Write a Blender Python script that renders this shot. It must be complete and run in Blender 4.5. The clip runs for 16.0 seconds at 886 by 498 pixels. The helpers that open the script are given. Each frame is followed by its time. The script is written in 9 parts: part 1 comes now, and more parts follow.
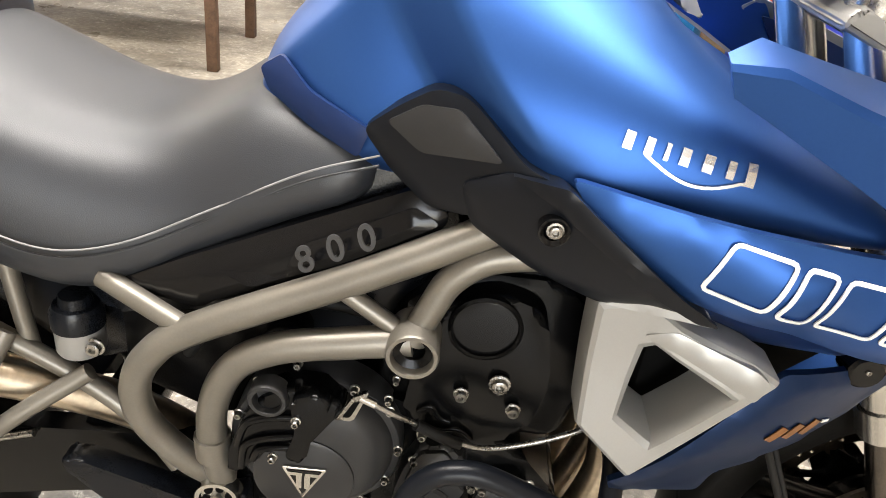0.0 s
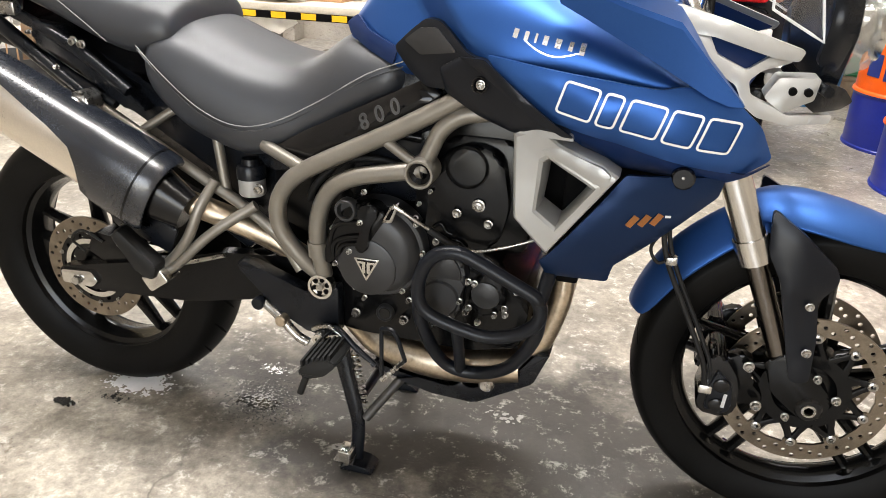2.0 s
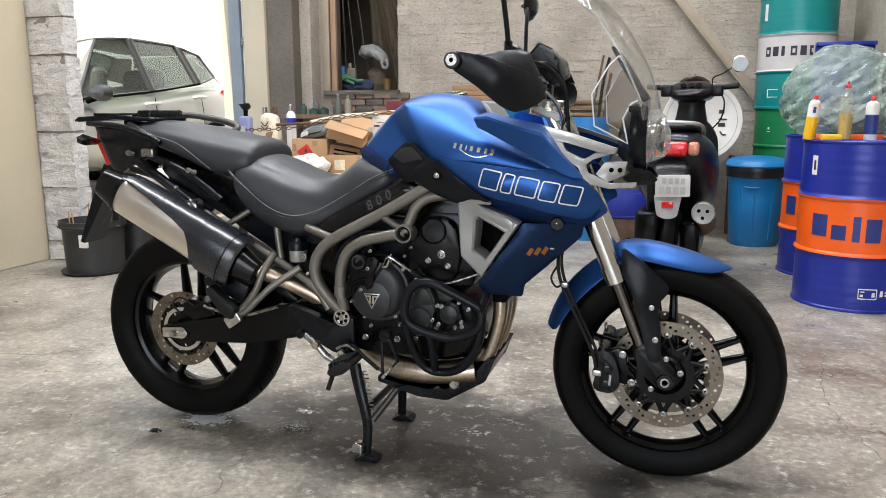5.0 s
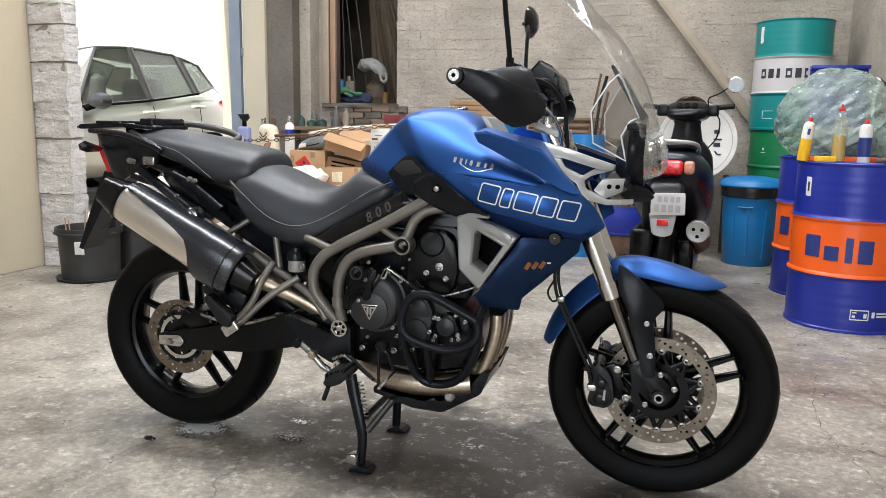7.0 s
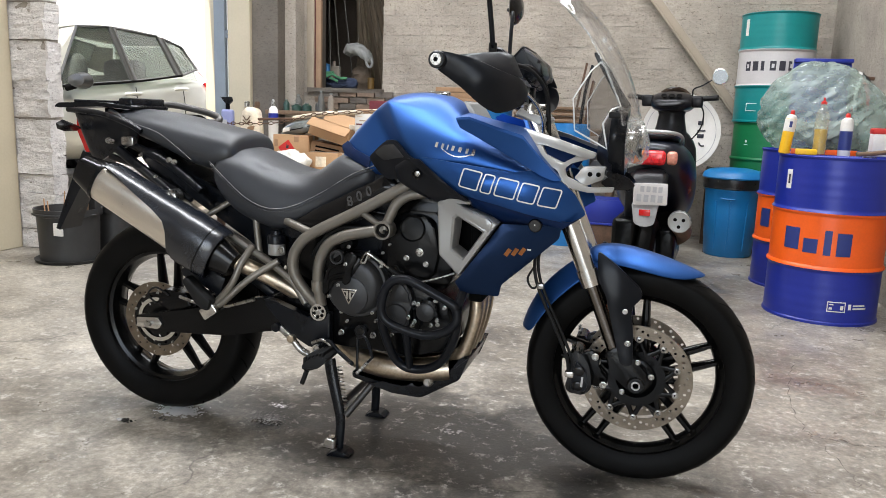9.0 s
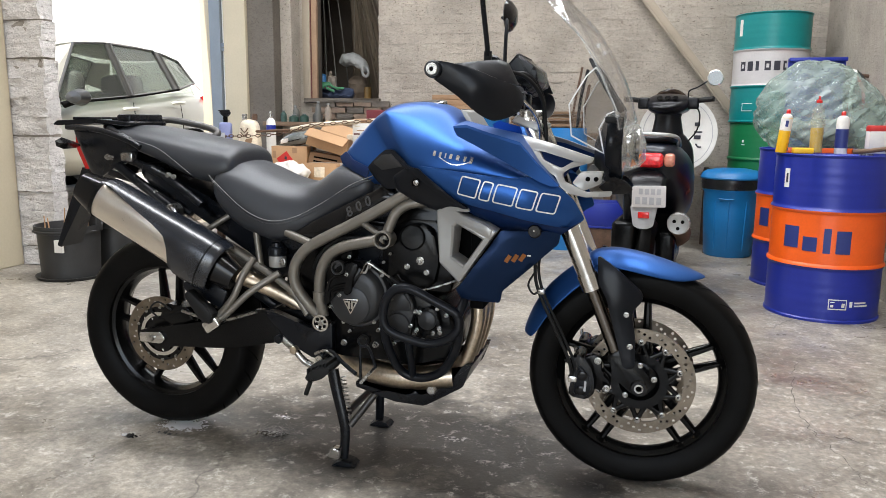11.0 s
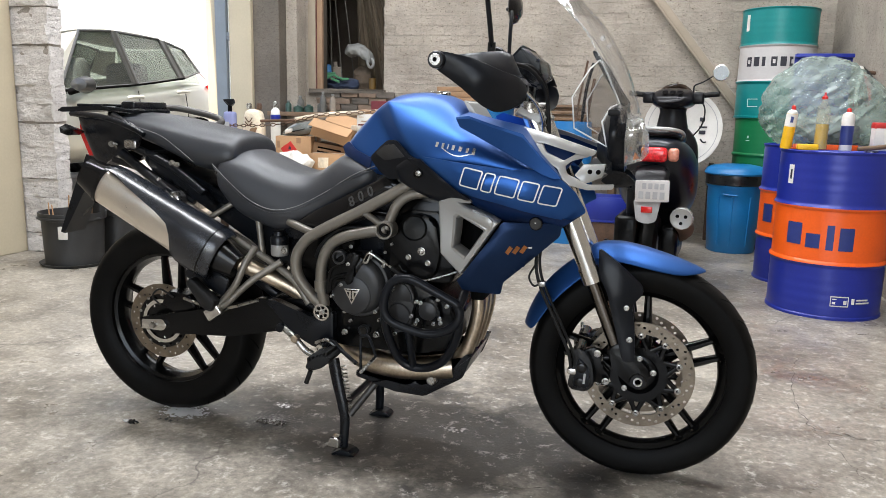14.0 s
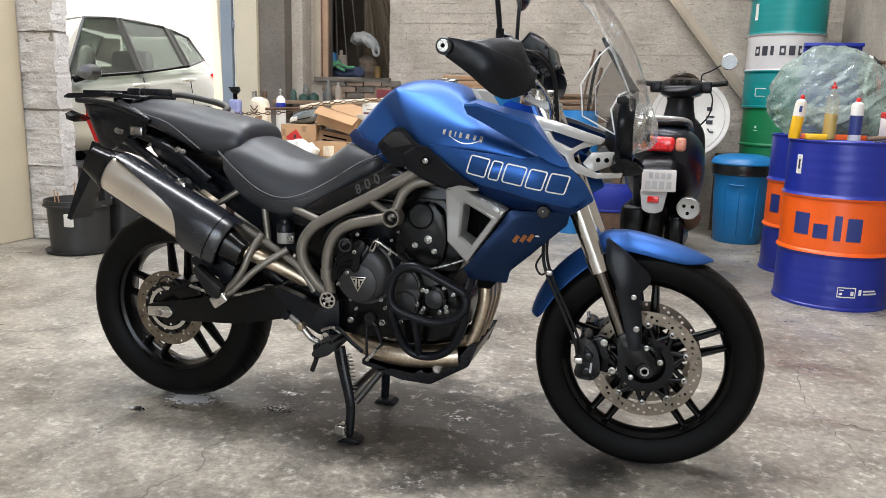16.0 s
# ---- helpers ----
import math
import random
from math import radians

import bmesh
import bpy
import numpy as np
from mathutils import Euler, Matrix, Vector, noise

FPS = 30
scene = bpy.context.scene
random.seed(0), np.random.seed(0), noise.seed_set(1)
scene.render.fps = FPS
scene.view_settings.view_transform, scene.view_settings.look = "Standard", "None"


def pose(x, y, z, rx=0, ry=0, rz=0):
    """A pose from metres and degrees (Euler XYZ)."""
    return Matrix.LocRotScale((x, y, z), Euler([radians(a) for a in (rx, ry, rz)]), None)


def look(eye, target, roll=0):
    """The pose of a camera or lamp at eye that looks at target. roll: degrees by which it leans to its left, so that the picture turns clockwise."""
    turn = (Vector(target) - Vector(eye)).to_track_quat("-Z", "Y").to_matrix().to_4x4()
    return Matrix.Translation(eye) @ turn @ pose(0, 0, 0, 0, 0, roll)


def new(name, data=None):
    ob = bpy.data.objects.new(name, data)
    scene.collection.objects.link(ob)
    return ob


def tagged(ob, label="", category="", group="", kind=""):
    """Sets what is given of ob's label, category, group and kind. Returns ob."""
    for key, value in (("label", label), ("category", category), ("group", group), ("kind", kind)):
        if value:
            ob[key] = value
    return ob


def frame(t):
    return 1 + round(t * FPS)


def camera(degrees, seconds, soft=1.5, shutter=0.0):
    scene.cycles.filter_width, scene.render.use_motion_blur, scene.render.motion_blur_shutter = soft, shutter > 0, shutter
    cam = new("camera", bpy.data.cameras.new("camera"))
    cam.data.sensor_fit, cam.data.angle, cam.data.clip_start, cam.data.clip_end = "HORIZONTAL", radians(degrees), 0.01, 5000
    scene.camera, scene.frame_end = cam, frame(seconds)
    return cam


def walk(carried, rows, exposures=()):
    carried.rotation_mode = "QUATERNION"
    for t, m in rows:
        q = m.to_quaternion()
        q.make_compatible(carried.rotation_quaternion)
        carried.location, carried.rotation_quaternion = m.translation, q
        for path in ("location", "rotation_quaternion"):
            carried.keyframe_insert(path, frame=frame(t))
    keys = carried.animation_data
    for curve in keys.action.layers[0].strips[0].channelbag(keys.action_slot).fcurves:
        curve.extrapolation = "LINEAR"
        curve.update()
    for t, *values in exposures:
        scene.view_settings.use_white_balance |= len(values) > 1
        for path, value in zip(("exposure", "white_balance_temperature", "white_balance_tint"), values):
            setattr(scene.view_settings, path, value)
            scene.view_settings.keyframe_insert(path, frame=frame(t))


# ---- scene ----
cam = camera(61.0, 16.0, 0.85)
PATH = [
    (0, (0.834, -0.798, 1.151), (0.857, 0.94, 0.161), 7.6),
    (0.5, (0.955, -0.837, 1.129), (0.629, 0.806, 0.034), 6.1),
    (1, (1.028, -0.937, 1.127), (0.544, 0.689, 0.066), 1.3),
    (1.5, (1.107, -1.177, 1.087), (0.579, 0.538, 0.204), -0.8),
    (2, (1.186, -1.37, 1.117), (0.7, 0.385, 0.29), 1.9),
    (2.5, (1.318, -1.485, 1.086), (0.748, 0.313, 0.421), 2.5),
    (3, (1.438, -1.607, 1.053), (0.74, 0.204, 0.567), 1.0),
    (3.5, (1.447, -1.819, 1.053), (0.792, 0.017, 0.604), -1.2),
    (4, (1.465, -2.041, 1.036), (0.874, -0.179, 0.608), 0.1),
    (4.5, (1.503, -2.13, 1.042), (0.951, -0.25, 0.64), 0.8),
    (5, (1.516, -2.136, 1.044), (0.945, -0.254, 0.679), -0.2),
    (7.5, (1.509, -2.159, 1.042), (0.953, -0.266, 0.713), 1.3),
    (8, (1.516, -2.15, 1.037), (0.962, -0.261, 0.687), 1.6),
    (8.5, (1.514, -2.151, 1.036), (0.972, -0.259, 0.678), 2.2),
    (9, (1.521, -2.152, 1.036), (1.005, -0.254, 0.678), 2.0),
    (11.5, (1.523, -2.16, 1.041), (1.002, -0.259, 0.702), 0.5),
    (12, (1.522, -2.161, 1.038), (0.991, -0.264, 0.695), 0.8),
    (12.5, (1.529, -2.162, 1.038), (1.006, -0.263, 0.69), 0.8),
    (13, (1.531, -2.163, 1.034), (1.011, -0.264, 0.683), 0.9),
    (13.5, (1.53, -2.163, 1.034), (1.009, -0.265, 0.679), 0.8),
    (14, (1.53, -2.162, 1.037), (1.004, -0.266, 0.677), 1.3),
    (14.5, (1.525, -2.162, 1.033), (0.993, -0.269, 0.665), 1.9),
    (15, (1.518, -2.155, 1.033), (0.985, -0.264, 0.655), 1.9),
    (15.5, (1.517, -2.156, 1.031), (0.985, -0.267, 0.648), 1.8),
    (16, (1.522, -2.157, 1.031), (0.987, -0.269, 0.644), 1.5),
]
walk(cam, [(t, look(eye, target, roll)) for t, eye, target, roll in PATH],
     [(0.0, 2.42, 7400, 11), (0.5, 2.62, 7500, 12), (1.0, 2.70, 7500, 12), (1.5, 2.38, 7300, 12), (2.0, 2.2, 7100, 11), (2.5, 2.08, 6800, 10), (3.0, 1.9, 6500, 10), (3.5, 1.75, 6500, 10), (4.5, 1.5, 6500, 10), (5.5, 1.45, 6500, 10), (16.0, 1.48, 6500, 10)])

# ---- light ----
world = bpy.data.worlds.new("sky")
scene.world = world
world.use_nodes = True
wn = world.node_tree.nodes
sky = wn.new("ShaderNodeTexSky")
sky.sky_type, sky.sun_disc = "NISHITA", False
sky.sun_elevation, sky.sun_rotation = radians(66), radians(175)
wn["Background"].inputs[1].default_value = 0.15
world.node_tree.links.new(sky.outputs[0], wn["Background"].inputs[0])
SUN = bpy.data.lights.new("sun", "SUN")
SUN.energy, SUN.angle, SUN.color = 5.0, radians(0.5), (1.0, 0.95, 0.88)
new("sun", SUN).matrix_world = look((-5.6, -1.5, 12), (-5, 3.5, 0))


# Area lamps added out of view: two under the closed ceiling, one at south.
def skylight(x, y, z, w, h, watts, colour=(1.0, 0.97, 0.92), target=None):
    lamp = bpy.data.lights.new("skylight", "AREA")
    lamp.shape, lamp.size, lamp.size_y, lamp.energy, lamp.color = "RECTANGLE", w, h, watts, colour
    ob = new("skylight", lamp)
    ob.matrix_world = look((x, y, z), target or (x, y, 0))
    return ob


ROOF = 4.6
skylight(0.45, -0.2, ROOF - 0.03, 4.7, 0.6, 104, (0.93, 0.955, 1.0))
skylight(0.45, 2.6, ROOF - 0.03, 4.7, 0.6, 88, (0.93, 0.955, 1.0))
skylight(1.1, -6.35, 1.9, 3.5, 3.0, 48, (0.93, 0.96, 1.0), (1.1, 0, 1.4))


# ---- materials ----
def nodes_of(name):
    m = bpy.data.materials.new(name)
    m.use_nodes = True
    return m, m.node_tree.nodes, m.node_tree.links, m.node_tree.nodes["Principled BSDF"]


def mat(name, colour, rough=0.5, metal=0.0, var=0.15, scale=12.0, fine=120.0, bump=0.05, rvar=0.1, coat=0.0, island=0.0, spec=0.5):
    """A painted or raw surface: base colour with broad and fine variation, uneven gloss and fine relief."""
    m, n, l, p = nodes_of(name)
    tc = n.new("ShaderNodeTexCoord")
    big, small = n.new("ShaderNodeTexNoise"), n.new("ShaderNodeTexNoise")
    big.inputs["Scale"].default_value, small.inputs["Scale"].default_value = scale, fine
    big.inputs["Detail"].default_value, small.inputs["Detail"].default_value = 5, 4
    for t in (big, small):
        l.new(tc.outputs["Object"], t.inputs["Vector"])
    mix = n.new("ShaderNodeMath")
    mix.operation = "MULTIPLY_ADD"
    mix.inputs[1].default_value = 0.65
    l.new(big.outputs["Fac"], mix.inputs[0])
    half = n.new("ShaderNodeMath")
    half.operation, half.inputs[1].default_value = "MULTIPLY", 0.35
    l.new(small.outputs["Fac"], half.inputs[0])
    l.new(half.outputs[0], mix.inputs[2])
    ramp = n.new("ShaderNodeValToRGB")
    ramp.color_ramp.elements[0].position, ramp.color_ramp.elements[1].position = 0.3, 0.7
    ramp.color_ramp.elements[0].color = (*[max(0, c * (1 - var)) for c in colour], 1)
    ramp.color_ramp.elements[1].color = (*[min(1, c * (1 + var)) for c in colour], 1)
    l.new(mix.outputs[0], ramp.inputs[0])
    out = ramp.outputs[0]
    if island:
        info = n.new("ShaderNodeObjectInfo")
        hsv = n.new("ShaderNodeHueSaturation")
        span = n.new("ShaderNodeMapRange")
        span.inputs[3].default_value, span.inputs[4].default_value = 1 - island, 1 + island
        l.new(info.outputs["Random"], span.inputs[0])
        l.new(span.outputs[0], hsv.inputs["Value"])
        l.new(out, hsv.inputs["Color"])
        out = hsv.outputs[0]
    l.new(out, p.inputs["Base Color"])
    rr = n.new("ShaderNodeMapRange")
    rr.inputs[3].default_value, rr.inputs[4].default_value = max(0.02, rough - rvar), min(1, rough + rvar)
    l.new(mix.outputs[0], rr.inputs[0])
    l.new(rr.outputs[0], p.inputs["Roughness"])
    p.inputs["Metallic"].default_value = metal
    p.inputs["Coat Weight"].default_value = coat
    p.inputs["Specular IOR Level"].default_value = spec
    if bump:
        b = n.new("ShaderNodeBump")
        b.inputs["Strength"].default_value, b.inputs["Distance"].default_value = bump, 0.004
        l.new(mix.outputs[0], b.inputs["Height"])
        l.new(b.outputs[0], p.inputs["Normal"])
    return m


def glass(name, colour=(1, 1, 1), rough=0.02, dirt=0.06, film=(0.7, 0.7, 0.68)):
    """A thin clear sheet: mostly see-through, with a real gloss and a little dirt."""
    m, n, l, p = nodes_of(name)
    tr, gl, mx = n.new("ShaderNodeBsdfTransparent"), n.new("ShaderNodeBsdfGlossy"), n.new("ShaderNodeMixShader")
    df, mx2, fr = n.new("ShaderNodeBsdfDiffuse"), n.new("ShaderNodeMixShader"), n.new("ShaderNodeLayerWeight")
    tr.inputs[0].default_value = (*colour, 1)
    gl.inputs["Roughness"].default_value = rough
    df.inputs[0].default_value = (*film, 1)
    noise_t, rng = n.new("ShaderNodeTexNoise"), n.new("ShaderNodeMapRange")
    noise_t.inputs["Scale"].default_value, noise_t.inputs["Detail"].default_value = 9, 6
    rng.inputs[3].default_value, rng.inputs[4].default_value = dirt * 0.3, dirt * 1.7
    l.new(noise_t.outputs["Fac"], rng.inputs[0])
    l.new(rng.outputs[0], mx2.inputs[0])
    fr.inputs[0].default_value = 0.5
    edge = n.new("ShaderNodeMath")
    edge.operation, edge.inputs[1].default_value = "POWER", 3.0
    gain = n.new("ShaderNodeMapRange")
    gain.inputs[3].default_value, gain.inputs[4].default_value = 0.04, 0.42
    l.new(fr.outputs["Facing"], edge.inputs[0])
    l.new(edge.outputs[0], gain.inputs[0])
    l.new(gain.outputs[0], mx.inputs[0])
    l.new(tr.outputs[0], mx.inputs[1])
    l.new(gl.outputs[0], mx.inputs[2])
    l.new(mx.outputs[0], mx2.inputs[1])
    l.new(df.outputs[0], mx2.inputs[2])
    l.new(mx2.outputs[0], n["Material Output"].inputs[0])
    return m


def concrete():
    m, n, l, p = nodes_of("worn concrete")
    tc = n.new("ShaderNodeTexCoord")

    def tex(scale, detail, rough=0.6):
        t = n.new("ShaderNodeTexNoise")
        t.inputs["Scale"].default_value, t.inputs["Detail"].default_value, t.inputs["Roughness"].default_value = scale, detail, rough
        l.new(tc.outputs["Object"], t.inputs["Vector"])
        return t.outputs["Fac"]

    def ramp(src, stops):
        r = n.new("ShaderNodeValToRGB")
        while len(r.color_ramp.elements) < len(stops):
            r.color_ramp.elements.new(0.5)
        for e, (pos, c) in zip(r.color_ramp.elements, stops):
            e.position, e.color = pos, (*c, 1)
        l.new(src, r.inputs[0])
        return r.outputs[0]

    def blend(a, b, fac, kind="MIX"):
        x = n.new("ShaderNodeMix")
        x.data_type, x.blend_type = "RGBA", kind
        for sock, v in ((x.inputs[0], fac), (x.inputs[6], a), (x.inputs[7], b)):
            if isinstance(v, (int, float)):
                sock.default_value = v
            elif isinstance(v, tuple):
                sock.default_value = (*v, 1)
            else:
                l.new(v, sock)
        return x.outputs[2]

    base = ramp(tex(1.3, 8, 0.65), [(0.36, (0.158, 0.137, 0.112)), (0.5, (0.292, 0.262, 0.220)), (0.64, (0.452, 0.410, 0.346))])
    grain = ramp(tex(38, 12, 0.78), [(0.34, (0.36, 0.36, 0.36)), (0.66, (1.34, 1.34, 1.34))])
    col = blend(base, grain, 0.8, "MULTIPLY")
    stain = ramp(tex(2.6, 6, 0.7), [(0.55, (0, 0, 0)), (0.72, (1, 1, 1))])
    col = blend(col, (0.10, 0.092, 0.082), blend((0, 0, 0), (0.55, 0.55, 0.55), stain))
    # Darker pool below the motorcycle: damp and its shadow, both put into colour.
    damp_shade_at = n.new("ShaderNodeMapping")
    damp_shade_at.inputs["Location"].default_value = (-0.85, -0.04 * 1.9, 0)
    damp_shade_at.inputs["Scale"].default_value = (1.0, 1.9, 1)
    l.new(tc.outputs["Object"], damp_shade_at.inputs["Vector"])
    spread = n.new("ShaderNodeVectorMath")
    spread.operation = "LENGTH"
    l.new(damp_shade_at.outputs[0], spread.inputs[0])
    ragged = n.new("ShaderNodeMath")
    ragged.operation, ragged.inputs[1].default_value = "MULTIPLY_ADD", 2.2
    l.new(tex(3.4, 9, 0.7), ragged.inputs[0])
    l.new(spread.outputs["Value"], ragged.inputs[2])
    damp_shade = n.new("ShaderNodeMapRange")
    damp_shade.inputs[1].default_value, damp_shade.inputs[2].default_value, damp_shade.inputs[3].default_value, damp_shade.inputs[4].default_value = 1.58, 2.1, 0.94, 0.0
    l.new(ragged.outputs[0], damp_shade.inputs[0])
    col = blend(col, (0.042, 0.039, 0.036), damp_shade.outputs[0])
    scuff = ramp(tex(19, 12, 0.80), [(0.55, (0, 0, 0)), (0.61, (1, 1, 1))])
    col = blend(col, (0.60, 0.575, 0.53), blend((0, 0, 0), (0.55, 0.55, 0.55), scuff))
    patchy = ramp(tex(5.5, 10, 0.72), [(0.42, (0.55, 0.54, 0.52)), (0.5, (1, 1, 1)), (0.62, (1.25, 1.24, 1.2))])
    col = blend(col, patchy, 0.45, "MULTIPLY")
    speck = ramp(tex(70, 4, 0.6), [(0.71, (0, 0, 0)), (0.74, (1, 1, 1))])
    col = blend(col, (0.78, 0.77, 0.74), speck)
    grit = ramp(tex(95, 3, 0.6), [(0.69, (0, 0, 0)), (0.73, (1, 1, 1))])
    col = blend(col, (0.05, 0.045, 0.04), grit)
    vor = n.new("ShaderNodeTexVoronoi")
    vor.feature = "DISTANCE_TO_EDGE"
    vor.inputs["Scale"].default_value = 0.42
    warp = n.new("ShaderNodeVectorMath")
    warp.operation = "MULTIPLY_ADD"
    nz = n.new("ShaderNodeTexNoise")
    nz.inputs["Scale"].default_value, nz.inputs["Detail"].default_value = 3.5, 8
    l.new(tc.outputs["Object"], nz.inputs["Vector"])
    l.new(nz.outputs["Color"], warp.inputs[0])
    warp.inputs[1].default_value = (0.5, 0.5, 0.5)
    l.new(tc.outputs["Object"], warp.inputs[2])
    l.new(warp.outputs[0], vor.inputs["Vector"])
    crack = ramp(vor.outputs["Distance"], [(0.0, (1, 1, 1)), (0.0035, (0, 0, 0))])
    col = blend(col, (0.06, 0.055, 0.05), blend((0, 0, 0), ramp(tex(0.8, 3), [(0.5, (0, 0, 0)), (0.62, (0.7, 0.7, 0.7))]), crack))
    l.new(col, p.inputs["Base Color"])
    rg = ramp(tex(3.2, 7, 0.6), [(0.35, (0.26, 0.26, 0.26)), (0.65, (0.56, 0.56, 0.56))])
    l.new(blend(rg, (0.30, 0.30, 0.30), damp_shade.outputs[0]), p.inputs["Roughness"])
    b = n.new("ShaderNodeBump")
    b.inputs["Strength"].default_value, b.inputs["Distance"].default_value = 0.35, 0.003
    l.new(tex(60, 8, 0.7), b.inputs["Height"])
    l.new(b.outputs[0], p.inputs["Normal"])
    return m


def masonry(name, colour, pit=(0.16, 0.125, 0.09), relief=0.012, course=0.0, amount=0.55):
    """Thickly painted rough masonry: lumpy relief, darker spots for pits, chips and stains."""
    m, n, l, p = nodes_of(name)
    tc = n.new("ShaderNodeTexCoord")
    geo = n.new("ShaderNodeNewGeometry")

    def tex(scale, detail=6, rough=0.6, squash=1.0):
        mp = n.new("ShaderNodeMapping")
        mp.inputs["Scale"].default_value = (scale, scale, scale * squash)
        l.new(geo.outputs["Position"], mp.inputs["Vector"])
        t = n.new("ShaderNodeTexNoise")
        t.inputs["Scale"].default_value, t.inputs["Detail"].default_value, t.inputs["Roughness"].default_value = 1.0, detail, rough
        l.new(mp.outputs[0], t.inputs["Vector"])
        return t.outputs["Fac"]

    def span(src, a, b, lo=0.0, hi=1.0):
        r = n.new("ShaderNodeMapRange")
        for i, v in enumerate((a, b, lo, hi)):
            r.inputs[i + 1].default_value = v
        l.new(src, r.inputs[0])
        return r.outputs[0]

    def blend(a, b, fac):
        x = n.new("ShaderNodeMix")
        x.data_type = "RGBA"
        l.new(fac, x.inputs[0])
        for sock, v in ((x.inputs[6], a), (x.inputs[7], b)):
            if isinstance(v, tuple):
                sock.default_value = (*v, 1)
            else:
                l.new(v, sock)
        return x.outputs[2]

    dull = tuple(c * 0.78 for c in colour)
    col = blend(dull, tuple(min(0.85, c * 1.12) for c in colour), span(tex(2.2), 0.35, 0.65))
    col = blend(col, tuple(c * 0.62 for c in colour), span(tex(34, 8, 0.7, 1.8), 0.50, 0.66, 0, amount))
    col = blend(col, pit, span(tex(48, 6, 0.7, 1.6), 0.585, 0.67, 0, 0.85))
    col = blend(col, pit, span(tex(15, 8, 0.8, 2.6), 0.60, 0.65, 0, 0.9))
    l.new(col, p.inputs["Base Color"])
    p.inputs["Roughness"].default_value = 0.88
    p.inputs["Specular IOR Level"].default_value = 0.2
    b = n.new("ShaderNodeBump")
    b.inputs["Strength"].default_value, b.inputs["Distance"].default_value = 0.9, relief
    l.new(tex(30, 9, 0.68, 1.5), b.inputs["Height"])
    l.new(b.outputs[0], p.inputs["Normal"])
    return m


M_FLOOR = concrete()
M_BLUE = mat("matt blue paint", (0.025, 0.089, 0.292), 0.40, 0.76, 0.05, 6, 400, 0.01, 0.04, spec=0.3)
# Also the blue undersides, with their shade put into the colour.
M_NAVY = mat("dark blue plastic and shaded blue", (0.004, 0.018, 0.075), 0.42, 0.1, 0.06, 6, 400, 0.01, 0.05, spec=0.35)
M_BLACK = mat("black plastic", (0.0040, 0.0050, 0.0072), 0.28, 0.0, 0.2, 12, 700, 0.04, 0.08, spec=0.26)
M_GLOSS = mat("gloss black", (0.0035, 0.0035, 0.004), 0.20, 0.0, 0.15, 10, 300, 0.0, 0.06, spec=0.32)
M_ENGINE = mat("black engine paint", (0.0026, 0.0027, 0.003), 0.23, 0.0, 0.3, 30, 400, 0.10, 0.1, spec=0.2)
M_COVER = mat("dark grey engine cover", (0.0265, 0.0268, 0.0280), 0.40, 0.25, 0.15, 24, 500, 0.07, 0.08, spec=0.4)
M_PANEL = mat("satin black moulded plastic", (0.0050, 0.0062, 0.0090), 0.33, 0.0, 0.12, 8, 900, 0.05, 0.05, spec=0.22)
M_SEAT = mat("grained black vinyl", (0.0225, 0.0250, 0.0300), 0.43, 0.0, 0.08, 8, 1100, 0.2, 0.05, spec=0.55)
M_STITCH = mat("grey thread", (0.22, 0.22, 0.22), 0.8, 0, 0.2, 40, 600, 0.1)
M_FRAME = mat("bronze-grey frame paint", (0.195, 0.18, 0.155), 0.40, 0.6, 0.12, 20, 400, 0.05, 0.08)
M_SILVER = mat("matt silver plastic", (0.36, 0.36, 0.35), 0.38, 0.45, 0.04, 10, 500, 0.04, 0.06)
M_STEEL = mat("brushed stainless steel", (0.86, 0.80, 0.71), 0.30, 1.0, 0.10, 8, 300, 0.05, 0.08)
M_PIPE = mat("heat-tinted exhaust pipe", (0.52, 0.44, 0.34), 0.34, 1.0, 0.4, 9, 120, 0.05, 0.1)
M_CHROME = mat("polished metal", (0.62, 0.61, 0.58), 0.2, 1.0, 0.1, 20, 300, 0.02, 0.08)
M_BOLT = mat("zinc bolt", (0.37, 0.36, 0.34), 0.28, 1.0, 0.4, 60, 400, 0.05)
M_TYRE = mat("black rubber", (0.0036, 0.0034, 0.0032), 0.5, 0.0, 0.5, 12, 220, 0.2, 0.12, spec=0.09)
M_RUBBER = mat("soft rubber", (0.006, 0.006, 0.006), 0.6, 0.0, 0.2, 30, 300, 0.1, spec=0.3)
M_RIM = mat("gloss black rim", (0.003, 0.003, 0.003), 0.22, 0.0, 0.2, 20, 300, 0.03, 0.06, spec=0.24)
M_DISC = mat("drilled steel disc", (0.20, 0.17, 0.135), 0.32, 1.0, 0.3, 30, 300, 0.08, 0.1)
# Steel base darkened to hold the dark surroundings it would mirror.
M_FORKTUBE = mat("steel tube with dark reflection", (0.15, 0.135, 0.12), 0.22, 1.0, 0.2, 20, 200, 0.02, 0.06)
M_WHITE = mat("white decal", (0.75, 0.76, 0.76), 0.45, 0.0, 0.05, 30, 300, 0.0)
M_BADGE = mat("chrome letters", (0.78, 0.78, 0.78), 0.25, 0.9, 0.05, 30, 300, 0.0)
M_COPPER = mat("copper decal", (0.36, 0.15, 0.05), 0.35, 0.7, 0.2, 60, 300, 0.0)
M_RED = mat("red lens", (0.50, 0.012, 0.01), 0.15, 0.0, 0.1, 30, 90, 0.02, coat=0.5)
M_AMBER = mat("amber lens", (0.75, 0.20, 0.03), 0.15, 0.0, 0.1, 30, 90, 0.02, coat=0.5)
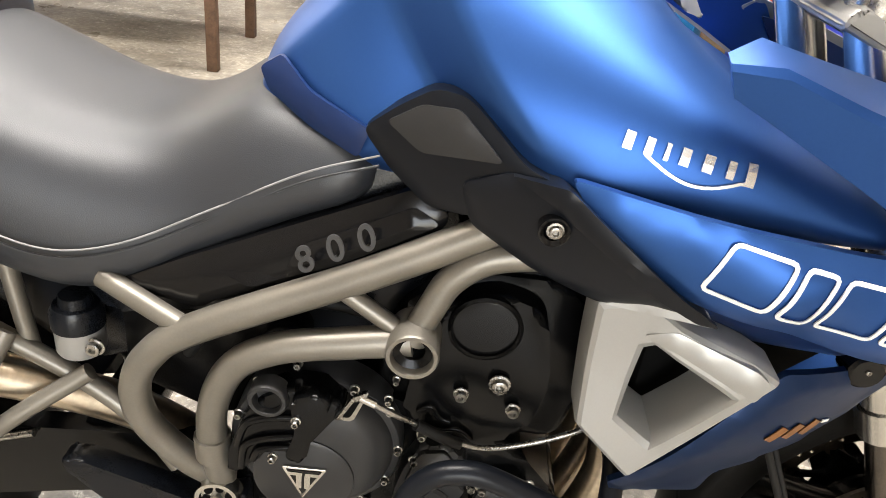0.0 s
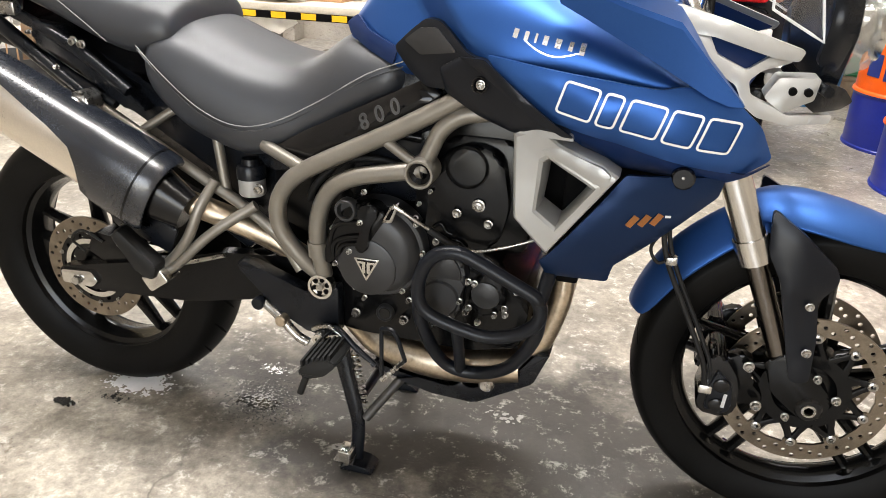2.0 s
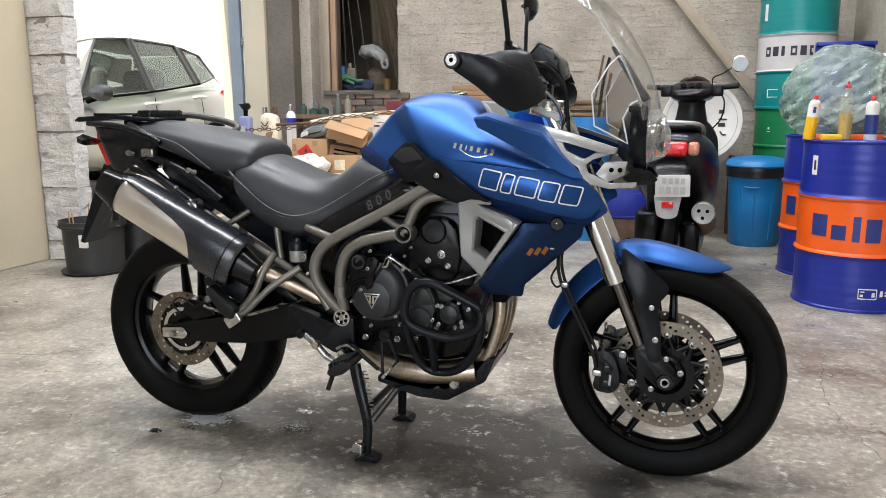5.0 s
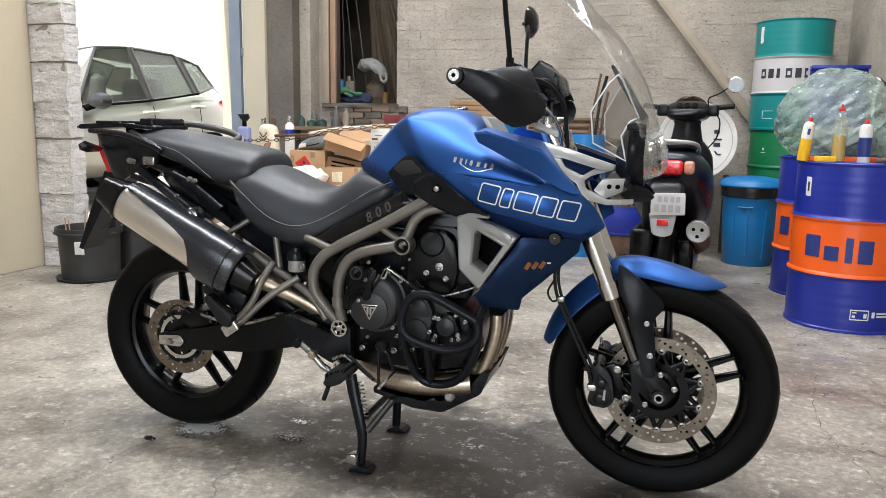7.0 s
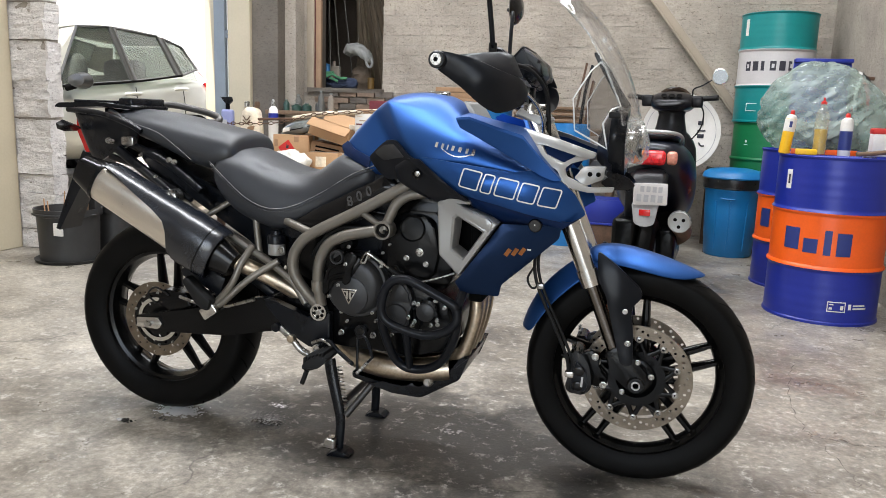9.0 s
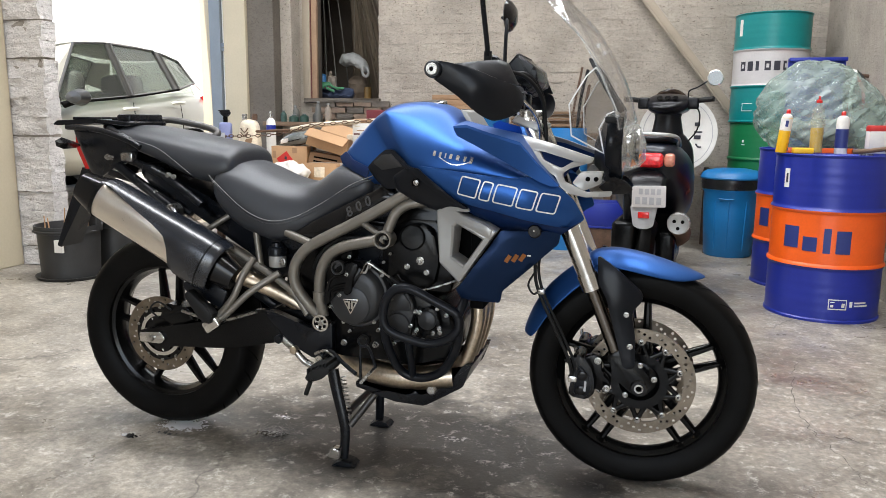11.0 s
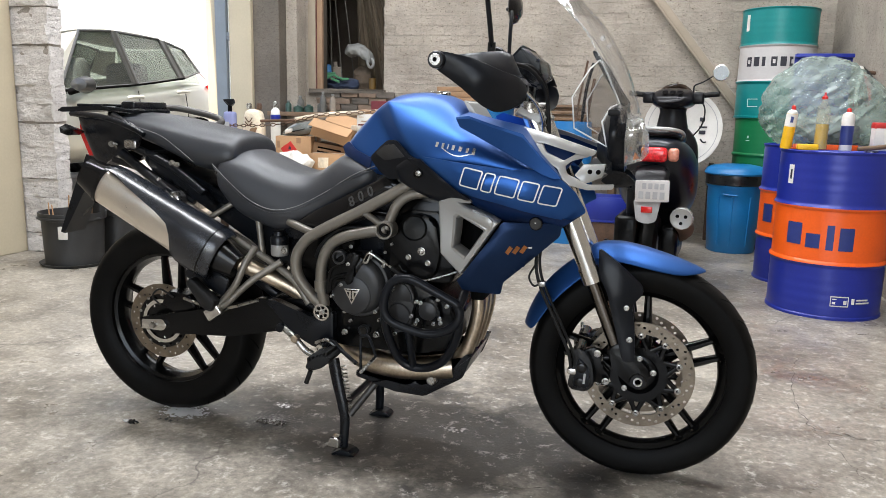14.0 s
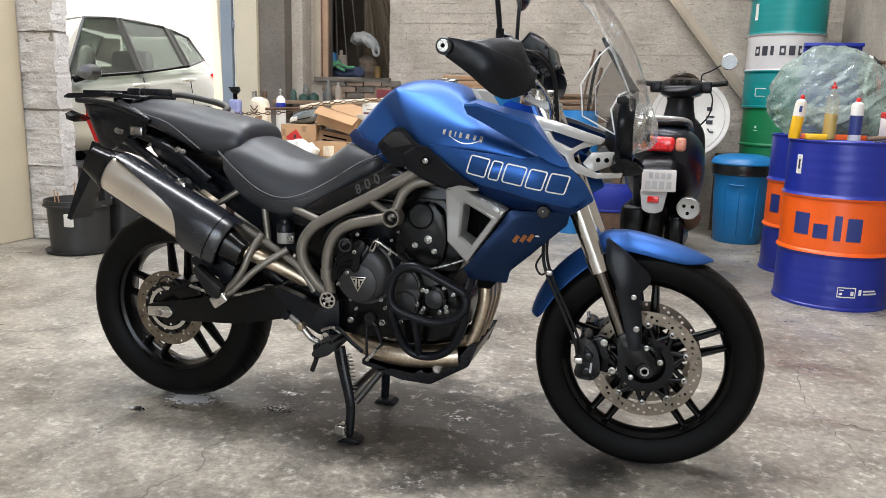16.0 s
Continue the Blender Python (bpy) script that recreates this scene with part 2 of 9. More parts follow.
# The body blue again, darkened for the shade on the lower panel.
M_BLUE_SHADE = mat("matt blue paint with shade in it", (0.007, 0.022, 0.066), 0.4, 0.6, 0.05, 6, 400, 0.01, 0.04, spec=0.3)
M_SHIELD = mat("satin black heat shield", (0.0085, 0.0105, 0.0150), 0.27, 0.0, 0.1, 8, 300, 0.0, 0.04, spec=0.8)
# White rim colour: the glint along the clear pane's edge is put in here.
M_EDGE_GLINT = mat("acrylic edge with painted glint", (0.70, 0.71, 0.71), 0.2, 0, 0.1, 20, 200, 0.0)
M_CLEAR = glass("clear acrylic", (0.985, 0.985, 0.985), 0.03, dirt=0.012)
M_SMOKE = glass("smoked acrylic", (0.90, 0.895, 0.89), 0.04, dirt=0.015)
M_LENS = glass("lamp lens", (0.93, 0.94, 0.94), 0.05, dirt=0.16)
M_TINT = glass("car window glass", (0.42, 0.455, 0.41), 0.02, dirt=0.03)
M_PAPERMARK = mat("pale printed mark", (0.45, 0.45, 0.45), 0.5, 0, 0.1)
M_GREYDECAL = mat("grey decal", (0.038, 0.038, 0.040), 0.4, 0, 0.1, 30, 300, 0)


# ---- builders ----
def link(name, bm, material, parent=None, label="", smooth=True, angle=40):
    me = bpy.data.meshes.new(name)
    bmesh.ops.recalc_face_normals(bm, faces=bm.faces[:])
    bm.to_mesh(me)
    bm.free()
    me.materials.append(material)
    if smooth:
        for f in me.polygons:
            f.use_smooth = True
        me.set_sharp_from_angle(angle=radians(angle))
    ob = new(name, me)
    ob.parent = parent
    return tagged(ob, label)


def part(name, bm, material, parent, label="", smooth=True, angle=40):
    """One mesh under a thing or under a part."""
    return link(name, bm, material, parent, label, smooth, angle)


def thing(name, label, category, at=(0, 0, 0), turn=0, group=""):
    ob = new(name)
    ob.matrix_world = pose(*at, 0, 0, turn)
    return tagged(ob, label, category, group)


def curve(pts, n=6):
    """A smooth line through the points (Catmull-Rom)."""
    p = [Vector(q) for q in pts]
    p = [2 * p[0] - p[1], *p, 2 * p[-1] - p[-2]]
    out = []
    for a, b, c, d in zip(p, p[1:], p[2:], p[3:]):
        for k in range(n):
            t = k / n
            out.append(0.5 * (2 * b + (c - a) * t + (2 * a - 5 * b + 4 * c - d) * t * t + (3 * b - a - 3 * c + d) * t ** 3))
    return out + [p[-2]]


def sweep(bm, path, radius, seg=12, caps=True, flat=1.0):
    """A round bar along a path; radius may be one number or one for each point."""
    path = [Vector(q) for q in path]
    rings, side = [], None
    for i, q in enumerate(path):
        d = (path[min(i + 1, len(path) - 1)] - path[max(i - 1, 0)]).normalized()
        if side is None:
            side = d.cross(Vector((0, 1, 0)) if abs(d.y) < 0.9 else Vector((1, 0, 0))).normalized()
        side = (side - d * side.dot(d)).normalized()
        up = d.cross(side)
        r = radius[i] if isinstance(radius, (list, tuple)) else radius
        rings.append([bm.verts.new(q + side * (math.cos(2 * math.pi * k / seg) * r) + up * (math.sin(2 * math.pi * k / seg) * r * flat)) for k in range(seg)])
    for a, b in zip(rings, rings[1:]):
        for k in range(seg):
            bm.faces.new((a[k], a[(k + 1) % seg], b[(k + 1) % seg], b[k]))
    if caps:
        bm.faces.new(rings[0][::-1])
        bm.faces.new(rings[-1])
    return bm


def bar(pts, radius, n=6, seg=12, flat=1.0):
    return sweep(bmesh.new(), curve(pts, n) if len(pts) > 2 else pts, radius, seg, True, flat)


def lathe(bm, profile, seg=48, axis="Y", centre=(0, 0, 0), close=False):
    """Turns (radius, along) pairs round an axis."""
    rings = []
    for r, a in profile:
        ring = []
        for k in range(seg):
            c, s = math.cos(2 * math.pi * k / seg) * r, math.sin(2 * math.pi * k / seg) * r
            v = {"Y": (c, a, s), "Z": (c, s, a), "X": (a, c, s)}[axis]
            ring.append(bm.verts.new(Vector(v) + Vector(centre)))
        rings.append(ring)
    pairs = list(zip(rings, rings[1:])) + ([(rings[-1], rings[0])] if close else [])
    for a, b in pairs:
        for k in range(seg):
            bm.faces.new((a[k], a[(k + 1) % seg], b[(k + 1) % seg], b[k]))
    if not close:
        for ring in (rings[0], rings[-1]):
            if (ring[0].co - ring[seg // 2].co).length > 1e-5:
                bm.faces.new(ring)
    return bm


def disc(r, y0, y1, centre=(0, 0, 0), seg=32, bevel=0.1, axis="Y"):
    b = (y1 - y0) * bevel
    c = min(abs(b), r * 0.3)
    return lathe(bmesh.new(), [(r - c, y0), (r, y0 + b), (r, y1 - b), (r - c, y1)], seg, axis, centre)


def box(bm, lo, hi, bevel=0.0, seg=2):
    lo, hi = Vector(lo), Vector(hi)
    got = bmesh.ops.create_cube(bm, size=1, matrix=Matrix.LocRotScale((lo + hi) / 2, None, hi - lo))
    if bevel:
        edges = list({e for v in got["verts"] for e in v.link_edges})
        bmesh.ops.bevel(bm, geom=edges, offset=bevel, segments=seg, affect="EDGES", profile=0.5)
    return bm


def boxed(lo, hi, bevel=0.004, seg=2):
    return box(bmesh.new(), lo, hi, bevel, seg)


def slab(outline, y0, y1, bevel=0.003, seg=2):
    """A flat plate: an (x, z) outline with its depth along y."""
    bm = bmesh.new()
    a = [bm.verts.new((x, y0, z)) for x, z in outline]
    b = [bm.verts.new((x, y1, z)) for x, z in outline]
    bm.faces.new(a)
    bm.faces.new(b[::-1])
    for i in range(len(a)):
        j = (i + 1) % len(a)
        bm.faces.new((a[j], a[i], b[i], b[j]))
    if bevel:
        bmesh.ops.bevel(bm, geom=bm.edges[:], offset=bevel, segments=seg, affect="EDGES", profile=0.5)
    return bm


def spline_surface(ctrl):
    """A smooth y(x, z) through control points (thin-plate)."""
    c = np.array(ctrl, float)
    n = len(c)
    d = np.hypot(c[:, None, 0] - c[None, :, 0], c[:, None, 1] - c[None, :, 1])
    k = np.where(d > 0, d * d * np.log(np.maximum(d, 1e-9)), 0) + 1e-5 * np.eye(n)
    pm = np.c_[np.ones(n), c[:, :2]]
    w = np.linalg.solve(np.block([[k, pm], [pm.T, np.zeros((3, 3))]]), np.r_[c[:, 2], 0, 0, 0])

    def y_at(x, z):
        r = np.hypot(c[:, 0] - x, c[:, 1] - z)
        return float(w[:n] @ np.where(r > 0, r * r * np.log(np.maximum(r, 1e-9)), 0) + w[n:] @ (1, x, z))

    return y_at


def dense(outline, step):
    out = []
    for (x0, z0), (x1, z1) in zip(outline, outline[1:] + outline[:1]):
        k = max(1, int(math.hypot(x1 - x0, z1 - z0) / step))
        out += [(x0 + (x1 - x0) * i / k, z0 + (z1 - z0) * i / k) for i in range(k)]
    return out


def rounded(outline, r):
    """An outline with its corners cut round."""
    out = []
    for i, (x, z) in enumerate(outline):
        a, b = Vector(outline[i - 1]), Vector(outline[(i + 1) % len(outline)])
        p = Vector((x, z))
        la, lb = (a - p), (b - p)
        ra, rb = min(r, la.length * 0.45), min(r, lb.length * 0.45)
        s, e = p + la.normalized() * ra, p + lb.normalized() * rb
        for t in (0, 0.33, 0.67, 1):
            out.append(tuple(s * (1 - t) ** 2 + p * 2 * t * (1 - t) + e * t * t))
    return out


def shell(outline, ctrl, thick=0.006, step=0.018, side=1, lip=0.006):
    """A moulded panel: an (x, z) outline, bowed in y by control points, with thickness and a rolled edge."""
    from mathutils.geometry import delaunay_2d_cdt
    y_at = spline_surface(ctrl)
    rim = dense(outline, step)
    n = len(rim)
    pts = [Vector(p) for p in rim]
    xs, zs = [p[0] for p in rim], [p[1] for p in rim]

    def near(x, z):
        best = 9.0
        for (x0, z0), (x1, z1) in zip(rim, rim[1:] + rim[:1]):
            dx, dz = x1 - x0, z1 - z0
            t = max(0, min(1, ((x - x0) * dx + (z - z0) * dz) / (dx * dx + dz * dz + 1e-12)))
            best = min(best, math.hypot(x - x0 - t * dx, z - z0 - t * dz))
        return best

    x = min(xs)
    row = 0
    while x < max(xs):
        z = min(zs) + (row % 2) * step / 2
        while z < max(zs):
            if near(x, z) > step * 0.5:
                pts.append(Vector((x, z)))
            z += step
        x += step * 0.87
        row += 1
    vs, _, faces, *_ = delaunay_2d_cdt(pts, [(i, (i + 1) % n) for i in range(n)], [], 1, 1e-6)
    bm = bmesh.new()

    def depth(v):
        e = near(v.x, v.y)
        roll = lip * (1 - min(1, e / (2 * lip))) ** 2 if lip else 0
        return y_at(v.x, v.y) + roll

    front = [bm.verts.new((v.x, side * depth(v), v.y)) for v in vs]
    back = [bm.verts.new((v.x, side * (depth(v) + thick), v.y)) for v in vs]
    for f in faces:
        bm.faces.new([front[i] for i in f])
        bm.faces.new([back[i] for i in reversed(f)])
    pair = {a: b for a, b in zip(front, back)}
    for e in [e for e in bm.edges if len(e.link_faces) == 1 and e.verts[0] in pair and e.verts[1] in pair]:
        a, b = e.verts
        bm.faces.new((a, b, pair[b], pair[a]))
    return bm


def loft(rings, caps=True):
    """Bridges closed rings of the same count."""
    bm = bmesh.new()
    vr = [[bm.verts.new(p) for p in r] for r in rings]
    n = len(vr[0])
    for a, b in zip(vr, vr[1:]):
        for k in range(n):
            bm.faces.new((a[k], a[(k + 1) % n], b[(k + 1) % n], b[k]))
    if caps:
        bm.faces.new(vr[0][::-1])
        bm.faces.new(vr[-1])
    return bm


def soft(ob, levels=2):
    mark = ob.data.attributes.get("sharp_edge")
    if mark:
        ob.data.attributes.remove(mark)
    m = ob.modifiers.new("smooth", "SUBSURF")
    m.levels = m.render_levels = levels
    return ob


def half_ring(x, half):
    """A closed ring at x from (y, z) points given from the top middle down the right side."""
    right = [(x, -y, z) for y, z in half]
    left = [(x, y, z) for y, z in half[::-1] if y > 1e-6]
    return right + left


def bolt(parent, at, r=0.008, depth=0.006, material=None, name="bolt"):
    r *= 0.62
    bm = lathe(bmesh.new(), [(r * 1.35, 0), (r * 1.35, -depth * 0.25), (r, -depth * 0.3), (r, -depth * 0.9), (r * 0.85, -depth), (r * 0.5, -depth), (r * 0.45, -depth * 0.5)], 12, "Y", at)
    return part(name, bm, material or M_BOLT, parent)


def letters(word, size, depth=0.001, bold=0.0):
    cu = bpy.data.curves.new(word, "FONT")
    cu.body, cu.size, cu.extrude, cu.offset = word, size, depth, bold
    cu.align_x = cu.align_y = "CENTER"
    tmp = bpy.data.objects.new("tmp", cu)
    scene.collection.objects.link(tmp)
    bpy.context.view_layer.update()
    me = bpy.data.meshes.new_from_object(tmp.evaluated_get(bpy.context.evaluated_depsgraph_get()))
    bpy.data.objects.remove(tmp)
    bm = bmesh.new()
    bm.from_mesh(me)
    bpy.data.meshes.remove(me)
    return bm


# ---- the room ----
M_WALL = masonry("white painted brick", (0.385, 0.342, 0.292), (0.085, 0.062, 0.042))
M_JOINT = masonry("painted mortar", (0.34, 0.305, 0.265), (0.13, 0.095, 0.065))
M_CREAM = mat("cream painted plaster", (0.45, 0.39, 0.28), 0.75, 0, 0.08, 2.5, 60, 0.12)
M_BLOCK = masonry("rough whitewashed block", (0.66, 0.625, 0.595), (0.28, 0.25, 0.23), 0.022, amount=0.6)
M_PLASTER = masonry("grey dirty plaster", (0.135, 0.117, 0.098), (0.075, 0.062, 0.05), 0.006)
M_CEIL = mat("white ceiling paint", (0.55, 0.54, 0.51), 0.9, 0, 0.1, 2, 50, 0.2)
M_TAN = mat("tan window timber", (0.29, 0.185, 0.115), 0.65, 0, 0.2, 5, 90, 0.2)
M_WOOD = mat("weathered timber", (0.17, 0.105, 0.06), 0.7, 0, 0.3, 5, 90, 0.3)
M_BEAM = mat("grey-brown painted beam", (0.30, 0.25, 0.19), 0.65, 0, 0.15, 5, 90, 0.2)
M_POST = mat("blue-grey steel post", (0.19, 0.215, 0.24), 0.5, 0.2, 0.12, 5, 90, 0.1)
M_OUT = mat("sunlit white render", (0.82, 0.81, 0.78), 0.9, 0, 0.06, 1.5, 30, 0.1)
# Base darkened so the room behind the opening looks unlit.
M_DARK = mat("plaster darkened as unlit interior", (0.11, 0.09, 0.072), 0.9, 0, 0.3, 3, 40, 0.2)
M_BRICK = mat("bare brown brick", (0.17, 0.12, 0.085), 0.9, 0, 0.3, 8, 60, 0.4)
M_MAROON = mat("dark red paint line", (0.10, 0.02, 0.015), 0.6)
M_SHEET = glass("dusty plastic sheet", (0.50, 0.42, 0.33), 0.35, dirt=0.55, film=(0.17, 0.135, 0.098))
WALL_Y = 5.0
M_CRACK = mat("dirt in a crack", (0.10, 0.09, 0.08), 0.9, 0, 0.3)


def solid(name, lo, hi, material, bevel=0.0, label="", category="", kind="structure"):
    return tagged(link(name, boxed(lo, hi, bevel), material, smooth=False), label, category, "", kind)


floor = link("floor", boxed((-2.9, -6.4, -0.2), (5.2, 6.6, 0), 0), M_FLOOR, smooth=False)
tagged(floor, "worn grey concrete garage floor with stains and cracks", "floor", "", "structure")
crack_rnd = random.Random(11)
cracks = (((2.20, 1.35), (2.13, 1.05), (2.09, 0.72), (2.11, 0.50), (2.17, 0.30), (2.19, 0.12)), ((2.11, 0.50), (2.25, 0.47), (2.42, 0.50)), ((1.30, -0.19), (1.05, -0.24), (0.80, -0.22), (0.60, -0.27)))
for line in cracks:
    bm = bmesh.new()
    walk_pts = []
    for (xa, ya), (xb, yb) in zip(line, line[1:]):
        for k in range(9):
            f = k / 9
            walk_pts.append(Vector((xa + (xb - xa) * f + crack_rnd.uniform(-0.009, 0.009), ya + (yb - ya) * f + crack_rnd.uniform(-0.009, 0.009), 0.0012)))
    rails = []
    for i, p in enumerate(walk_pts):
        d0 = walk_pts[min(i + 1, len(walk_pts) - 1)] - walk_pts[max(i - 1, 0)]
        side = Vector((-d0.y, d0.x, 0)).normalized() * crack_rnd.uniform(0.0003, 0.0015)
        rails.append((bm.verts.new(p + side), bm.verts.new(p - side)))
    for (a, b), (c, e) in zip(rails, rails[1:]):
        bm.faces.new((a, b, e, c))
    part("crack", bm, M_CRACK, floor, smooth=False)
solid("ground", (-40, -30, -0.4), (-2.9, 40, 0.2), M_FLOOR, 0, "pale concrete yard outside the opening", "ground")
solid("wall_north", (-1.1, WALL_Y, 0), (5.2, WALL_Y + 0.2, ROOF), M_JOINT, 0, "white painted rough brick wall", "wall")
solid("wall_north_low", (-1.8, WALL_Y, 0), (-1.1, WALL_Y + 0.2, 1.19), M_WALL, 0, "bare brick wall below the opening", "wall")
solid("wall_north_high", (-1.8, WALL_Y, 2.75), (-1.1, WALL_Y + 0.2, ROOF), M_JOINT, 0, "white painted brick wall above the opening", "wall")
solid("wall_north_left", (-2.25, WALL_Y, 0), (-1.8, WALL_Y + 0.2, ROOF), M_WALL, 0, "grey wall with peeling whitewash", "wall")
solid("wall_east", (2.90, -6.4, 0), (3.10, WALL_Y - 0.002, ROOF), M_WALL, 0, "white painted wall", "wall")
solid("wall_south_left", (-2.9, -6.6, 0), (-0.7, -6.4, ROOF), M_WALL, 0, "white painted wall", "wall")
solid("wall_south_right", (2.88, -6.6, 0), (5.2, -6.4, ROOF), M_WALL, 0, "white painted wall", "wall")
solid("wall_south_high", (-0.7, -6.6, 3.5), (2.88, -6.4, ROOF), M_WALL, 0, "white painted wall above the gate", "wall")
solid("wall_west", (-2.9, -6.4, 0), (-2.7, 0.895, ROOF), M_WALL, 0, "white painted wall", "wall")
solid("wall_west_high", (-2.9, 1.7, 3.2), (-2.7, WALL_Y, ROOF), M_WALL, 0, "white lintel wall above the opening", "wall")
ceiling = link("ceiling", boxed((-2.9, -6.6, ROOF), (5.2, 6.8, ROOF + 0.15), 0), M_CEIL, smooth=False)
tagged(ceiling, "plain pale ceiling", "ceiling", "", "structure")

# the stub wall by the opening: rough blocks beside a smooth cream pilaster
solid("pilaster", (-2.90, 0.90, 0), (-2.70, 2.095, ROOF), M_CREAM, 0.008, "smooth cream painted pilaster", "pillar")
stub = solid("stub_wall", (-2.88, 2.12, 0), (-2.43, 2.23, ROOF), M_JOINT, 0, "whitewashed rough stone block wall end", "wall")


def rough_block(w, d, h, seed, amp=0.012, cuts=3):
    bm = bmesh.new()
    box(bm, (0, 0, 0), (w, d, h))
    bmesh.ops.subdivide_edges(bm, edges=bm.edges[:], cuts=cuts, use_grid_fill=True)
    for v in bm.verts:
        n = noise.noise_vector(Vector((v.co.x * 14 + seed * 7.3, v.co.y * 14, v.co.z * 14 + seed * 3.1))) + 0.6 * noise.noise_vector(Vector((v.co.x * 41 + seed, v.co.y * 41, v.co.z * 41 + seed * 5)))
        front = 1.0 if v.co.y < d * 0.5 else 0.2
        v.co += Vector((n.x * amp * 0.35, n.y * amp * front, n.z * amp * 0.35))
    return bm


blocks = []
for i in range(6):
    ob = link("stone_block", rough_block(0.465, 0.13, 0.1275, i, 0.018, 13), M_BLOCK, stub)
    blocks.append(ob.data)
    bpy.data.objects.remove(ob)
for i in range(24):
    ob = new("stone_block", blocks[i % 6])
    ob.parent = stub
    ob.location = (-2.885, 2.105 + 0.006 * math.sin(i * 2.7), 0.004 + i * 0.128 + 0.006 * math.sin(i * 1.9))
    ob.rotation_euler = (0, 0.012 * math.sin(i * 3.3), 0)

# brickwork of the back wall: courses of rough, thickly painted bricks
bricks = []
for i in range(10):
    ob = link("brick", rough_block(0.240 if i < 8 else 0.117, 0.05, 0.0880, i + 20, 0.008, 7), M_WALL)
    bricks.append(ob.data)
    bpy.data.objects.remove(ob)
north = bpy.data.objects["wall_north"]
rnd = random.Random(4)
rest = bmesh.new()
for row in range(33):
    z = 0.005 + row * 0.092
    x = -1.1
    first = row % 2 == 1
    while x < 2.75:
        keep = x > 0.25 and x < 2.5 and 1.15 < z < 2.6
        if keep:
            ob = new("brick", rnd.choice(bricks[:8]))
            ob.parent = north
            ob.location = (x, WALL_Y - 0.005 + rnd.uniform(-0.002, 0.002), z)
        else:
            tmp = bmesh.new()
            tmp.from_mesh(bricks[8 + row % 4 // 2] if first else rnd.choice(bricks[:8]))
            bmesh.ops.translate(tmp, vec=(x, WALL_Y - 0.005 + rnd.uniform(-0.002, 0.002), z), verts=tmp.verts[:])
            me = bpy.data.meshes.new("tmp")
            tmp.to_mesh(me)
            rest.from_mesh(me)
            bpy.data.meshes.remove(me)
            tmp.free()
        x += 0.123 if first else 0.246
        first = False
tagged(part("brickwork", rest, M_WALL, north), kind="stuff")

# the corner by the opening
solid("pillar_corner", (-2.58, 4.62, 0), (-2.34, WALL_Y + 0.2, ROOF), M_CREAM, 0.006, "cream painted corner pillar", "pillar")
solid("pillar_grey", (-2.34, 4.66, 0), (-2.06, WALL_Y, ROOF), M_PLASTER, 0.006, "grey plastered pillar", "pillar")
solid("pillar_grey_side", (-2.06, 4.8, 0), (-1.94, WALL_Y, ROOF), M_WALL, 0.01, "narrow whitewashed pier", "pillar")
solid("door_post", (-2.76, 4.66, 0), (-2.64, 4.78, ROOF), M_POST, 0.004, "blue-grey painted steel door post", "post")
solid("door_jamb", (-2.64, 4.7, 0), (-2.58, 4.84, ROOF), M_OUT, 0.004, "white door jamb", "jamb")
solid("door_reveal", (-2.9, 4.72, 0), (-2.76, 4.95, ROOF), M_CREAM, 0.004, "cream reveal beside the post", "jamb")
latch = thing("latch", "small steel latch on the door post", "latch", (-2.62, 4.68, 1.72))
part("plate", boxed((-0.02, -0.012, -0.04), (0.02, 0, 0.04), 0.003), M_POST, latch)
part("bolt", bar([(0, -0.015, 0), (0.05, -0.02, 0.0), (0.055, -0.03, -0.03)], 0.006), M_BOLT, latch)

# the dark opening with its timber frame
def rough_sill():
    bm = rough_block(0.81, 0.27, 0.042, 77, 0.022, 9)
    bmesh.ops.translate(bm, vec=(-1.89, WALL_Y - 0.06, 1.193), verts=bm.verts[:])
    return bm


frame1 = thing("window_1", "timber frame of a dark unglazed opening", "window frame", (0, 0, 0))
frame1["kind"] = "structure"
part("frame", boxed((-1.806, WALL_Y - 0.03, 1.21), (-1.748, WALL_Y + 0.01, 2.75), 0.004), M_TAN, frame1)
part("seal", boxed((-1.815, WALL_Y - 0.034, 1.21), (-1.8065, WALL_Y + 0.01, 2.75), 0), M_MAROON, frame1, "dark red line along the frame")
part("lining", boxed((-1.895, WALL_Y - 0.045, 1.21), (-1.8155, WALL_Y - 0.0, 2.75), 0.004), M_BEAM, frame1)
# The opening's shaded depth is put into the reveal's dark colour.
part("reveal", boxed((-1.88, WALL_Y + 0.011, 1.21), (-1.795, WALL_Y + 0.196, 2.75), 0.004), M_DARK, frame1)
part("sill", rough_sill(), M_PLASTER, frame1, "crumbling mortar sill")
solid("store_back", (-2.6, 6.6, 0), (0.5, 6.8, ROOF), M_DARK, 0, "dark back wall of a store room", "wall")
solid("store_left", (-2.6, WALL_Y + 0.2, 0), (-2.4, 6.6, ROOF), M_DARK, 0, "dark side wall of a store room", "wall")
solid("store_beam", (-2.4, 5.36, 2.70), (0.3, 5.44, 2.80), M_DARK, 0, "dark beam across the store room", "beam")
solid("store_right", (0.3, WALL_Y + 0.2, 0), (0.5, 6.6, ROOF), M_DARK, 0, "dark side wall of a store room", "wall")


# ---- the motorcycle ----
bike = thing("motorcycle", "blue adventure motorcycle on its centre stand, black seat, bronze-grey frame", "motorcycle")
B = bike


def mirror_bm(bm, s):
    if s < 0:
        bmesh.ops.scale(bm, vec=(1, -1, 1), verts=bm.verts[:])
    return bm


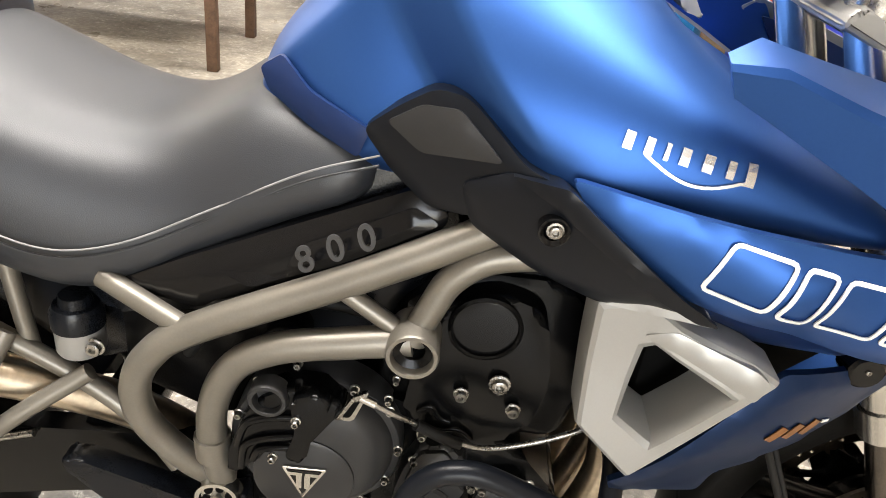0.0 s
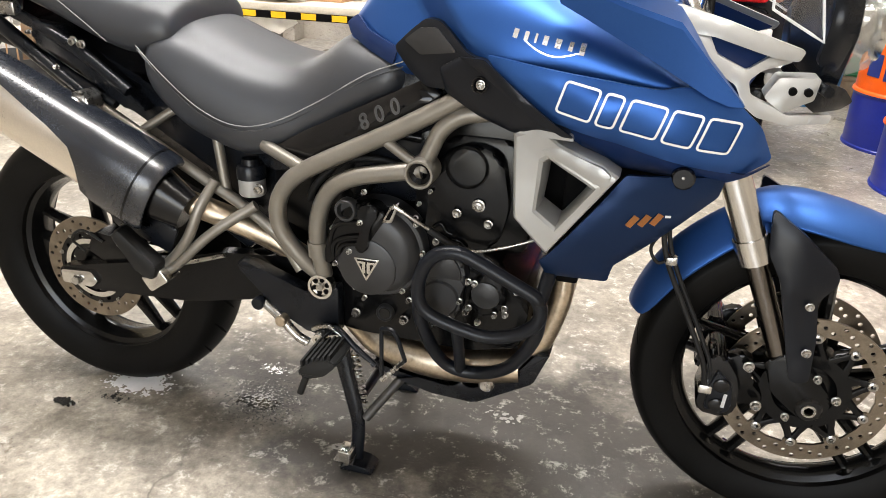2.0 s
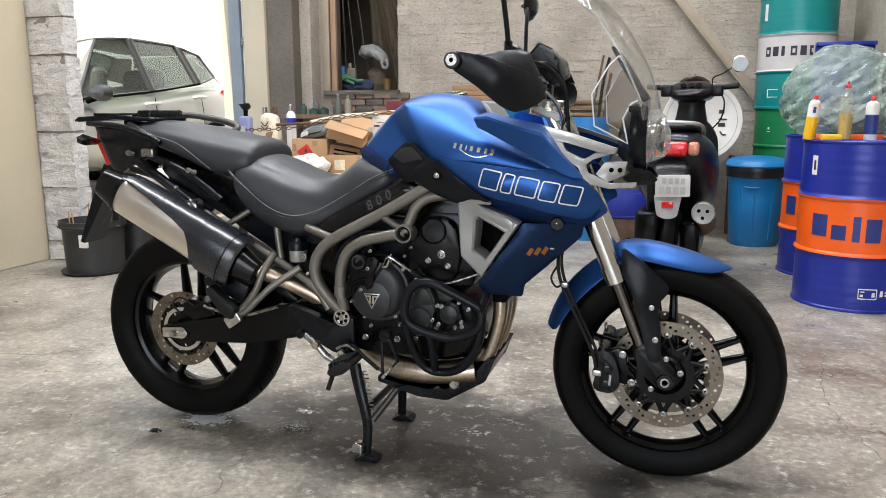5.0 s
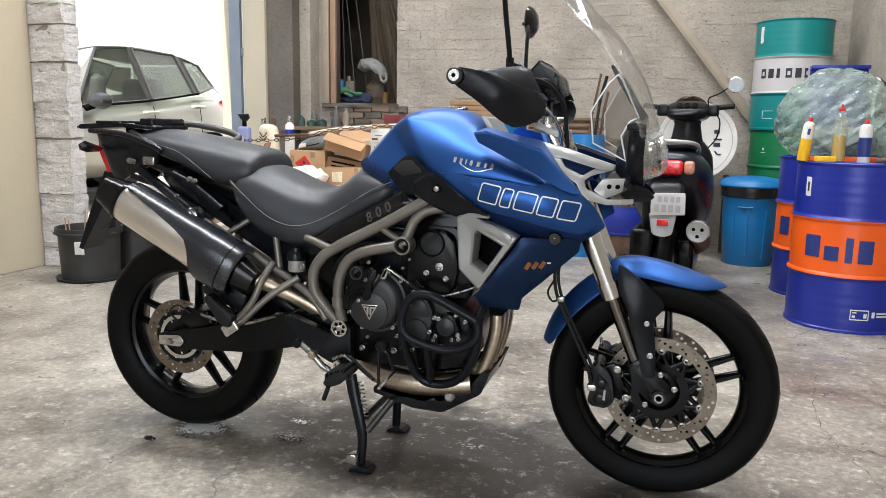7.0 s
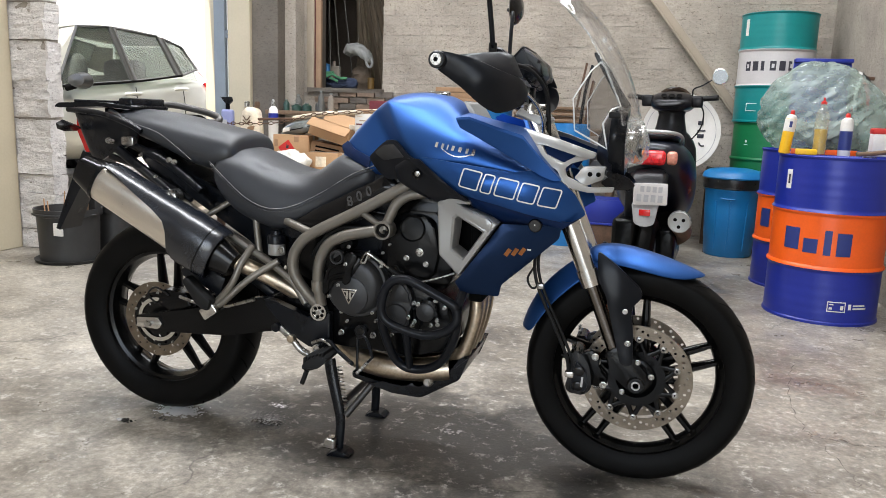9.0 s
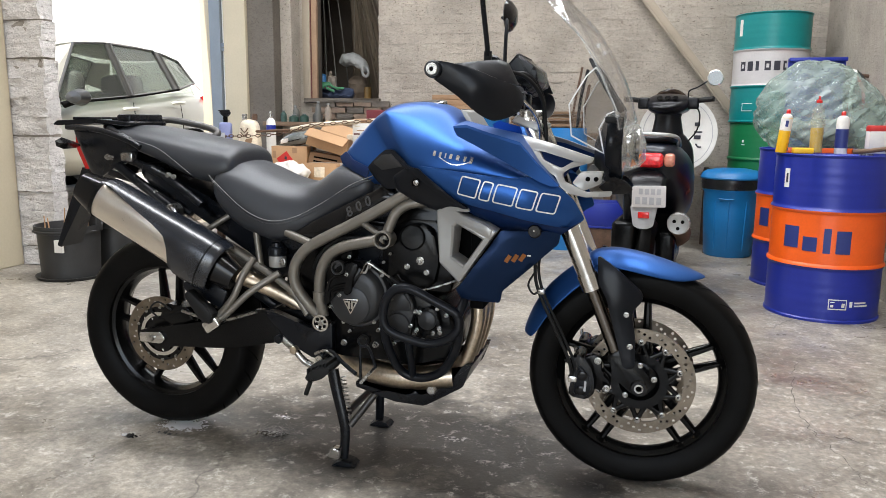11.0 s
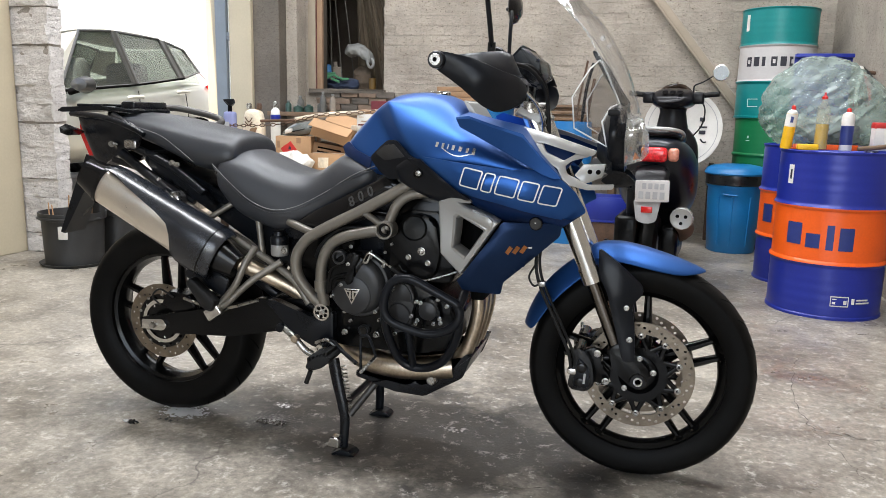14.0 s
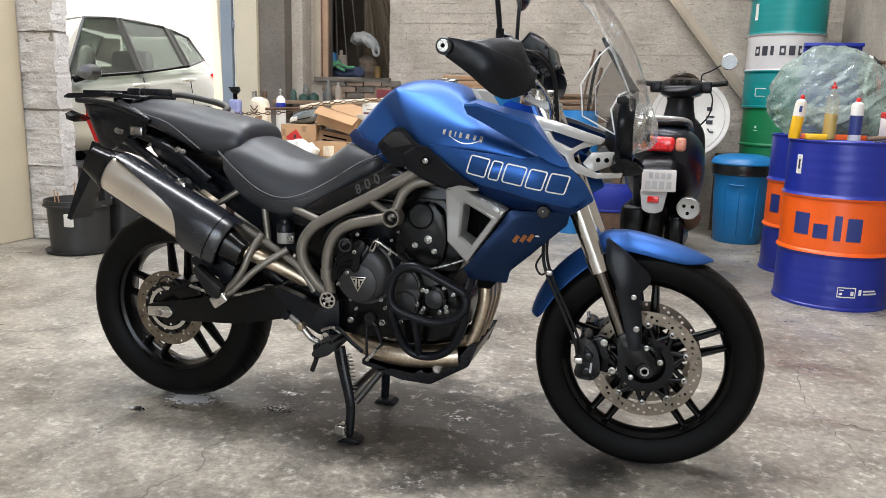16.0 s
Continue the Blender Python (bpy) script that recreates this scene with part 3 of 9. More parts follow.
def sided(name, build, material, label="", angle=40):
    for s in (1, -1):
        part(name, mirror_bm(build(), s), material, B, label, angle=angle)


# wheels: turned tyre and rim, five forked spokes, drilled discs
def tyre_bm(R, w, rim, grooves, seg=96):
    prof = []
    for i in range(17):
        a = -1 + i / 8
        y = w / 2 * math.sin(a * 1.45) / math.sin(1.45)
        r = R - (1 - math.cos(a * 1.30)) * w * 0.36
        prof.append((r, y))
    prof = [(rim, -w * 0.36), (rim + 0.012, -w * 0.43), *[(r, y) for r, y in prof], (rim + 0.012, w * 0.43), (rim, w * 0.36)]
    bm = lathe(bmesh.new(), prof, seg, close=True)
    return bm


def tread(parent, R, w, n, depth=0.0025):
    """Slanting tread cuts: thin near-black strips on the crown stand for shaded grooves."""
    bm = bmesh.new()
    for k in range(n):
        a0 = 2 * math.pi * k / n
        for s in (-1, 1):
            pts = []
            for i in range(7):
                t = i / 6
                y = s * w * (0.06 + 0.34 * t)
                aa = y / (w / 2) * 0.98
                al = math.asin(max(-1, min(1, aa * math.sin(1.45)))) / 1.45
                r = R - (1 - math.cos(al * 1.30)) * w * 0.36
                an = a0 + s * 0.02 + t * 0.16
                pts.append((r + 0.0013, y, an))
            L, Rr = [], []
            for i, (r, y, an) in enumerate(pts):
                wd = 0.0040 * (1 - 0.5 * abs(2 * i / 6 - 1)) / R
                L.append(bm.verts.new((r * math.cos(an - wd), y, r * math.sin(an - wd))))
                Rr.append(bm.verts.new((r * math.cos(an + wd), y, r * math.sin(an + wd))))
            for i in range(6):
                bm.faces.new((L[i], L[i + 1], Rr[i + 1], Rr[i]))
    return tagged(part("tread_groove", bm, M_GROOVE, parent, smooth=False), kind="stuff")


# Near-black: also puts the shade of grooves, slots and holes into colour.
M_GROOVE = mat("near-black rubber, trim and shaded hollows", (0.002, 0.002, 0.002), 0.9, 0, 0.1, spec=0.1)


def rim_bm(rim, w, seg=96):
    h = w / 2
    prof = [(rim + 0.012, -h), (rim + 0.014, -h + 0.004), (rim + 0.004, -h + 0.012), (rim - 0.010, -h + 0.02), (rim - 0.018, -0.012), (rim - 0.022, 0.0), (rim - 0.018, 0.012),
            (rim - 0.010, h - 0.02), (rim + 0.004, h - 0.012), (rim + 0.014, h - 0.004), (rim + 0.012, h), (rim + 0.002, h - 0.004), (rim + 0.0, 0.0), (rim + 0.002, -h + 0.004)]
    return lathe(bmesh.new(), prof, seg, close=True)


def spoke_bm(hub, rim, a, half):
    """One forked spoke: two nearly parallel arms from the hub to the rim, webbed where they meet it."""
    bm = bmesh.new()
    u, v = Vector((math.cos(a), 0, math.sin(a))), Vector((-math.sin(a), 0, math.cos(a)))
    for s in (-1, 1):
        p0 = u * hub * 0.9 + v * (s * min(hub * 0.55, half * 0.8))
        far = math.sqrt(rim * rim - half * half)
        pts = curve([p0, p0.lerp(u * far + v * (s * half), 0.45), u * (far * 0.93) + v * (s * half * 0.99), u * far + v * (s * half * 1.04)], 5)
        n = len(pts) - 1
        sweep(bm, pts, [0.0175 - 0.0072 * min(1, 1.5 * i / n) + 0.012 * max(0, (i / n - 0.82) / 0.18) ** 2 for i in range(n + 1)], 10, True, 1.45)
    return bm


def spider(parent, y, s, r_hub, r_bob, n=10):
    """The open carrier of a floating disc: a hub ring, braced arms and bobbins."""
    part("disc_carrier", lathe(bmesh.new(), [(r_hub - 0.024, y - 0.005), (r_hub, y - 0.005), (r_hub, y + 0.005), (r_hub - 0.024, y + 0.005)], 40, "Y", (0, 0, 0), True), M_ENGINE, parent)
    for k in range(n):
        a = 2 * math.pi * (k + 0.5) / n
        tip = Vector((math.cos(a) * r_bob, y, math.sin(a) * r_bob))
        bm = bmesh.new()
        for da in (-0.24, 0.24):
            foot = Vector((math.cos(a + da) * (r_hub - 0.004), y, math.sin(a + da) * (r_hub - 0.004)))
            sweep(bm, [foot, foot.lerp(tip, 0.5), tip], [0.0088, 0.0065, 0.0085], 8, True, 0.7)
        part("carrier_arm", bm, M_ENGINE, parent)
        part("disc_tab", lathe(bmesh.new(), [(0.0, y - 0.0028), (0.0135, y - 0.0028), (0.0135, y + 0.0028), (0.0, y + 0.0028)], 14, "Y", (math.cos(a) * (r_bob + 0.004), 0, math.sin(a) * (r_bob + 0.004))), M_DISC, parent)
        part("bobbin", lathe(bmesh.new(), [(0.009, y + s * 0.001), (0.009, y + s * 0.007), (0.0065, y + s * 0.0085), (0.0045, y + s * 0.0085), (0.004, y + s * 0.004), (0.0, y + s * 0.004)], 14, "Y", (math.cos(a) * r_bob, 0, math.sin(a) * r_bob)), M_BOLT, parent)


def drilled_disc(R, r, y, n_rows, thick=0.005, bore=0.0042, bands=(0.28, 0.5, 0.74)):
    """A brake ring with bored holes."""
    bm = bmesh.new()
    seg = n_rows * 4
    from mathutils.geometry import delaunay_2d_cdt
    pts, edges = [], []

    def ring(cx, cz, rad, k):
        base = len(pts)
        for i in range(k):
            pts.append(Vector((cx + rad * math.cos(2 * math.pi * i / k), cz + rad * math.sin(2 * math.pi * i / k))))
            edges.append((base + i, base + (i + 1) % k))

    ring(0, 0, R, 96)
    ring(0, 0, r, 72)
    cuts = [(0, 0, r)]
    for k in range(n_rows):
        a = 2 * math.pi * k / n_rows
        q = r + (R - r) * bands[k % len(bands)]
        ring(q * math.cos(a), q * math.sin(a), bore, 10)
        cuts.append((q * math.cos(a), q * math.sin(a), bore))
    vs, _, faces, *_ = delaunay_2d_cdt(pts, edges, [], 1, 1e-7)
    good = []
    for f in faces:
        c = sum((vs[i] for i in f), Vector((0, 0))) / len(f)
        if c.length < R and all(math.hypot(c.x - x, c.y - z) > q * 0.98 for x, z, q in cuts):
            good.append(f)
    top = [bm.verts.new((v.x, y - thick / 2, v.y)) for v in vs]
    low = [bm.verts.new((v.x, y + thick / 2, v.y)) for v in vs]
    for f in good:
        bm.faces.new([top[i] for i in f])
        bm.faces.new([low[i] for i in reversed(f)])
    pair = dict(zip(top, low))
    for e in [e for e in bm.edges if len(e.link_faces) == 1 and e.verts[0] in pair and e.verts[1] in pair]:
        a, b = e.verts
        bm.faces.new((a, b, pair[b], pair[a]))
    bmesh.ops.delete(bm, geom=[v for v in bm.verts if not v.link_faces], context="VERTS")
    return bm


def wheel(name, at, R, w, rim, disc_r, disc_in, sides, hub_r, phase):
    wh = part(name, lathe(bmesh.new(), [(0.012, -w * 0.42), (hub_r * 0.62, -w * 0.42), (hub_r * 0.66, -w * 0.36), (hub_r, -0.024), (hub_r, 0.024), (hub_r * 0.66, w * 0.36), (hub_r * 0.62, w * 0.42), (0.012, w * 0.42)], 32, close=True),
              M_RIM, B, "black cast wheel with five forked spokes")
    wh.location = at
    part("tyre", tyre_bm(R, w, rim, 0), M_TYRE, wh, "black road tyre with slanting grooves")
    tread(wh, R, w, 26)
    part("rim", rim_bm(rim, w * 0.74), M_RIM, wh)
    for k in range(5):
        part("spoke", spoke_bm(hub_r * 0.9, rim - 0.012, phase + 2 * math.pi * k / 5, 0.026 if R < 0.32 else 0.034), M_RIM, wh)
    for s in sides:
        y = s * (w * 0.42 + 0.012)
        part("brake_disc", drilled_disc(disc_r, disc_in, y, 54 if disc_r > 0.14 else 36), M_DISC, wh, "drilled steel brake disc")
        if disc_r > 0.14:
            spider(wh, y, s, 0.080, disc_in - 0.007)
            continue
        part("disc_carrier", drilled_disc(disc_in + 0.003, 0.030, y + 0.001, 20, 0.008, 0.0150 if disc_r > 0.14 else 0.006, (0.80, 0.46)), M_RIM, wh)
        for k in range(10):
            a = 2 * math.pi * (k + 0.5) / 10
            bolt(wh, (math.cos(a) * (disc_in + 0.001), y + s * 0.002 if s < 0 else y, math.sin(a) * (disc_in + 0.001)), 0.006, 0.006)
    return wh


M_WATER = mat("standing water", (0.03, 0.029, 0.027), 0.05, 0.0, 0.1, 20, 120, 0.02, 0.03, spec=0.6)
FX, FZ, FR = 1.527, 0.318, 0.318
RX, RZ, RR = -0.010, 0.330, 0.325
rear = wheel("rear_wheel", (RX, 0, RZ), RR, 0.150, 0.222, 0.126, 0.088, (-1,), 0.062, 0.35)
front = wheel("front_wheel", (FX, 0, FZ), FR, 0.105, 0.236, 0.153, 0.121, (-1, 1), 0.045, 0.375)
part("hub_shell", lathe(bmesh.new(), [(0.03, -0.048), (0.050, -0.048), (0.074, -0.030), (0.078, 0.0), (0.074, 0.030), (0.050, 0.048), (0.03, 0.048)], 40, close=True), M_ENGINE, front)
part("abs_ring", lathe(bmesh.new(), [(0.062, -0.082), (0.074, -0.082), (0.074, -0.079), (0.062, -0.079)], 48, close=True), M_CHROME, rear)

# swingarm and rear axle
for s in (1, -1):
    y0, y1 = (-0.135, -0.105) if s == 1 else (0.105, 0.135)
    part("swingarm", slab(rounded([(-0.06, 0.312), (-0.06, 0.352), (0.04, 0.372), (0.20, 0.405), (0.36, 0.452), (0.56, 0.470), (0.62, 0.44), (0.60, 0.39), (0.42, 0.352), (0.28, 0.322), (0.06, 0.310)], 0.02), y0, y1, 0.008, 3), M_ENGINE, B, "black swingarm")
part("swingarm_cross", bar([(0.46, -0.12, 0.43), (0.46, 0.12, 0.43)], 0.04), M_ENGINE, B)
part("chain_adjuster", slab(rounded([(-0.045, 0.318), (-0.045, 0.350), (0.035, 0.356), (0.05, 0.335), (0.035, 0.318)], 0.006), -0.143, -0.134, 0.002), M_CHROME, B)
part("rear_axle", disc(0.014, -0.155, 0.155, (0, 0, RZ + 0.004), 20), M_BOLT, B)
part("rear_caliper", slab(rounded([(0.02, 0.40), (0.05, 0.45), (0.13, 0.44), (0.15, 0.40), (0.08, 0.375)], 0.01), -0.128, -0.07, 0.006), M_ENGINE, B)
part("rear_hose", bar([(0.11, -0.13, 0.43), (0.17, -0.14, 0.42), (0.25, -0.14, 0.41), (0.38, -0.14, 0.45)], 0.005), M_BOLT, B)
part("abs_wire", bar([(0.02, -0.13, 0.40), (0.0, -0.14, 0.43), (0.03, -0.14, 0.455), (0.07, -0.13, 0.43)], 0.003), M_RUBBER, B)

# frame: main rails and rear frame
TUBE = 0.0165
for s in (1, -1):
    def Y(pts):
        return [(x, s * y, z) for x, y, z in pts]
    part("frame_tube", bar(Y([(1.02, -0.185, 0.905), (0.92, -0.198, 0.859), (0.855, -0.2, 0.819), (0.755, -0.2, 0.762), (0.608, -0.2, 0.685), (0.561, -0.2, 0.646), (0.541, -0.2, 0.602), (0.547, -0.198, 0.552), (0.585, -0.19, 0.496), (0.615, -0.18, 0.464)]), TUBE), M_FRAME, B, "bronze-grey frame tube")
    part("frame_tube", bar(Y([(0.824, -0.21, 0.711), (0.758, -0.21, 0.697), (0.695, -0.208, 0.680), (0.650, -0.205, 0.650), (0.626, -0.203, 0.600), (0.620, -0.20, 0.543), (0.626, -0.19, 0.47)]), TUBE), M_FRAME, B, "bronze-grey frame tube")
    part("frame_tube", bar(Y([(1.0, -0.19, 0.835), (0.945, -0.2, 0.820), (0.888, -0.203, 0.808), (0.855, -0.205, 0.783), (0.839, -0.207, 0.751), (0.824, -0.21, 0.712)]), 0.0145), M_FRAME, B, "bronze-grey frame tube")
    part("frame_tube", bar(Y([(0.745, -0.2, 0.757), (0.815, -0.21, 0.718)]), 0.0095), M_FRAME, B)
    part("frame_tube", bar(Y([(0.50, -0.16, 0.705), (0.60, -0.2, 0.682)]), 0.012), M_FRAME, B)
    part("frame_boss", mirror_bm(lathe(bmesh.new(), [(0.026, -0.19), (0.026, -0.236), (0.0245, -0.239), (0.021, -0.239), (0.0195, -0.236), (0.0195, -0.205), (0.0, -0.204)], 24, "Y", (0.826, 0, 0.711)), s), M_FRAME, B)
    part("boss_bolt", mirror_bm(lathe(bmesh.new(), [(0.012, -0.204), (0.012, -0.214), (0.007, -0.215), (0.006, -0.211), (0.0, -0.211)], 16, "Y", (0.826, 0, 0.711)), s), M_ENGINE, B)
    # Black ring near the mouth stands for the shade inside the boss.
    part("boss_hollow", mirror_bm(lathe(bmesh.new(), [(0.0192, -0.230), (0.012, -0.226), (0.012, -0.205), (0.0192, -0.205)], 20, "Y", (0.826, 0, 0.711), True), s), M_ENGINE, B)
    part("frame_joint", bar(Y([(0.62, -0.2, 0.545), (0.621, -0.199, 0.515)]), 0.020), M_FRAME, B)
    part("subframe_tube", bar(Y([(0.105, -0.149, 0.760), (0.215, -0.152, 0.700), (0.367, -0.156, 0.616), (0.455, -0.16, 0.570), (0.525, -0.168, 0.523), (0.570, -0.175, 0.465)]), 0.0115), M_FRAME, B, "bronze-grey rear frame tube")
    part("subframe_sleeve", bar(Y([(-0.10, -0.125, 0.885), (0.040, -0.142, 0.801), (0.125, -0.15, 0.749)]), 0.015), M_BLACK, B, "black rear frame sleeve")
    part("subframe_strut", bar(Y([(0.218, -0.145, 0.696), (0.298, -0.12, 0.749)]), 0.009), M_FRAME, B)
    part("subframe_strut", bar(Y([(0.388, -0.14, 0.70), (0.405, -0.15, 0.595)]), 0.010), M_FRAME, B)
    part("peg_bracket", bar(Y([(0.39, -0.165, 0.622), (0.372, -0.2, 0.574), (0.347, -0.215, 0.511), (0.30, -0.22, 0.455), (0.262, -0.22, 0.428)]), 0.0105), M_FRAME, B, "bronze-grey passenger footrest bracket")
    part("peg_bracket", bar(Y([(0.478, -0.17, 0.585), (0.392, -0.2, 0.524), (0.32, -0.22, 0.455), (0.27, -0.22, 0.425)]), 0.0105), M_FRAME, B)
    part("pivot_plate", slab(rounded([(0.435, 0.465), (0.455, 0.475), (0.60, 0.425), (0.655, 0.455), (0.655, 0.34), (0.60, 0.335), (0.525, 0.375)], 0.015), *((-0.195, -0.165) if s == 1 else (0.165, 0.195)), 0.005), M_BLACK, B, "black frame side plate")
    part("footpeg", slab(rounded([(0.612, 0.31), (0.622, 0.328), (0.652, 0.348), (0.682, 0.354), (0.695, 0.346), (0.669, 0.318), (0.632, 0.304)], 0.008), *((-0.30, -0.21) if s == 1 else (0.21, 0.30)), 0.006), M_RUBBER, B, "ribbed black footpeg")
part("pivot_cap", lathe(bmesh.new(), [(0.0, -0.204), (0.019, -0.204), (0.020, -0.209), (0.025, -0.209), (0.026, -0.19)], 32, "Y", (0.624, 0, 0.452)), M_CHROME, B)
for k in range(6):
    a = k * math.pi / 3 + 0.3
    part("pivot_slot", disc(0.0048, -0.2065, -0.2, (0.624 + math.cos(a) * 0.014, 0, 0.452 + math.sin(a) * 0.014), 10), M_GROOVE, B)
part("pivot_nut", disc(0.008, -0.212, -0.2, (0.624, 0, 0.452), 6), M_BOLT, B)
part("heel_link", bar([(0.486, -0.19, 0.392), (0.515, -0.195, 0.374), (0.537, -0.2, 0.360), (0.566, -0.2, 0.330), (0.590, -0.2, 0.318)], 0.010), M_BOLT, B, "worn bare metal brake lever link")
part("link_bolt", disc(0.013, -0.21, -0.19, (0.486, 0, 0.390), 16), M_BLACK, B)
part("link_bolt", disc(0.012, -0.215, -0.19, (0.537, 0, 0.362), 12), M_PIPE, B)
part("peg_bolt", lathe(bmesh.new(), [(0.0, -0.225), (0.006, -0.225), (0.007, -0.229), (0.013, -0.229), (0.014, -0.21)], 20, "Y", (0.626, 0, 0.346)), M_CHROME, B)
part("brake_arm", bar([(0.606, -0.21, 0.358), (0.628, -0.212, 0.369), (0.648, -0.214, 0.371), (0.686, -0.22, 0.350), (0.738, -0.235, 0.321)], 0.005), M_BOLT, B)
for k in range(6):
    t = k / 5
    part("peg_rib", boxed((0.620 + 0.056 * t, -0.298, 0.322 + 0.03 * t), (0.625 + 0.056 * t, -0.215, 0.342 + 0.022 * t), 0.001), M_RUBBER, B)
part("peg_feeler", bar([(0.625, -0.285, 0.30), (0.612, -0.288, 0.262)], 0.007), M_RUBBER, B)
bolt(B, (0.614, -0.20, 0.335), 0.011, 0.008)
for s in (1, -1):
    part("heel_guard", mirror_bm(slab(rounded([(0.165, 0.537), (0.210, 0.566), (0.243, 0.562), (0.322, 0.524), (0.298, 0.468), (0.255, 0.49), (0.180, 0.514)], 0.008), -0.206, -0.198, 0.003), s), M_BLACK, B, "black heel guard plate")
# folded passenger footrest
part("passenger_peg", slab(rounded([(0.205, 0.515), (0.222, 0.535), (0.305, 0.465), (0.290, 0.432), (0.262, 0.442)], 0.01), -0.262, -0.225, 0.006), M_RUBBER, B, "folded black passenger footrest")
part("peg_clamp", slab(rounded([(0.255, 0.43), (0.30, 0.455), (0.318, 0.43), (0.275, 0.40)], 0.005), -0.25, -0.205, 0.003), M_CHROME, B)

# engine
part("crankcase", slab(rounded([(0.60, 0.36), (0.62, 0.50), (0.70, 0.60), (0.80, 0.60), (0.95, 0.55), (1.02, 0.47), (1.01, 0.36), (0.90, 0.345), (0.68, 0.345)], 0.03), -0.165, 0.165, 0.012, 3), M_ENGINE, B, "black crankcase")
part("cylinder_block", slab(rounded([(0.78, 0.55), (0.80, 0.70), (0.86, 0.76), (0.97, 0.76), (1.03, 0.70), (1.0, 0.55)], 0.02), -0.15, 0.15, 0.01, 3), M_ENGINE, B, "black cylinder block")
part("head_cover", slab(rounded([(0.82, 0.70), (0.84, 0.77), (0.88, 0.80), (0.98, 0.79), (1.02, 0.72)], 0.02), -0.14, 0.14, 0.01, 3), M_ENGINE, B)
part("cam_chain_cover", slab(rounded([(0.82, 0.58), (0.83, 0.68), (0.85, 0.735), (0.905, 0.757), (0.955, 0.74), (0.972, 0.65), (0.955, 0.575), (0.88, 0.55)], 0.02), -0.18, -0.13, 0.010, 3), M_ENGINE, B, "black cam chain cover")
part("battery_box", slab(rounded([(0.50, 0.55), (0.50, 0.665), (0.60, 0.715), (0.78, 0.795), (0.86, 0.79), (0.84, 0.60), (0.62, 0.50)], 0.02), -0.125, 0.125, 0.01, 3), M_ENGINE, B, "black battery box and airbox side")
part("throttle_drum", lathe(bmesh.new(), [(0.0, -0.168), (0.020, -0.168), (0.024, -0.162), (0.024, -0.12)], 28, "Y", (0.690, 0, 0.655)), M_ENGINE, B)
part("fuel_rail", bar([(0.655, -0.140, 0.735), (0.73, -0.148, 0.752), (0.80, -0.14, 0.745)], 0.010), M_ENGINE, B)
part("wire_loom", bar([(0.575, -0.135, 0.600), (0.60, -0.150, 0.640), (0.655, -0.155, 0.690), (0.72, -0.15, 0.700), (0.78, -0.145, 0.690)], 0.007), M_RUBBER, B)
part("inlet_block", slab(rounded([(0.66, 0.62), (0.67, 0.72), (0.78, 0.78), (0.85, 0.74), (0.80, 0.62)], 0.02), -0.13, 0.13, 0.008), M_BLACK, B, "black throttle bodies and airbox")
CX, CZ = 0.732, 0.540
clutch = part("clutch_cover", lathe(bmesh.new(), [(0.095, -0.15), (0.095, -0.186), (0.092, -0.190), (0.085, -0.191), (0.0825, -0.198), (0.077, -0.207), (0.068, -0.2125), (0.050, -0.2155), (0.0, -0.2165)], 64, "Y", (CX, 0, CZ)), M_COVER, B, "dark grey round clutch cover")
part("clutch_face", lathe(bmesh.new(), [(0.056, -0.209), (0.055, -0.2175), (0.051, -0.2195), (0.0, -0.2205)], 56, "Y", (0.724, 0, 0.514)), M_COVER, clutch, "smooth raised clutch face")
part("lever_housing", slab(rounded([(0.643, 0.505), (0.642, 0.538), (0.656, 0.584), (0.674, 0.618), (0.706, 0.637), (0.738, 0.637), (0.766, 0.622), (0.748, 0.596), (0.730, 0.566), (0.715, 0.551), (0.690, 0.549), (0.668, 0.530)], 0.010), -0.2185, -0.185, 0.007, 3), M_ENGINE, clutch, "black clutch lever housing")
for pts in (((0.656, -0.217, 0.520), (0.661, -0.220, 0.553), (0.680, -0.221, 0.568), (0.713, -0.221, 0.577)), ((0.669, -0.2185, 0.535), (0.676, -0.2205, 0.551), (0.693, -0.221, 0.558), (0.713, -0.221, 0.561)), ((0.652, -0.216, 0.550), (0.662, -0.220, 0.584), (0.684, -0.221, 0.598), (0.713, -0.221, 0.603))):
    part("housing_rib", bar(pts, 0.0045), M_ENGINE, clutch)
part("lever_boss", lathe(bmesh.new(), [(0.021, -0.205), (0.021, -0.222), (0.019, -0.225), (0.0155, -0.225), (0.014, -0.221), (0.0135, -0.212), (0.0, -0.211)], 32, "Y", (0.686, 0, 0.622)), M_COVER, clutch)
part("clutch_arm", slab(rounded([(0.712, 0.634), (0.735, 0.643), (0.752, 0.634), (0.747, 0.616), (0.736, 0.600), (0.728, 0.553), (0.714, 0.545), (0.705, 0.552), (0.716, 0.588), (0.712, 0.613)], 0.006), -0.230, -0.212, 0.005, 3), M_ENGINE, clutch, "black clutch lever arm")
part("cable_bracket", slab(rounded([(0.772, 0.643), (0.788, 0.652), (0.774, 0.612), (0.755, 0.610)], 0.003), -0.226, -0.220, 0.0015), M_BOLT, clutch, "grey cable bracket")
part("bracket_slot", slab(rounded([(0.773, 0.637), (0.780, 0.640), (0.771, 0.618), (0.763, 0.617)], 0.002), -0.2275, -0.2255, 0), M_GROOVE, clutch)
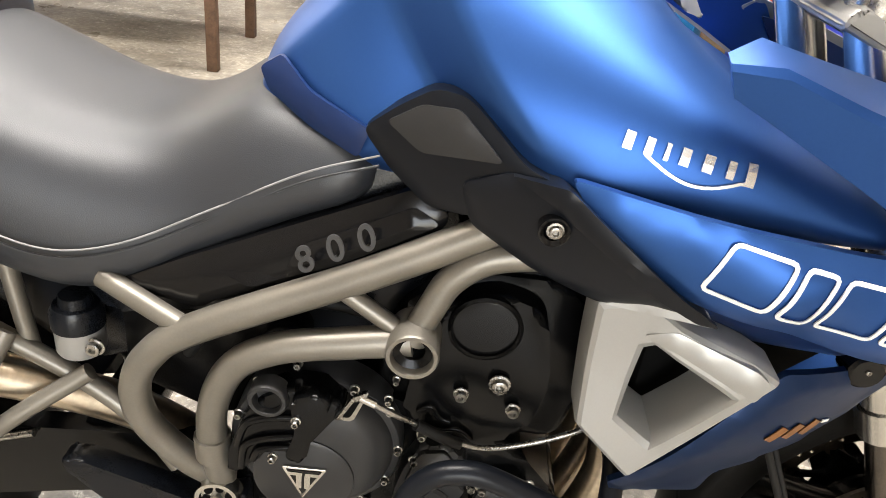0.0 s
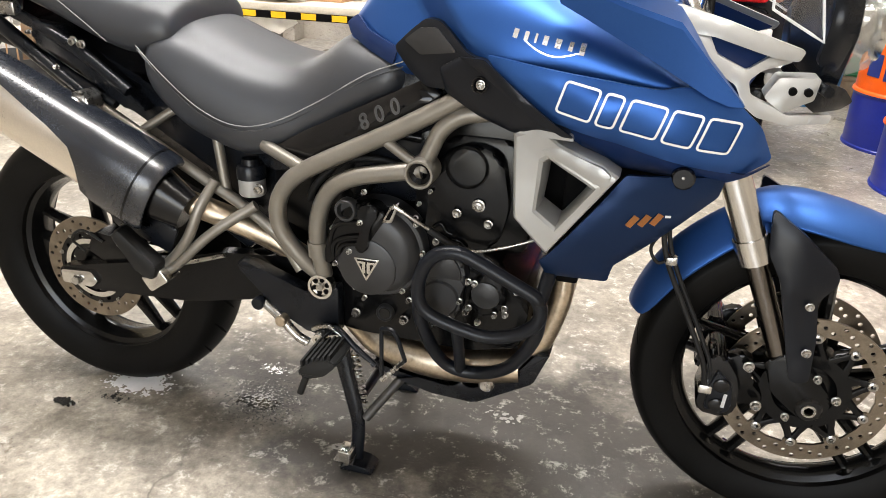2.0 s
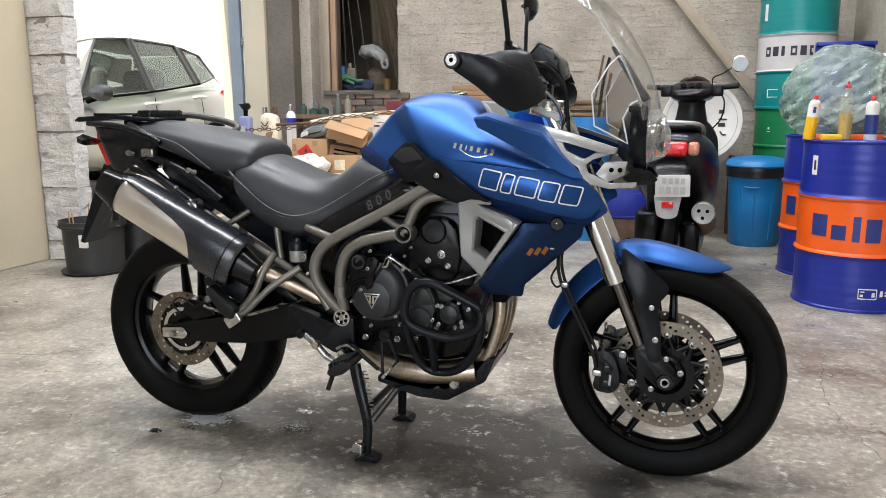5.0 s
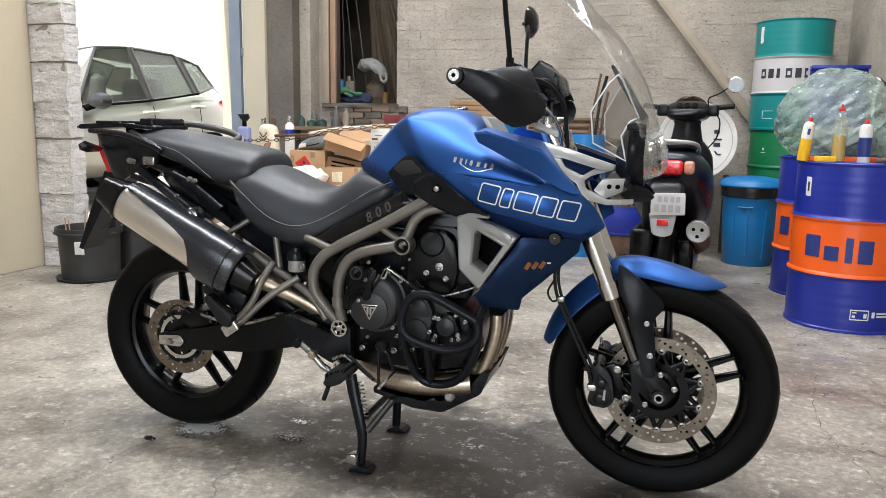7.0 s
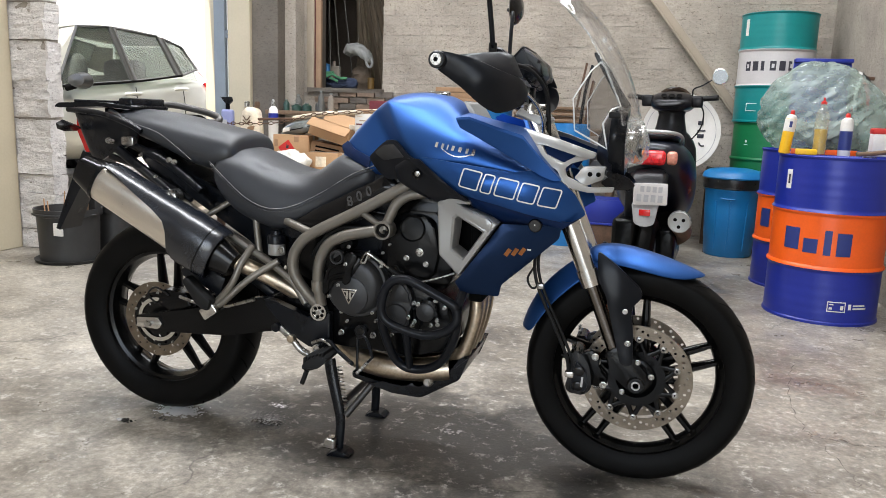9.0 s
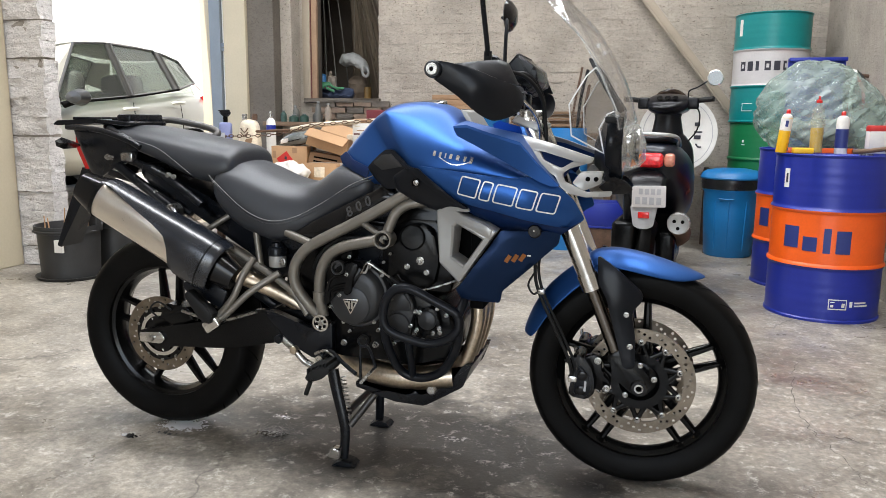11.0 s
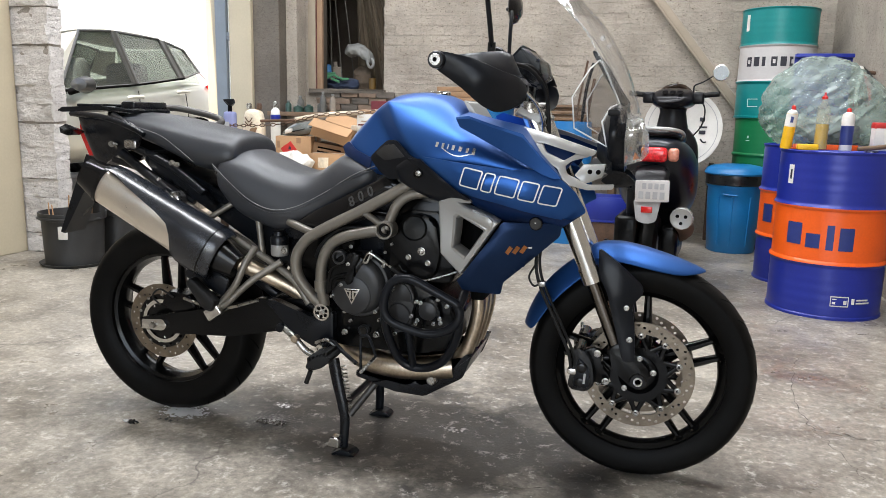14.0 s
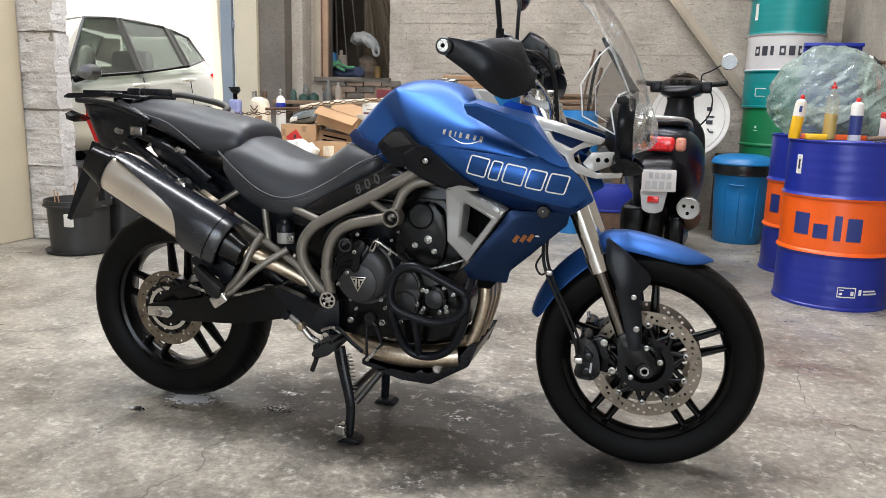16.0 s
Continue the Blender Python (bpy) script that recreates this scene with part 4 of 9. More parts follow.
for x, z, y in ((0.717, 0.607, -0.229), (0.710, 0.650, -0.19), (0.809, 0.602, -0.19), (0.822, 0.547, -0.19), (0.811, 0.500, -0.19), (0.784, 0.464, -0.19), (0.691, 0.543, -0.219), (0.647, 0.572, -0.19), (0.668, 0.620, -0.19), (0.650, 0.500, -0.19), (0.770, 0.625, -0.19), (0.690, 0.457, -0.19)):
    bolt(clutch, (x, y, z), 0.0065, 0.009)
part("triangle_badge", slab(rounded([(0.7005, 0.5345), (0.7505, 0.5355), (0.7245, 0.4885)], 0.003), -0.2235, -0.2195, 0.001), M_CHROME, clutch, "silver triangular badge")
part("badge_inlay", slab([(0.7065, 0.5315), (0.7445, 0.5322), (0.7247, 0.4965)], -0.2243, -0.2230, 0), M_GLOSS, clutch)
for x in (0.7165, 0.7345):
    part("badge_bar", boxed((x - 0.0075, -0.2251, 0.5245), (x + 0.0075, -0.2241, 0.529), 0), M_CHROME, clutch)
for x in (0.7205, 0.7295):
    part("badge_bar", boxed((x - 0.003, -0.2251, 0.506), (x + 0.003, -0.2241, 0.5245), 0), M_CHROME, clutch)
gen = part("generator_cover", slab(rounded([(0.822, 0.432), (0.822, 0.480), (0.830, 0.518), (0.846, 0.556), (0.876, 0.563), (0.897, 0.540), (0.905, 0.505), (0.893, 0.468), (0.897, 0.432), (0.864, 0.412), (0.836, 0.410)], 0.012), -0.192, -0.14, 0.009, 3), M_COVER, B, "dark grey generator cover")
part("generator_disc", lathe(bmesh.new(), [(0.036, -0.188), (0.036, -0.194), (0.033, -0.1975), (0.0, -0.199)], 40, "Y", (0.857, 0, 0.462)), M_COVER, gen)
part("cover_step", slab(rounded([(0.832, 0.500), (0.846, 0.550), (0.874, 0.556), (0.892, 0.532), (0.898, 0.505), (0.870, 0.506)], 0.008), -0.1975, -0.188, 0.003), M_COVER, gen)
pump = part("pump_cover", slab(rounded([(0.907, 0.476), (0.923, 0.513), (0.956, 0.523), (0.977, 0.494), (0.977, 0.454), (0.947, 0.434), (0.917, 0.438)], 0.012), -0.186, -0.13, 0.008, 3), M_ENGINE, B, "black pump cover")
part("pump_dome", lathe(bmesh.new(), [(0.028, -0.183), (0.026, -0.190), (0.018, -0.193), (0.0, -0.194)], 32, "Y", (0.941, 0, 0.480)), M_COVER, pump)
for x, z in ((0.909, 0.505), (0.921, 0.503), (0.894, 0.462), (0.906, 0.441), (0.912, 0.452), (0.913, 0.412), (0.876, 0.421), (0.960, 0.446), (0.980, 0.450), (0.978, 0.462), (0.846, 0.574), (0.841, 0.535), (0.830, 0.430), (0.998, 0.500), (0.972, 0.518), (0.845, 0.405), (0.815, 0.410), (0.93, 0.425)):
    bolt(B, (x, -0.190, z), 0.0075, 0.010)
for x, z, r in ((0.919, 0.650, 0.014), (0.881, 0.631, 0.010), (0.938, 0.618, 0.010), (0.812, 0.640, 0.005), (0.806, 0.612, 0.006), (0.832, 0.665, 0.005)):
    bolt(B, (x, -0.184, z), r, 0.010)
for pts in (((0.838, 0.598), (0.852, 0.606), (0.862, 0.592), (0.874, 0.588)), ((0.846, 0.580), (0.866, 0.575), (0.884, 0.578), (0.900, 0.566))):
    part("casting_rib", bar([(x, -0.182, z) for x, z in pts], 0.0035), M_ENGINE, B)
part("head_rib", lathe(bmesh.new(), [(0.038, -0.176), (0.038, -0.184), (0.035, -0.186), (0.033, -0.184), (0.033, -0.176)], 36, "Y", (0.895, 0, 0.715), True), M_ENGINE, B)
for x, z, r in ((0.681, 0.388, 0.011), (0.780, 0.390, 0.011), (0.70, 0.425, 0.006), (0.79, 0.435, 0.007)):
    bolt(B, (x, -0.168, z), r, 0.012)
part("oil_plug", lathe(bmesh.new(), [(0.0175, -0.16), (0.0175, -0.175), (0.015, -0.178), (0.0125, -0.174), (0.0, -0.173)], 28, "Y", (0.742, 0, 0.399)), M_COVER, B)
part("sight_glass", disc(0.0115, -0.1755, -0.170, (0.742, 0, 0.399), 20), M_GLOSS, B)
part("clutch_cable", bar([(0.785, -0.222, 0.640), (0.812, -0.218, 0.622), (0.839, -0.208, 0.602), (0.870, -0.20, 0.580), (0.914, -0.195, 0.568), (0.962, -0.19, 0.578), (1.014, -0.18, 0.596), (1.05, -0.16, 0.61)], 0.0032), M_BOLT, B)
part("cable_sleeve", bar([(0.838, -0.209, 0.603), (0.872, -0.20, 0.579), (0.888, -0.198, 0.573)], 0.0065), M_RUBBER, B)
part("cable_end", bar([(0.779, -0.223, 0.643), (0.795, -0.222, 0.635)], 0.005), M_CHROME, B)

# crash bar
part("engine_guard", bar([(1.055, -0.13, 0.60), (1.056, -0.20, 0.565), (1.047, -0.245, 0.520), (1.035, -0.25, 0.528), (0.971, -0.25, 0.558), (0.922, -0.25, 0.580), (0.894, -0.25, 0.585), (0.866, -0.25, 0.577), (0.844, -0.25, 0.552), (0.833, -0.25, 0.513), (0.837, -0.25, 0.478), (0.860, -0.25, 0.456), (0.912, -0.25, 0.440), (0.960, -0.25, 0.433), (1.010, -0.25, 0.446), (1.044, -0.25, 0.474), (1.050, -0.248, 0.502), (1.040, -0.248, 0.524)], 0.0125), M_PANEL, B, "black tubular engine guard")
part("engine_guard", bar([(1.050, -0.247, 0.490), (1.043, -0.235, 0.440), (1.022, -0.215, 0.388), (0.990, -0.195, 0.340), (0.945, -0.185, 0.313), (0.895, -0.185, 0.310), (0.862, -0.19, 0.330), (0.842, -0.205, 0.375), (0.833, -0.235, 0.440), (0.834, -0.25, 0.485)], 0.0125), M_PANEL, B, "black tubular engine guard")
part("engine_guard_post", bar([(0.905, -0.25, 0.440), (0.903, -0.215, 0.372), (0.900, -0.186, 0.312)], 0.011), M_PANEL, B)

# exhaust
for k, y in enumerate((-0.10, -0.03, 0.04)):
    part("header_pipe", bar([(1.0, y, 0.62), (1.055, y, 0.57), (1.072, y - 0.01, 0.49), (1.055, y - 0.01, 0.40), (1.02, y - 0.005, 0.32), (0.955, y * 0.8 - 0.01, 0.275), (0.88, -0.03, 0.268)], 0.021), M_PIPE, B, "heat-tinted exhaust header pipe")
part("collector", bar([(1.0, -0.115, 0.300), (0.90, -0.132, 0.290), (0.80, -0.132, 0.290), (0.70, -0.115, 0.310), (0.62, -0.09, 0.37), (0.57, -0.10, 0.43), (0.50, -0.115, 0.485), (0.42, -0.14, 0.53), (0.33, -0.175, 0.575), (0.26, -0.2, 0.61)], [0.036] * 13 + [0.036] * 6 + [0.034] * 6 + [0.025] * 30), M_PIPE, B, "stainless exhaust link pipe")
part("lambda_sensor", disc(0.016, -0.155, -0.10, (0.945, 0, 0.262), 16), M_BOLT, B)
d = Vector((-0.340, -0.02, 0.183)).normalized()
base = Vector((0.258, -0.205, 0.612))


def canister(t0, t1, r0, r1, steps=8, seg=28, up=1.18):
    """A silencer body of three-lobed oval section along its axis."""
    rings = []
    side = d.cross(Vector((0, 1, 0))).normalized()
    out = side.cross(d).normalized()
    for i in range(steps + 1):
        t = i / steps
        c = base + d * (t0 + (t1 - t0) * t)
        r = r0 + (r1 - r0) * t
        rings.append([c + side * (r * up * math.copysign(abs(math.sin(a)) ** 0.85, math.sin(a))) + out * (r * math.copysign(abs(math.cos(a)) ** 0.85, math.cos(a))) for a in [2 * math.pi * k / seg for k in range(seg)]])
    return loft(rings)


def wrap(stations, extra, thick, seg=14):
    """A curved cover over part of the silencer: (distance, first angle, last angle, radius) stations."""
    side = d.cross(Vector((0, 1, 0))).normalized()
    out = side.cross(d).normalized()
    bm = bmesh.new()

    def ring(t, a0, a1, r):
        c = base + d * t
        return [c + side * (r * 1.18 * math.copysign(abs(math.sin(a)) ** 0.85, math.sin(a))) + out * (r * math.copysign(abs(math.cos(a)) ** 0.85, math.cos(a))) for a in [radians(a0 + (a1 - a0) * k / seg) for k in range(seg + 1)]]

    outer = [[bm.verts.new(p) for p in ring(t, a0, a1, r + extra + thick)] for t, a0, a1, r in stations]
    inner = [[bm.verts.new(p) for p in ring(t, a0, a1, r + extra)] for t, a0, a1, r in stations]
    n = len(stations)
    for i in range(n - 1):
        for k in range(seg):
            bm.faces.new((outer[i][k], outer[i][k + 1], outer[i + 1][k + 1], outer[i + 1][k]))
            bm.faces.new((inner[i][k + 1], inner[i][k], inner[i + 1][k], inner[i + 1][k + 1]))
        for k in (0, seg):
            bm.faces.new((outer[i][k], outer[i + 1][k], inner[i + 1][k], inner[i][k]))
    for i in (0, n - 1):
        for k in range(seg):
            bm.faces.new((outer[i][k], outer[i][k + 1], inner[i][k + 1], inner[i][k]))
    return bm


sil = part("silencer", canister(0.03, 0.385, 0.058, 0.051), M_STEEL, B, "brushed stainless silencer")
part("silencer_neck", canister(-0.10, 0.032, 0.032, 0.058), M_GLOSS, sil)
part("silencer_cap", canister(0.385, 0.46, 0.053, 0.038), M_GLOSS, sil, "gloss black end cap")
part("cap_lip", canister(0.38, 0.39, 0.0545, 0.0545, 1), M_GLOSS, sil)
part("outlet", sweep(bmesh.new(), [base + d * 0.452 + Vector((0, 0, 0.005)), base + d * 0.468 + Vector((0, 0, 0.005))], 0.018, 20), M_CHROME, sil)
part("heat_shield", wrap([(0.375, 236, 290, 0.050), (0.35, 234, 290, 0.052), (0.30, 224, 292, 0.0535), (0.24, 214, 294, 0.055), (0.18, 206, 295, 0.056), (0.13, 196, 296, 0.057), (0.105, 180, 296, 0.058), (0.085, 146, 297, 0.059), (0.068, 105, 298, 0.060), (0.04, 88, 300, 0.061), (0.0, 80, 300, 0.061), (-0.035, 78, 300, 0.060), (-0.045, 78, 300, 0.055)], 0.004, 0.006), M_SHIELD, sil, "satin black exhaust heat shield")
part("shield_groove", wrap([(-0.006, 80, 300, 0.061), (-0.010, 80, 300, 0.061)], 0.0095, 0.0012), M_ENGINE, sil)
part("silencer_mount", slab(rounded([(0.104, 0.744), (0.112, 0.772), (0.138, 0.782), (0.154, 0.764), (0.151, 0.724), (0.130, 0.734)], 0.008), -0.20, -0.155, 0.005), M_BOLT, B)
part("mount_bush", lathe(bmesh.new(), [(0.0, -0.206), (0.007, -0.206), (0.008, -0.212), (0.014, -0.212), (0.016, -0.208), (0.016, -0.196)], 24, "Y", (0.129, 0, 0.756)), M_CHROME, B)

# bash plate
part("bash_plate", slab(rounded([(0.70, 0.238), (0.757, 0.226), (0.83, 0.206), (0.919, 0.203), (1.03, 0.27), (1.062, 0.345), (1.04, 0.345), (1.015, 0.29), (0.915, 0.222), (0.83, 0.226), (0.76, 0.248), (0.70, 0.258)], 0.006), -0.13, 0.13, 0.004), M_BLACK, B, "black bash plate under the engine")
for s in (1, -1):
    part("bash_side", slab(rounded([(0.75, 0.228), (0.83, 0.208), (0.92, 0.205), (1.035, 0.275), (1.062, 0.345), (1.035, 0.34), (1.0, 0.29), (0.91, 0.235), (0.89, 0.25), (0.87, 0.232), (0.80, 0.24)], 0.005), *((-0.136, -0.126) if s == 1 else (0.126, 0.136)), 0.003), M_BLACK, B)

M_RAIL_TUBE = mat("worn grey stand tube", (0.06, 0.058, 0.055), 0.4, 0.5, 0.2, 20, 300, 0.05)
# centre stand, spring and side stand
for s in (1, -1):
    part("stand_leg", bar([(0.624, s * -0.125, 0.285), (0.640, s * -0.135, 0.225), (0.664, s * -0.148, 0.150), (0.674, s * -0.153, 0.100), (0.670, s * -0.158, 0.010)], [0.020 - 0.0055 * i / 24 for i in range(25)], 6, 12, 0.55), M_BLACK, B, "black centre stand leg")
    part("stand_foot", slab(rounded([(0.640, 0.0), (0.652, 0.010), (0.672, 0.020), (0.700, 0.016), (0.716, 0.002)], 0.004), *((-0.185, -0.135) if s == 1 else (0.135, 0.185)), 0.003), M_BLACK, B)
    part("stand_brace", bar([(0.775, s * -0.11, 0.240), (0.735, s * -0.128, 0.185), (0.690, s * -0.150, 0.122)], 0.0105), M_RAIL_TUBE, B)
part("stand_tube", bar([(0.668, -0.14, 0.15), (0.668, 0.14, 0.15)], 0.011), M_BLACK, B)
part("stand_tang", slab(rounded([(0.634, 0.030), (0.645, 0.062), (0.672, 0.060), (0.672, 0.028)], 0.004), -0.200, -0.162, 0.004), M_CHROME, B, "bright worn foot tang")
sp = []
for k in range(120):
    t = k / 119
    a = 2 * math.pi * 11 * t
    c = Vector((0.652, -0.115, 0.262)).lerp(Vector((0.684, -0.14, 0.142)), t)
    sp.append(c + Vector((math.cos(a) * 0.008, math.sin(a) * 0.008, 0)))
part("stand_spring", sweep(bmesh.new(), sp, 0.0022, 6), M_BOLT, B, "steel stand spring")
part("brake_pedal", bar([(0.63, -0.20, 0.345), (0.66, -0.215, 0.372), (0.70, -0.225, 0.345), (0.745, -0.235, 0.318)], 0.006), M_BLACK, B)
for pts in (((0.757, -0.232, 0.400), (0.762, -0.245, 0.297)), ((0.762, -0.245, 0.297), (0.810, -0.250, 0.352)), ((0.757, -0.232, 0.400), (0.785, -0.24, 0.402), (0.810, -0.250, 0.352))):
    part("pedal_wire", bar(pts, 0.0042, 5, 8), M_BLACK, B)
for k in range(7):
    t = (k + 0.5) / 7
    part("pedal_tooth", lathe(bmesh.new(), [(0.0, -0.005), (0.0055, -0.004), (0.0055, 0.004), (0.0, 0.005)], 6, "Y", (0.762 + 0.048 * t, -0.2475, 0.297 + 0.055 * t)), M_BOLT, B)

# seats
def seat_bm(stations):
    return loft([half_ring(x, h) for x, h in stations])


SEAT = [(0.235, [(0, 0.895), (0.07, 0.893), (0.12, 0.88), (0.150, 0.85), (0.150, 0.825), (0.10, 0.81)]),
        (0.275, [(0, 0.918), (0.08, 0.914), (0.14, 0.893), (0.170, 0.842), (0.165, 0.765), (0.10, 0.75)]),
        (0.33, [(0, 0.903), (0.09, 0.900), (0.15, 0.874), (0.176, 0.807), (0.165, 0.712), (0.10, 0.70)]),
        (0.40, [(0, 0.868), (0.095, 0.868), (0.155, 0.840), (0.178, 0.757), (0.165, 0.688), (0.10, 0.68)]),
        (0.47, [(0, 0.843), (0.095, 0.845), (0.152, 0.815), (0.178, 0.738), (0.165, 0.668), (0.10, 0.66)]),
        (0.54, [(0, 0.838), (0.085, 0.843), (0.14, 0.815), (0.170, 0.752), (0.160, 0.700), (0.10, 0.69)]),
        (0.59, [(0, 0.868), (0.085, 0.868), (0.13, 0.845), (0.164, 0.780), (0.158, 0.730), (0.09, 0.72)]),
        (0.63, [(0, 0.905), (0.085, 0.904), (0.134, 0.882), (0.168, 0.804), (0.160, 0.752), (0.08, 0.74)]),
        (0.67, [(0, 0.912), (0.09, 0.914), (0.140, 0.896), (0.171, 0.828), (0.163, 0.776), (0.08, 0.77)]),
        (0.72, [(0, 0.905), (0.09, 0.908), (0.147, 0.894), (0.175, 0.852), (0.168, 0.804), (0.08, 0.80)]),
        (0.79, [(0, 0.89), (0.09, 0.89), (0.150, 0.886), (0.180, 0.866), (0.174, 0.836), (0.08, 0.83)])]
soft(part("seat", seat_bm(SEAT), M_SEAT, B, "black grained vinyl rider seat with grey stitching"))
PILL = [(-0.155, [(0, 1.0), (0.05, 0.998), (0.085, 0.985), (0.10, 0.968), (0.09, 0.955), (0.05, 0.95)]),
        (-0.11, [(0, 1.018), (0.06, 1.016), (0.105, 1.0), (0.122, 0.975), (0.115, 0.95), (0.06, 0.945)]),
        (0.0, [(0, 1.008), (0.075, 1.005), (0.125, 0.985), (0.142, 0.955), (0.135, 0.925), (0.07, 0.915)]),
        (0.11, [(0, 0.99), (0.085, 0.986), (0.135, 0.963), (0.152, 0.92), (0.142, 0.88), (0.07, 0.87)]),
        (0.20, [(0, 0.972), (0.09, 0.967), (0.138, 0.94), (0.156, 0.885), (0.145, 0.84), (0.07, 0.83)]),
        (0.27, [(0, 0.962), (0.09, 0.957), (0.138, 0.934), (0.154, 0.89), (0.142, 0.85), (0.07, 0.84)]),
        (0.305, [(0, 0.950), (0.085, 0.946), (0.130, 0.925), (0.145, 0.89), (0.13, 0.86), (0.06, 0.85)]),
        (0.312, [(0, 0.925), (0.07, 0.922), (0.11, 0.91), (0.12, 0.89), (0.11, 0.87), (0.06, 0.865)])]
soft(part("pillion_seat", seat_bm(PILL), M_SEAT, B, "black grained vinyl passenger seat"))
for s in (1, -1):
    def Y(pts):
        return [(x, s * y, z) for x, y, z in pts]
    part("seat_stitching", bar(Y([(0.246, -0.1585, 0.866), (0.304, -0.1725, 0.821), (0.378, -0.177, 0.766), (0.452, -0.177, 0.741), (0.526, -0.169, 0.753), (0.616, -0.160, 0.799), (0.705, -0.1675, 0.853), (0.775, -0.172, 0.882)]), 0.0011, 8, 6), M_STITCH, B)
    part("seat_piping", bar(Y([(0.246, -0.156, 0.858), (0.304, -0.172, 0.812), (0.378, -0.1765, 0.757), (0.452, -0.1765, 0.732), (0.526, -0.168, 0.744), (0.616, -0.160, 0.790), (0.705, -0.168, 0.844), (0.775, -0.174, 0.873)]), 0.0014, 8, 6), M_SEAT, B)
    part("pillion_stitching", bar(Y([(-0.10, -0.119, 0.985), (-0.02, -0.138, 0.966), (0.06, -0.147, 0.945), (0.12, -0.152, 0.91), (0.18, -0.155, 0.868)]), 0.001, 8, 6), M_STITCH, B)

part("seat_base", slab(rounded([(0.45, 0.70), (0.60, 0.775), (0.78, 0.868), (0.85, 0.86), (0.86, 0.78), (0.72, 0.72), (0.60, 0.67), (0.50, 0.65)], 0.01), -0.145, 0.145, 0.006), M_BLACK, B, "black seat base")
# tank
TANK = [[(0.632, 0, 0.905), (0.632, 0.045, 0.902), (0.636, 0.078, 0.892), (0.641, 0.092, 0.872), (0.648, 0.094, 0.85), (0.65, 0.09, 0.83), (0.65, 0.05, 0.82)],
        [(0.652, 0, 0.955), (0.652, 0.06, 0.95), (0.658, 0.102, 0.932), (0.675, 0.12, 0.905), (0.69, 0.128, 0.88), (0.7, 0.125, 0.85), (0.7, 0.06, 0.82)],
        [(0.705, 0, 1.014), (0.705, 0.07, 1.006), (0.71, 0.116, 0.98), (0.735, 0.15, 0.935), (0.757, 0.17, 0.895), (0.765, 0.165, 0.86), (0.76, 0.06, 0.82)],
        [(0.762, 0, 1.066), (0.76, 0.08, 1.056), (0.757, 0.124, 1.032), (0.799, 0.148, 0.966), (0.852, 0.178, 0.908), (0.868, 0.19, 0.86), (0.84, 0.06, 0.82)],
        [(0.815, 0, 1.09), (0.812, 0.096, 1.083), (0.806, 0.158, 1.062), (0.846, 0.206, 0.994), (0.93, 0.248, 0.906), (0.945, 0.24, 0.86), (0.92, 0.06, 0.82)],
        [(0.895, 0, 1.095), (0.892, 0.108, 1.087), (0.897, 0.163, 1.048), (0.932, 0.219, 0.994), (0.992, 0.252, 0.925), (1.0, 0.24, 0.87), (0.96, 0.06, 0.82)],
        [(0.962, 0, 1.085), (0.96, 0.112, 1.076), (0.985, 0.175, 1.02), (1.02, 0.229, 0.974), (1.06, 0.254, 0.92), (1.06, 0.24, 0.87), (1.03, 0.06, 0.82)],
        [(1.012, 0, 1.04), (1.01, 0.11, 1.033), (1.06, 0.18, 0.984), (1.09, 0.229, 0.952), (1.12, 0.25, 0.91), (1.12, 0.24, 0.87), (1.1, 0.06, 0.83)],
        [(1.06, 0, 0.99), (1.06, 0.1, 0.985), (1.13, 0.175, 0.95), (1.16, 0.218, 0.928), (1.2, 0.24, 0.89), (1.2, 0.235, 0.87), (1.2, 0.06, 0.85)],
        [(1.16, 0, 0.94), (1.16, 0.09, 0.935), (1.2, 0.16, 0.92), (1.23, 0.2, 0.905), (1.25, 0.235, 0.89), (1.25, 0.23, 0.87), (1.25, 0.06, 0.855)]]
tank = soft(part("fuel_tank", loft([[(x, -y, z) for x, y, z in c] + [(x, y, z) for x, y, z in c[:0:-1]] for c in TANK]), M_BLUE, B, "matt metallic blue fuel tank with a creased shoulder"), 3)
# pressed creases: along the shoulder, down the knee ridge and its valley
ridge = {}
for i in range(len(TANK) - 1):
    for k in (2, 11):
        ridge[frozenset((i * 13 + k, (i + 1) * 13 + k))] = 0.45 if i < 3 else 0.85
for col, w in ((3, 0.6), (4, 0.9)):
    for k in (2, 3):
        ridge[frozenset((col * 13 + k, col * 13 + k + 1))] = ridge[frozenset((col * 13 + 13 - k, col * 13 + 12 - k))] = w
crease = tank.data.attributes.new("crease_edge", "FLOAT", "EDGE")
for e in tank.data.edges:
    crease.data[e.index].value = ridge.get(frozenset(e.vertices), 0.0)
sided("tank_rear_edge", lambda: shell(rounded([(0.650, 0.930), (0.672, 0.946), (0.704, 0.924), (0.764, 0.903), (0.754, 0.874), (0.705, 0.890), (0.660, 0.910)], 0.005), [(0.65, 0.93, -0.112), (0.672, 0.946, -0.118), (0.704, 0.924, -0.146), (0.764, 0.903, -0.170), (0.754, 0.874, -0.168), (0.705, 0.89, -0.146), (0.66, 0.91, -0.118)], 0.006, 0.010, 1, 0.003), M_NAVY, "lower edge of the tank, its shade put into a darker blue")
cap = part("filler_cap", lathe(bmesh.new(), [(0.050, 1.083), (0.050, 1.090), (0.046, 1.0925), (0.038, 1.091), (0.036, 1.0895), (0.0, 1.0905)], 40, "Z", (0.908, 0, 0)), M_CHROME, tank, "silver filler cap ring")
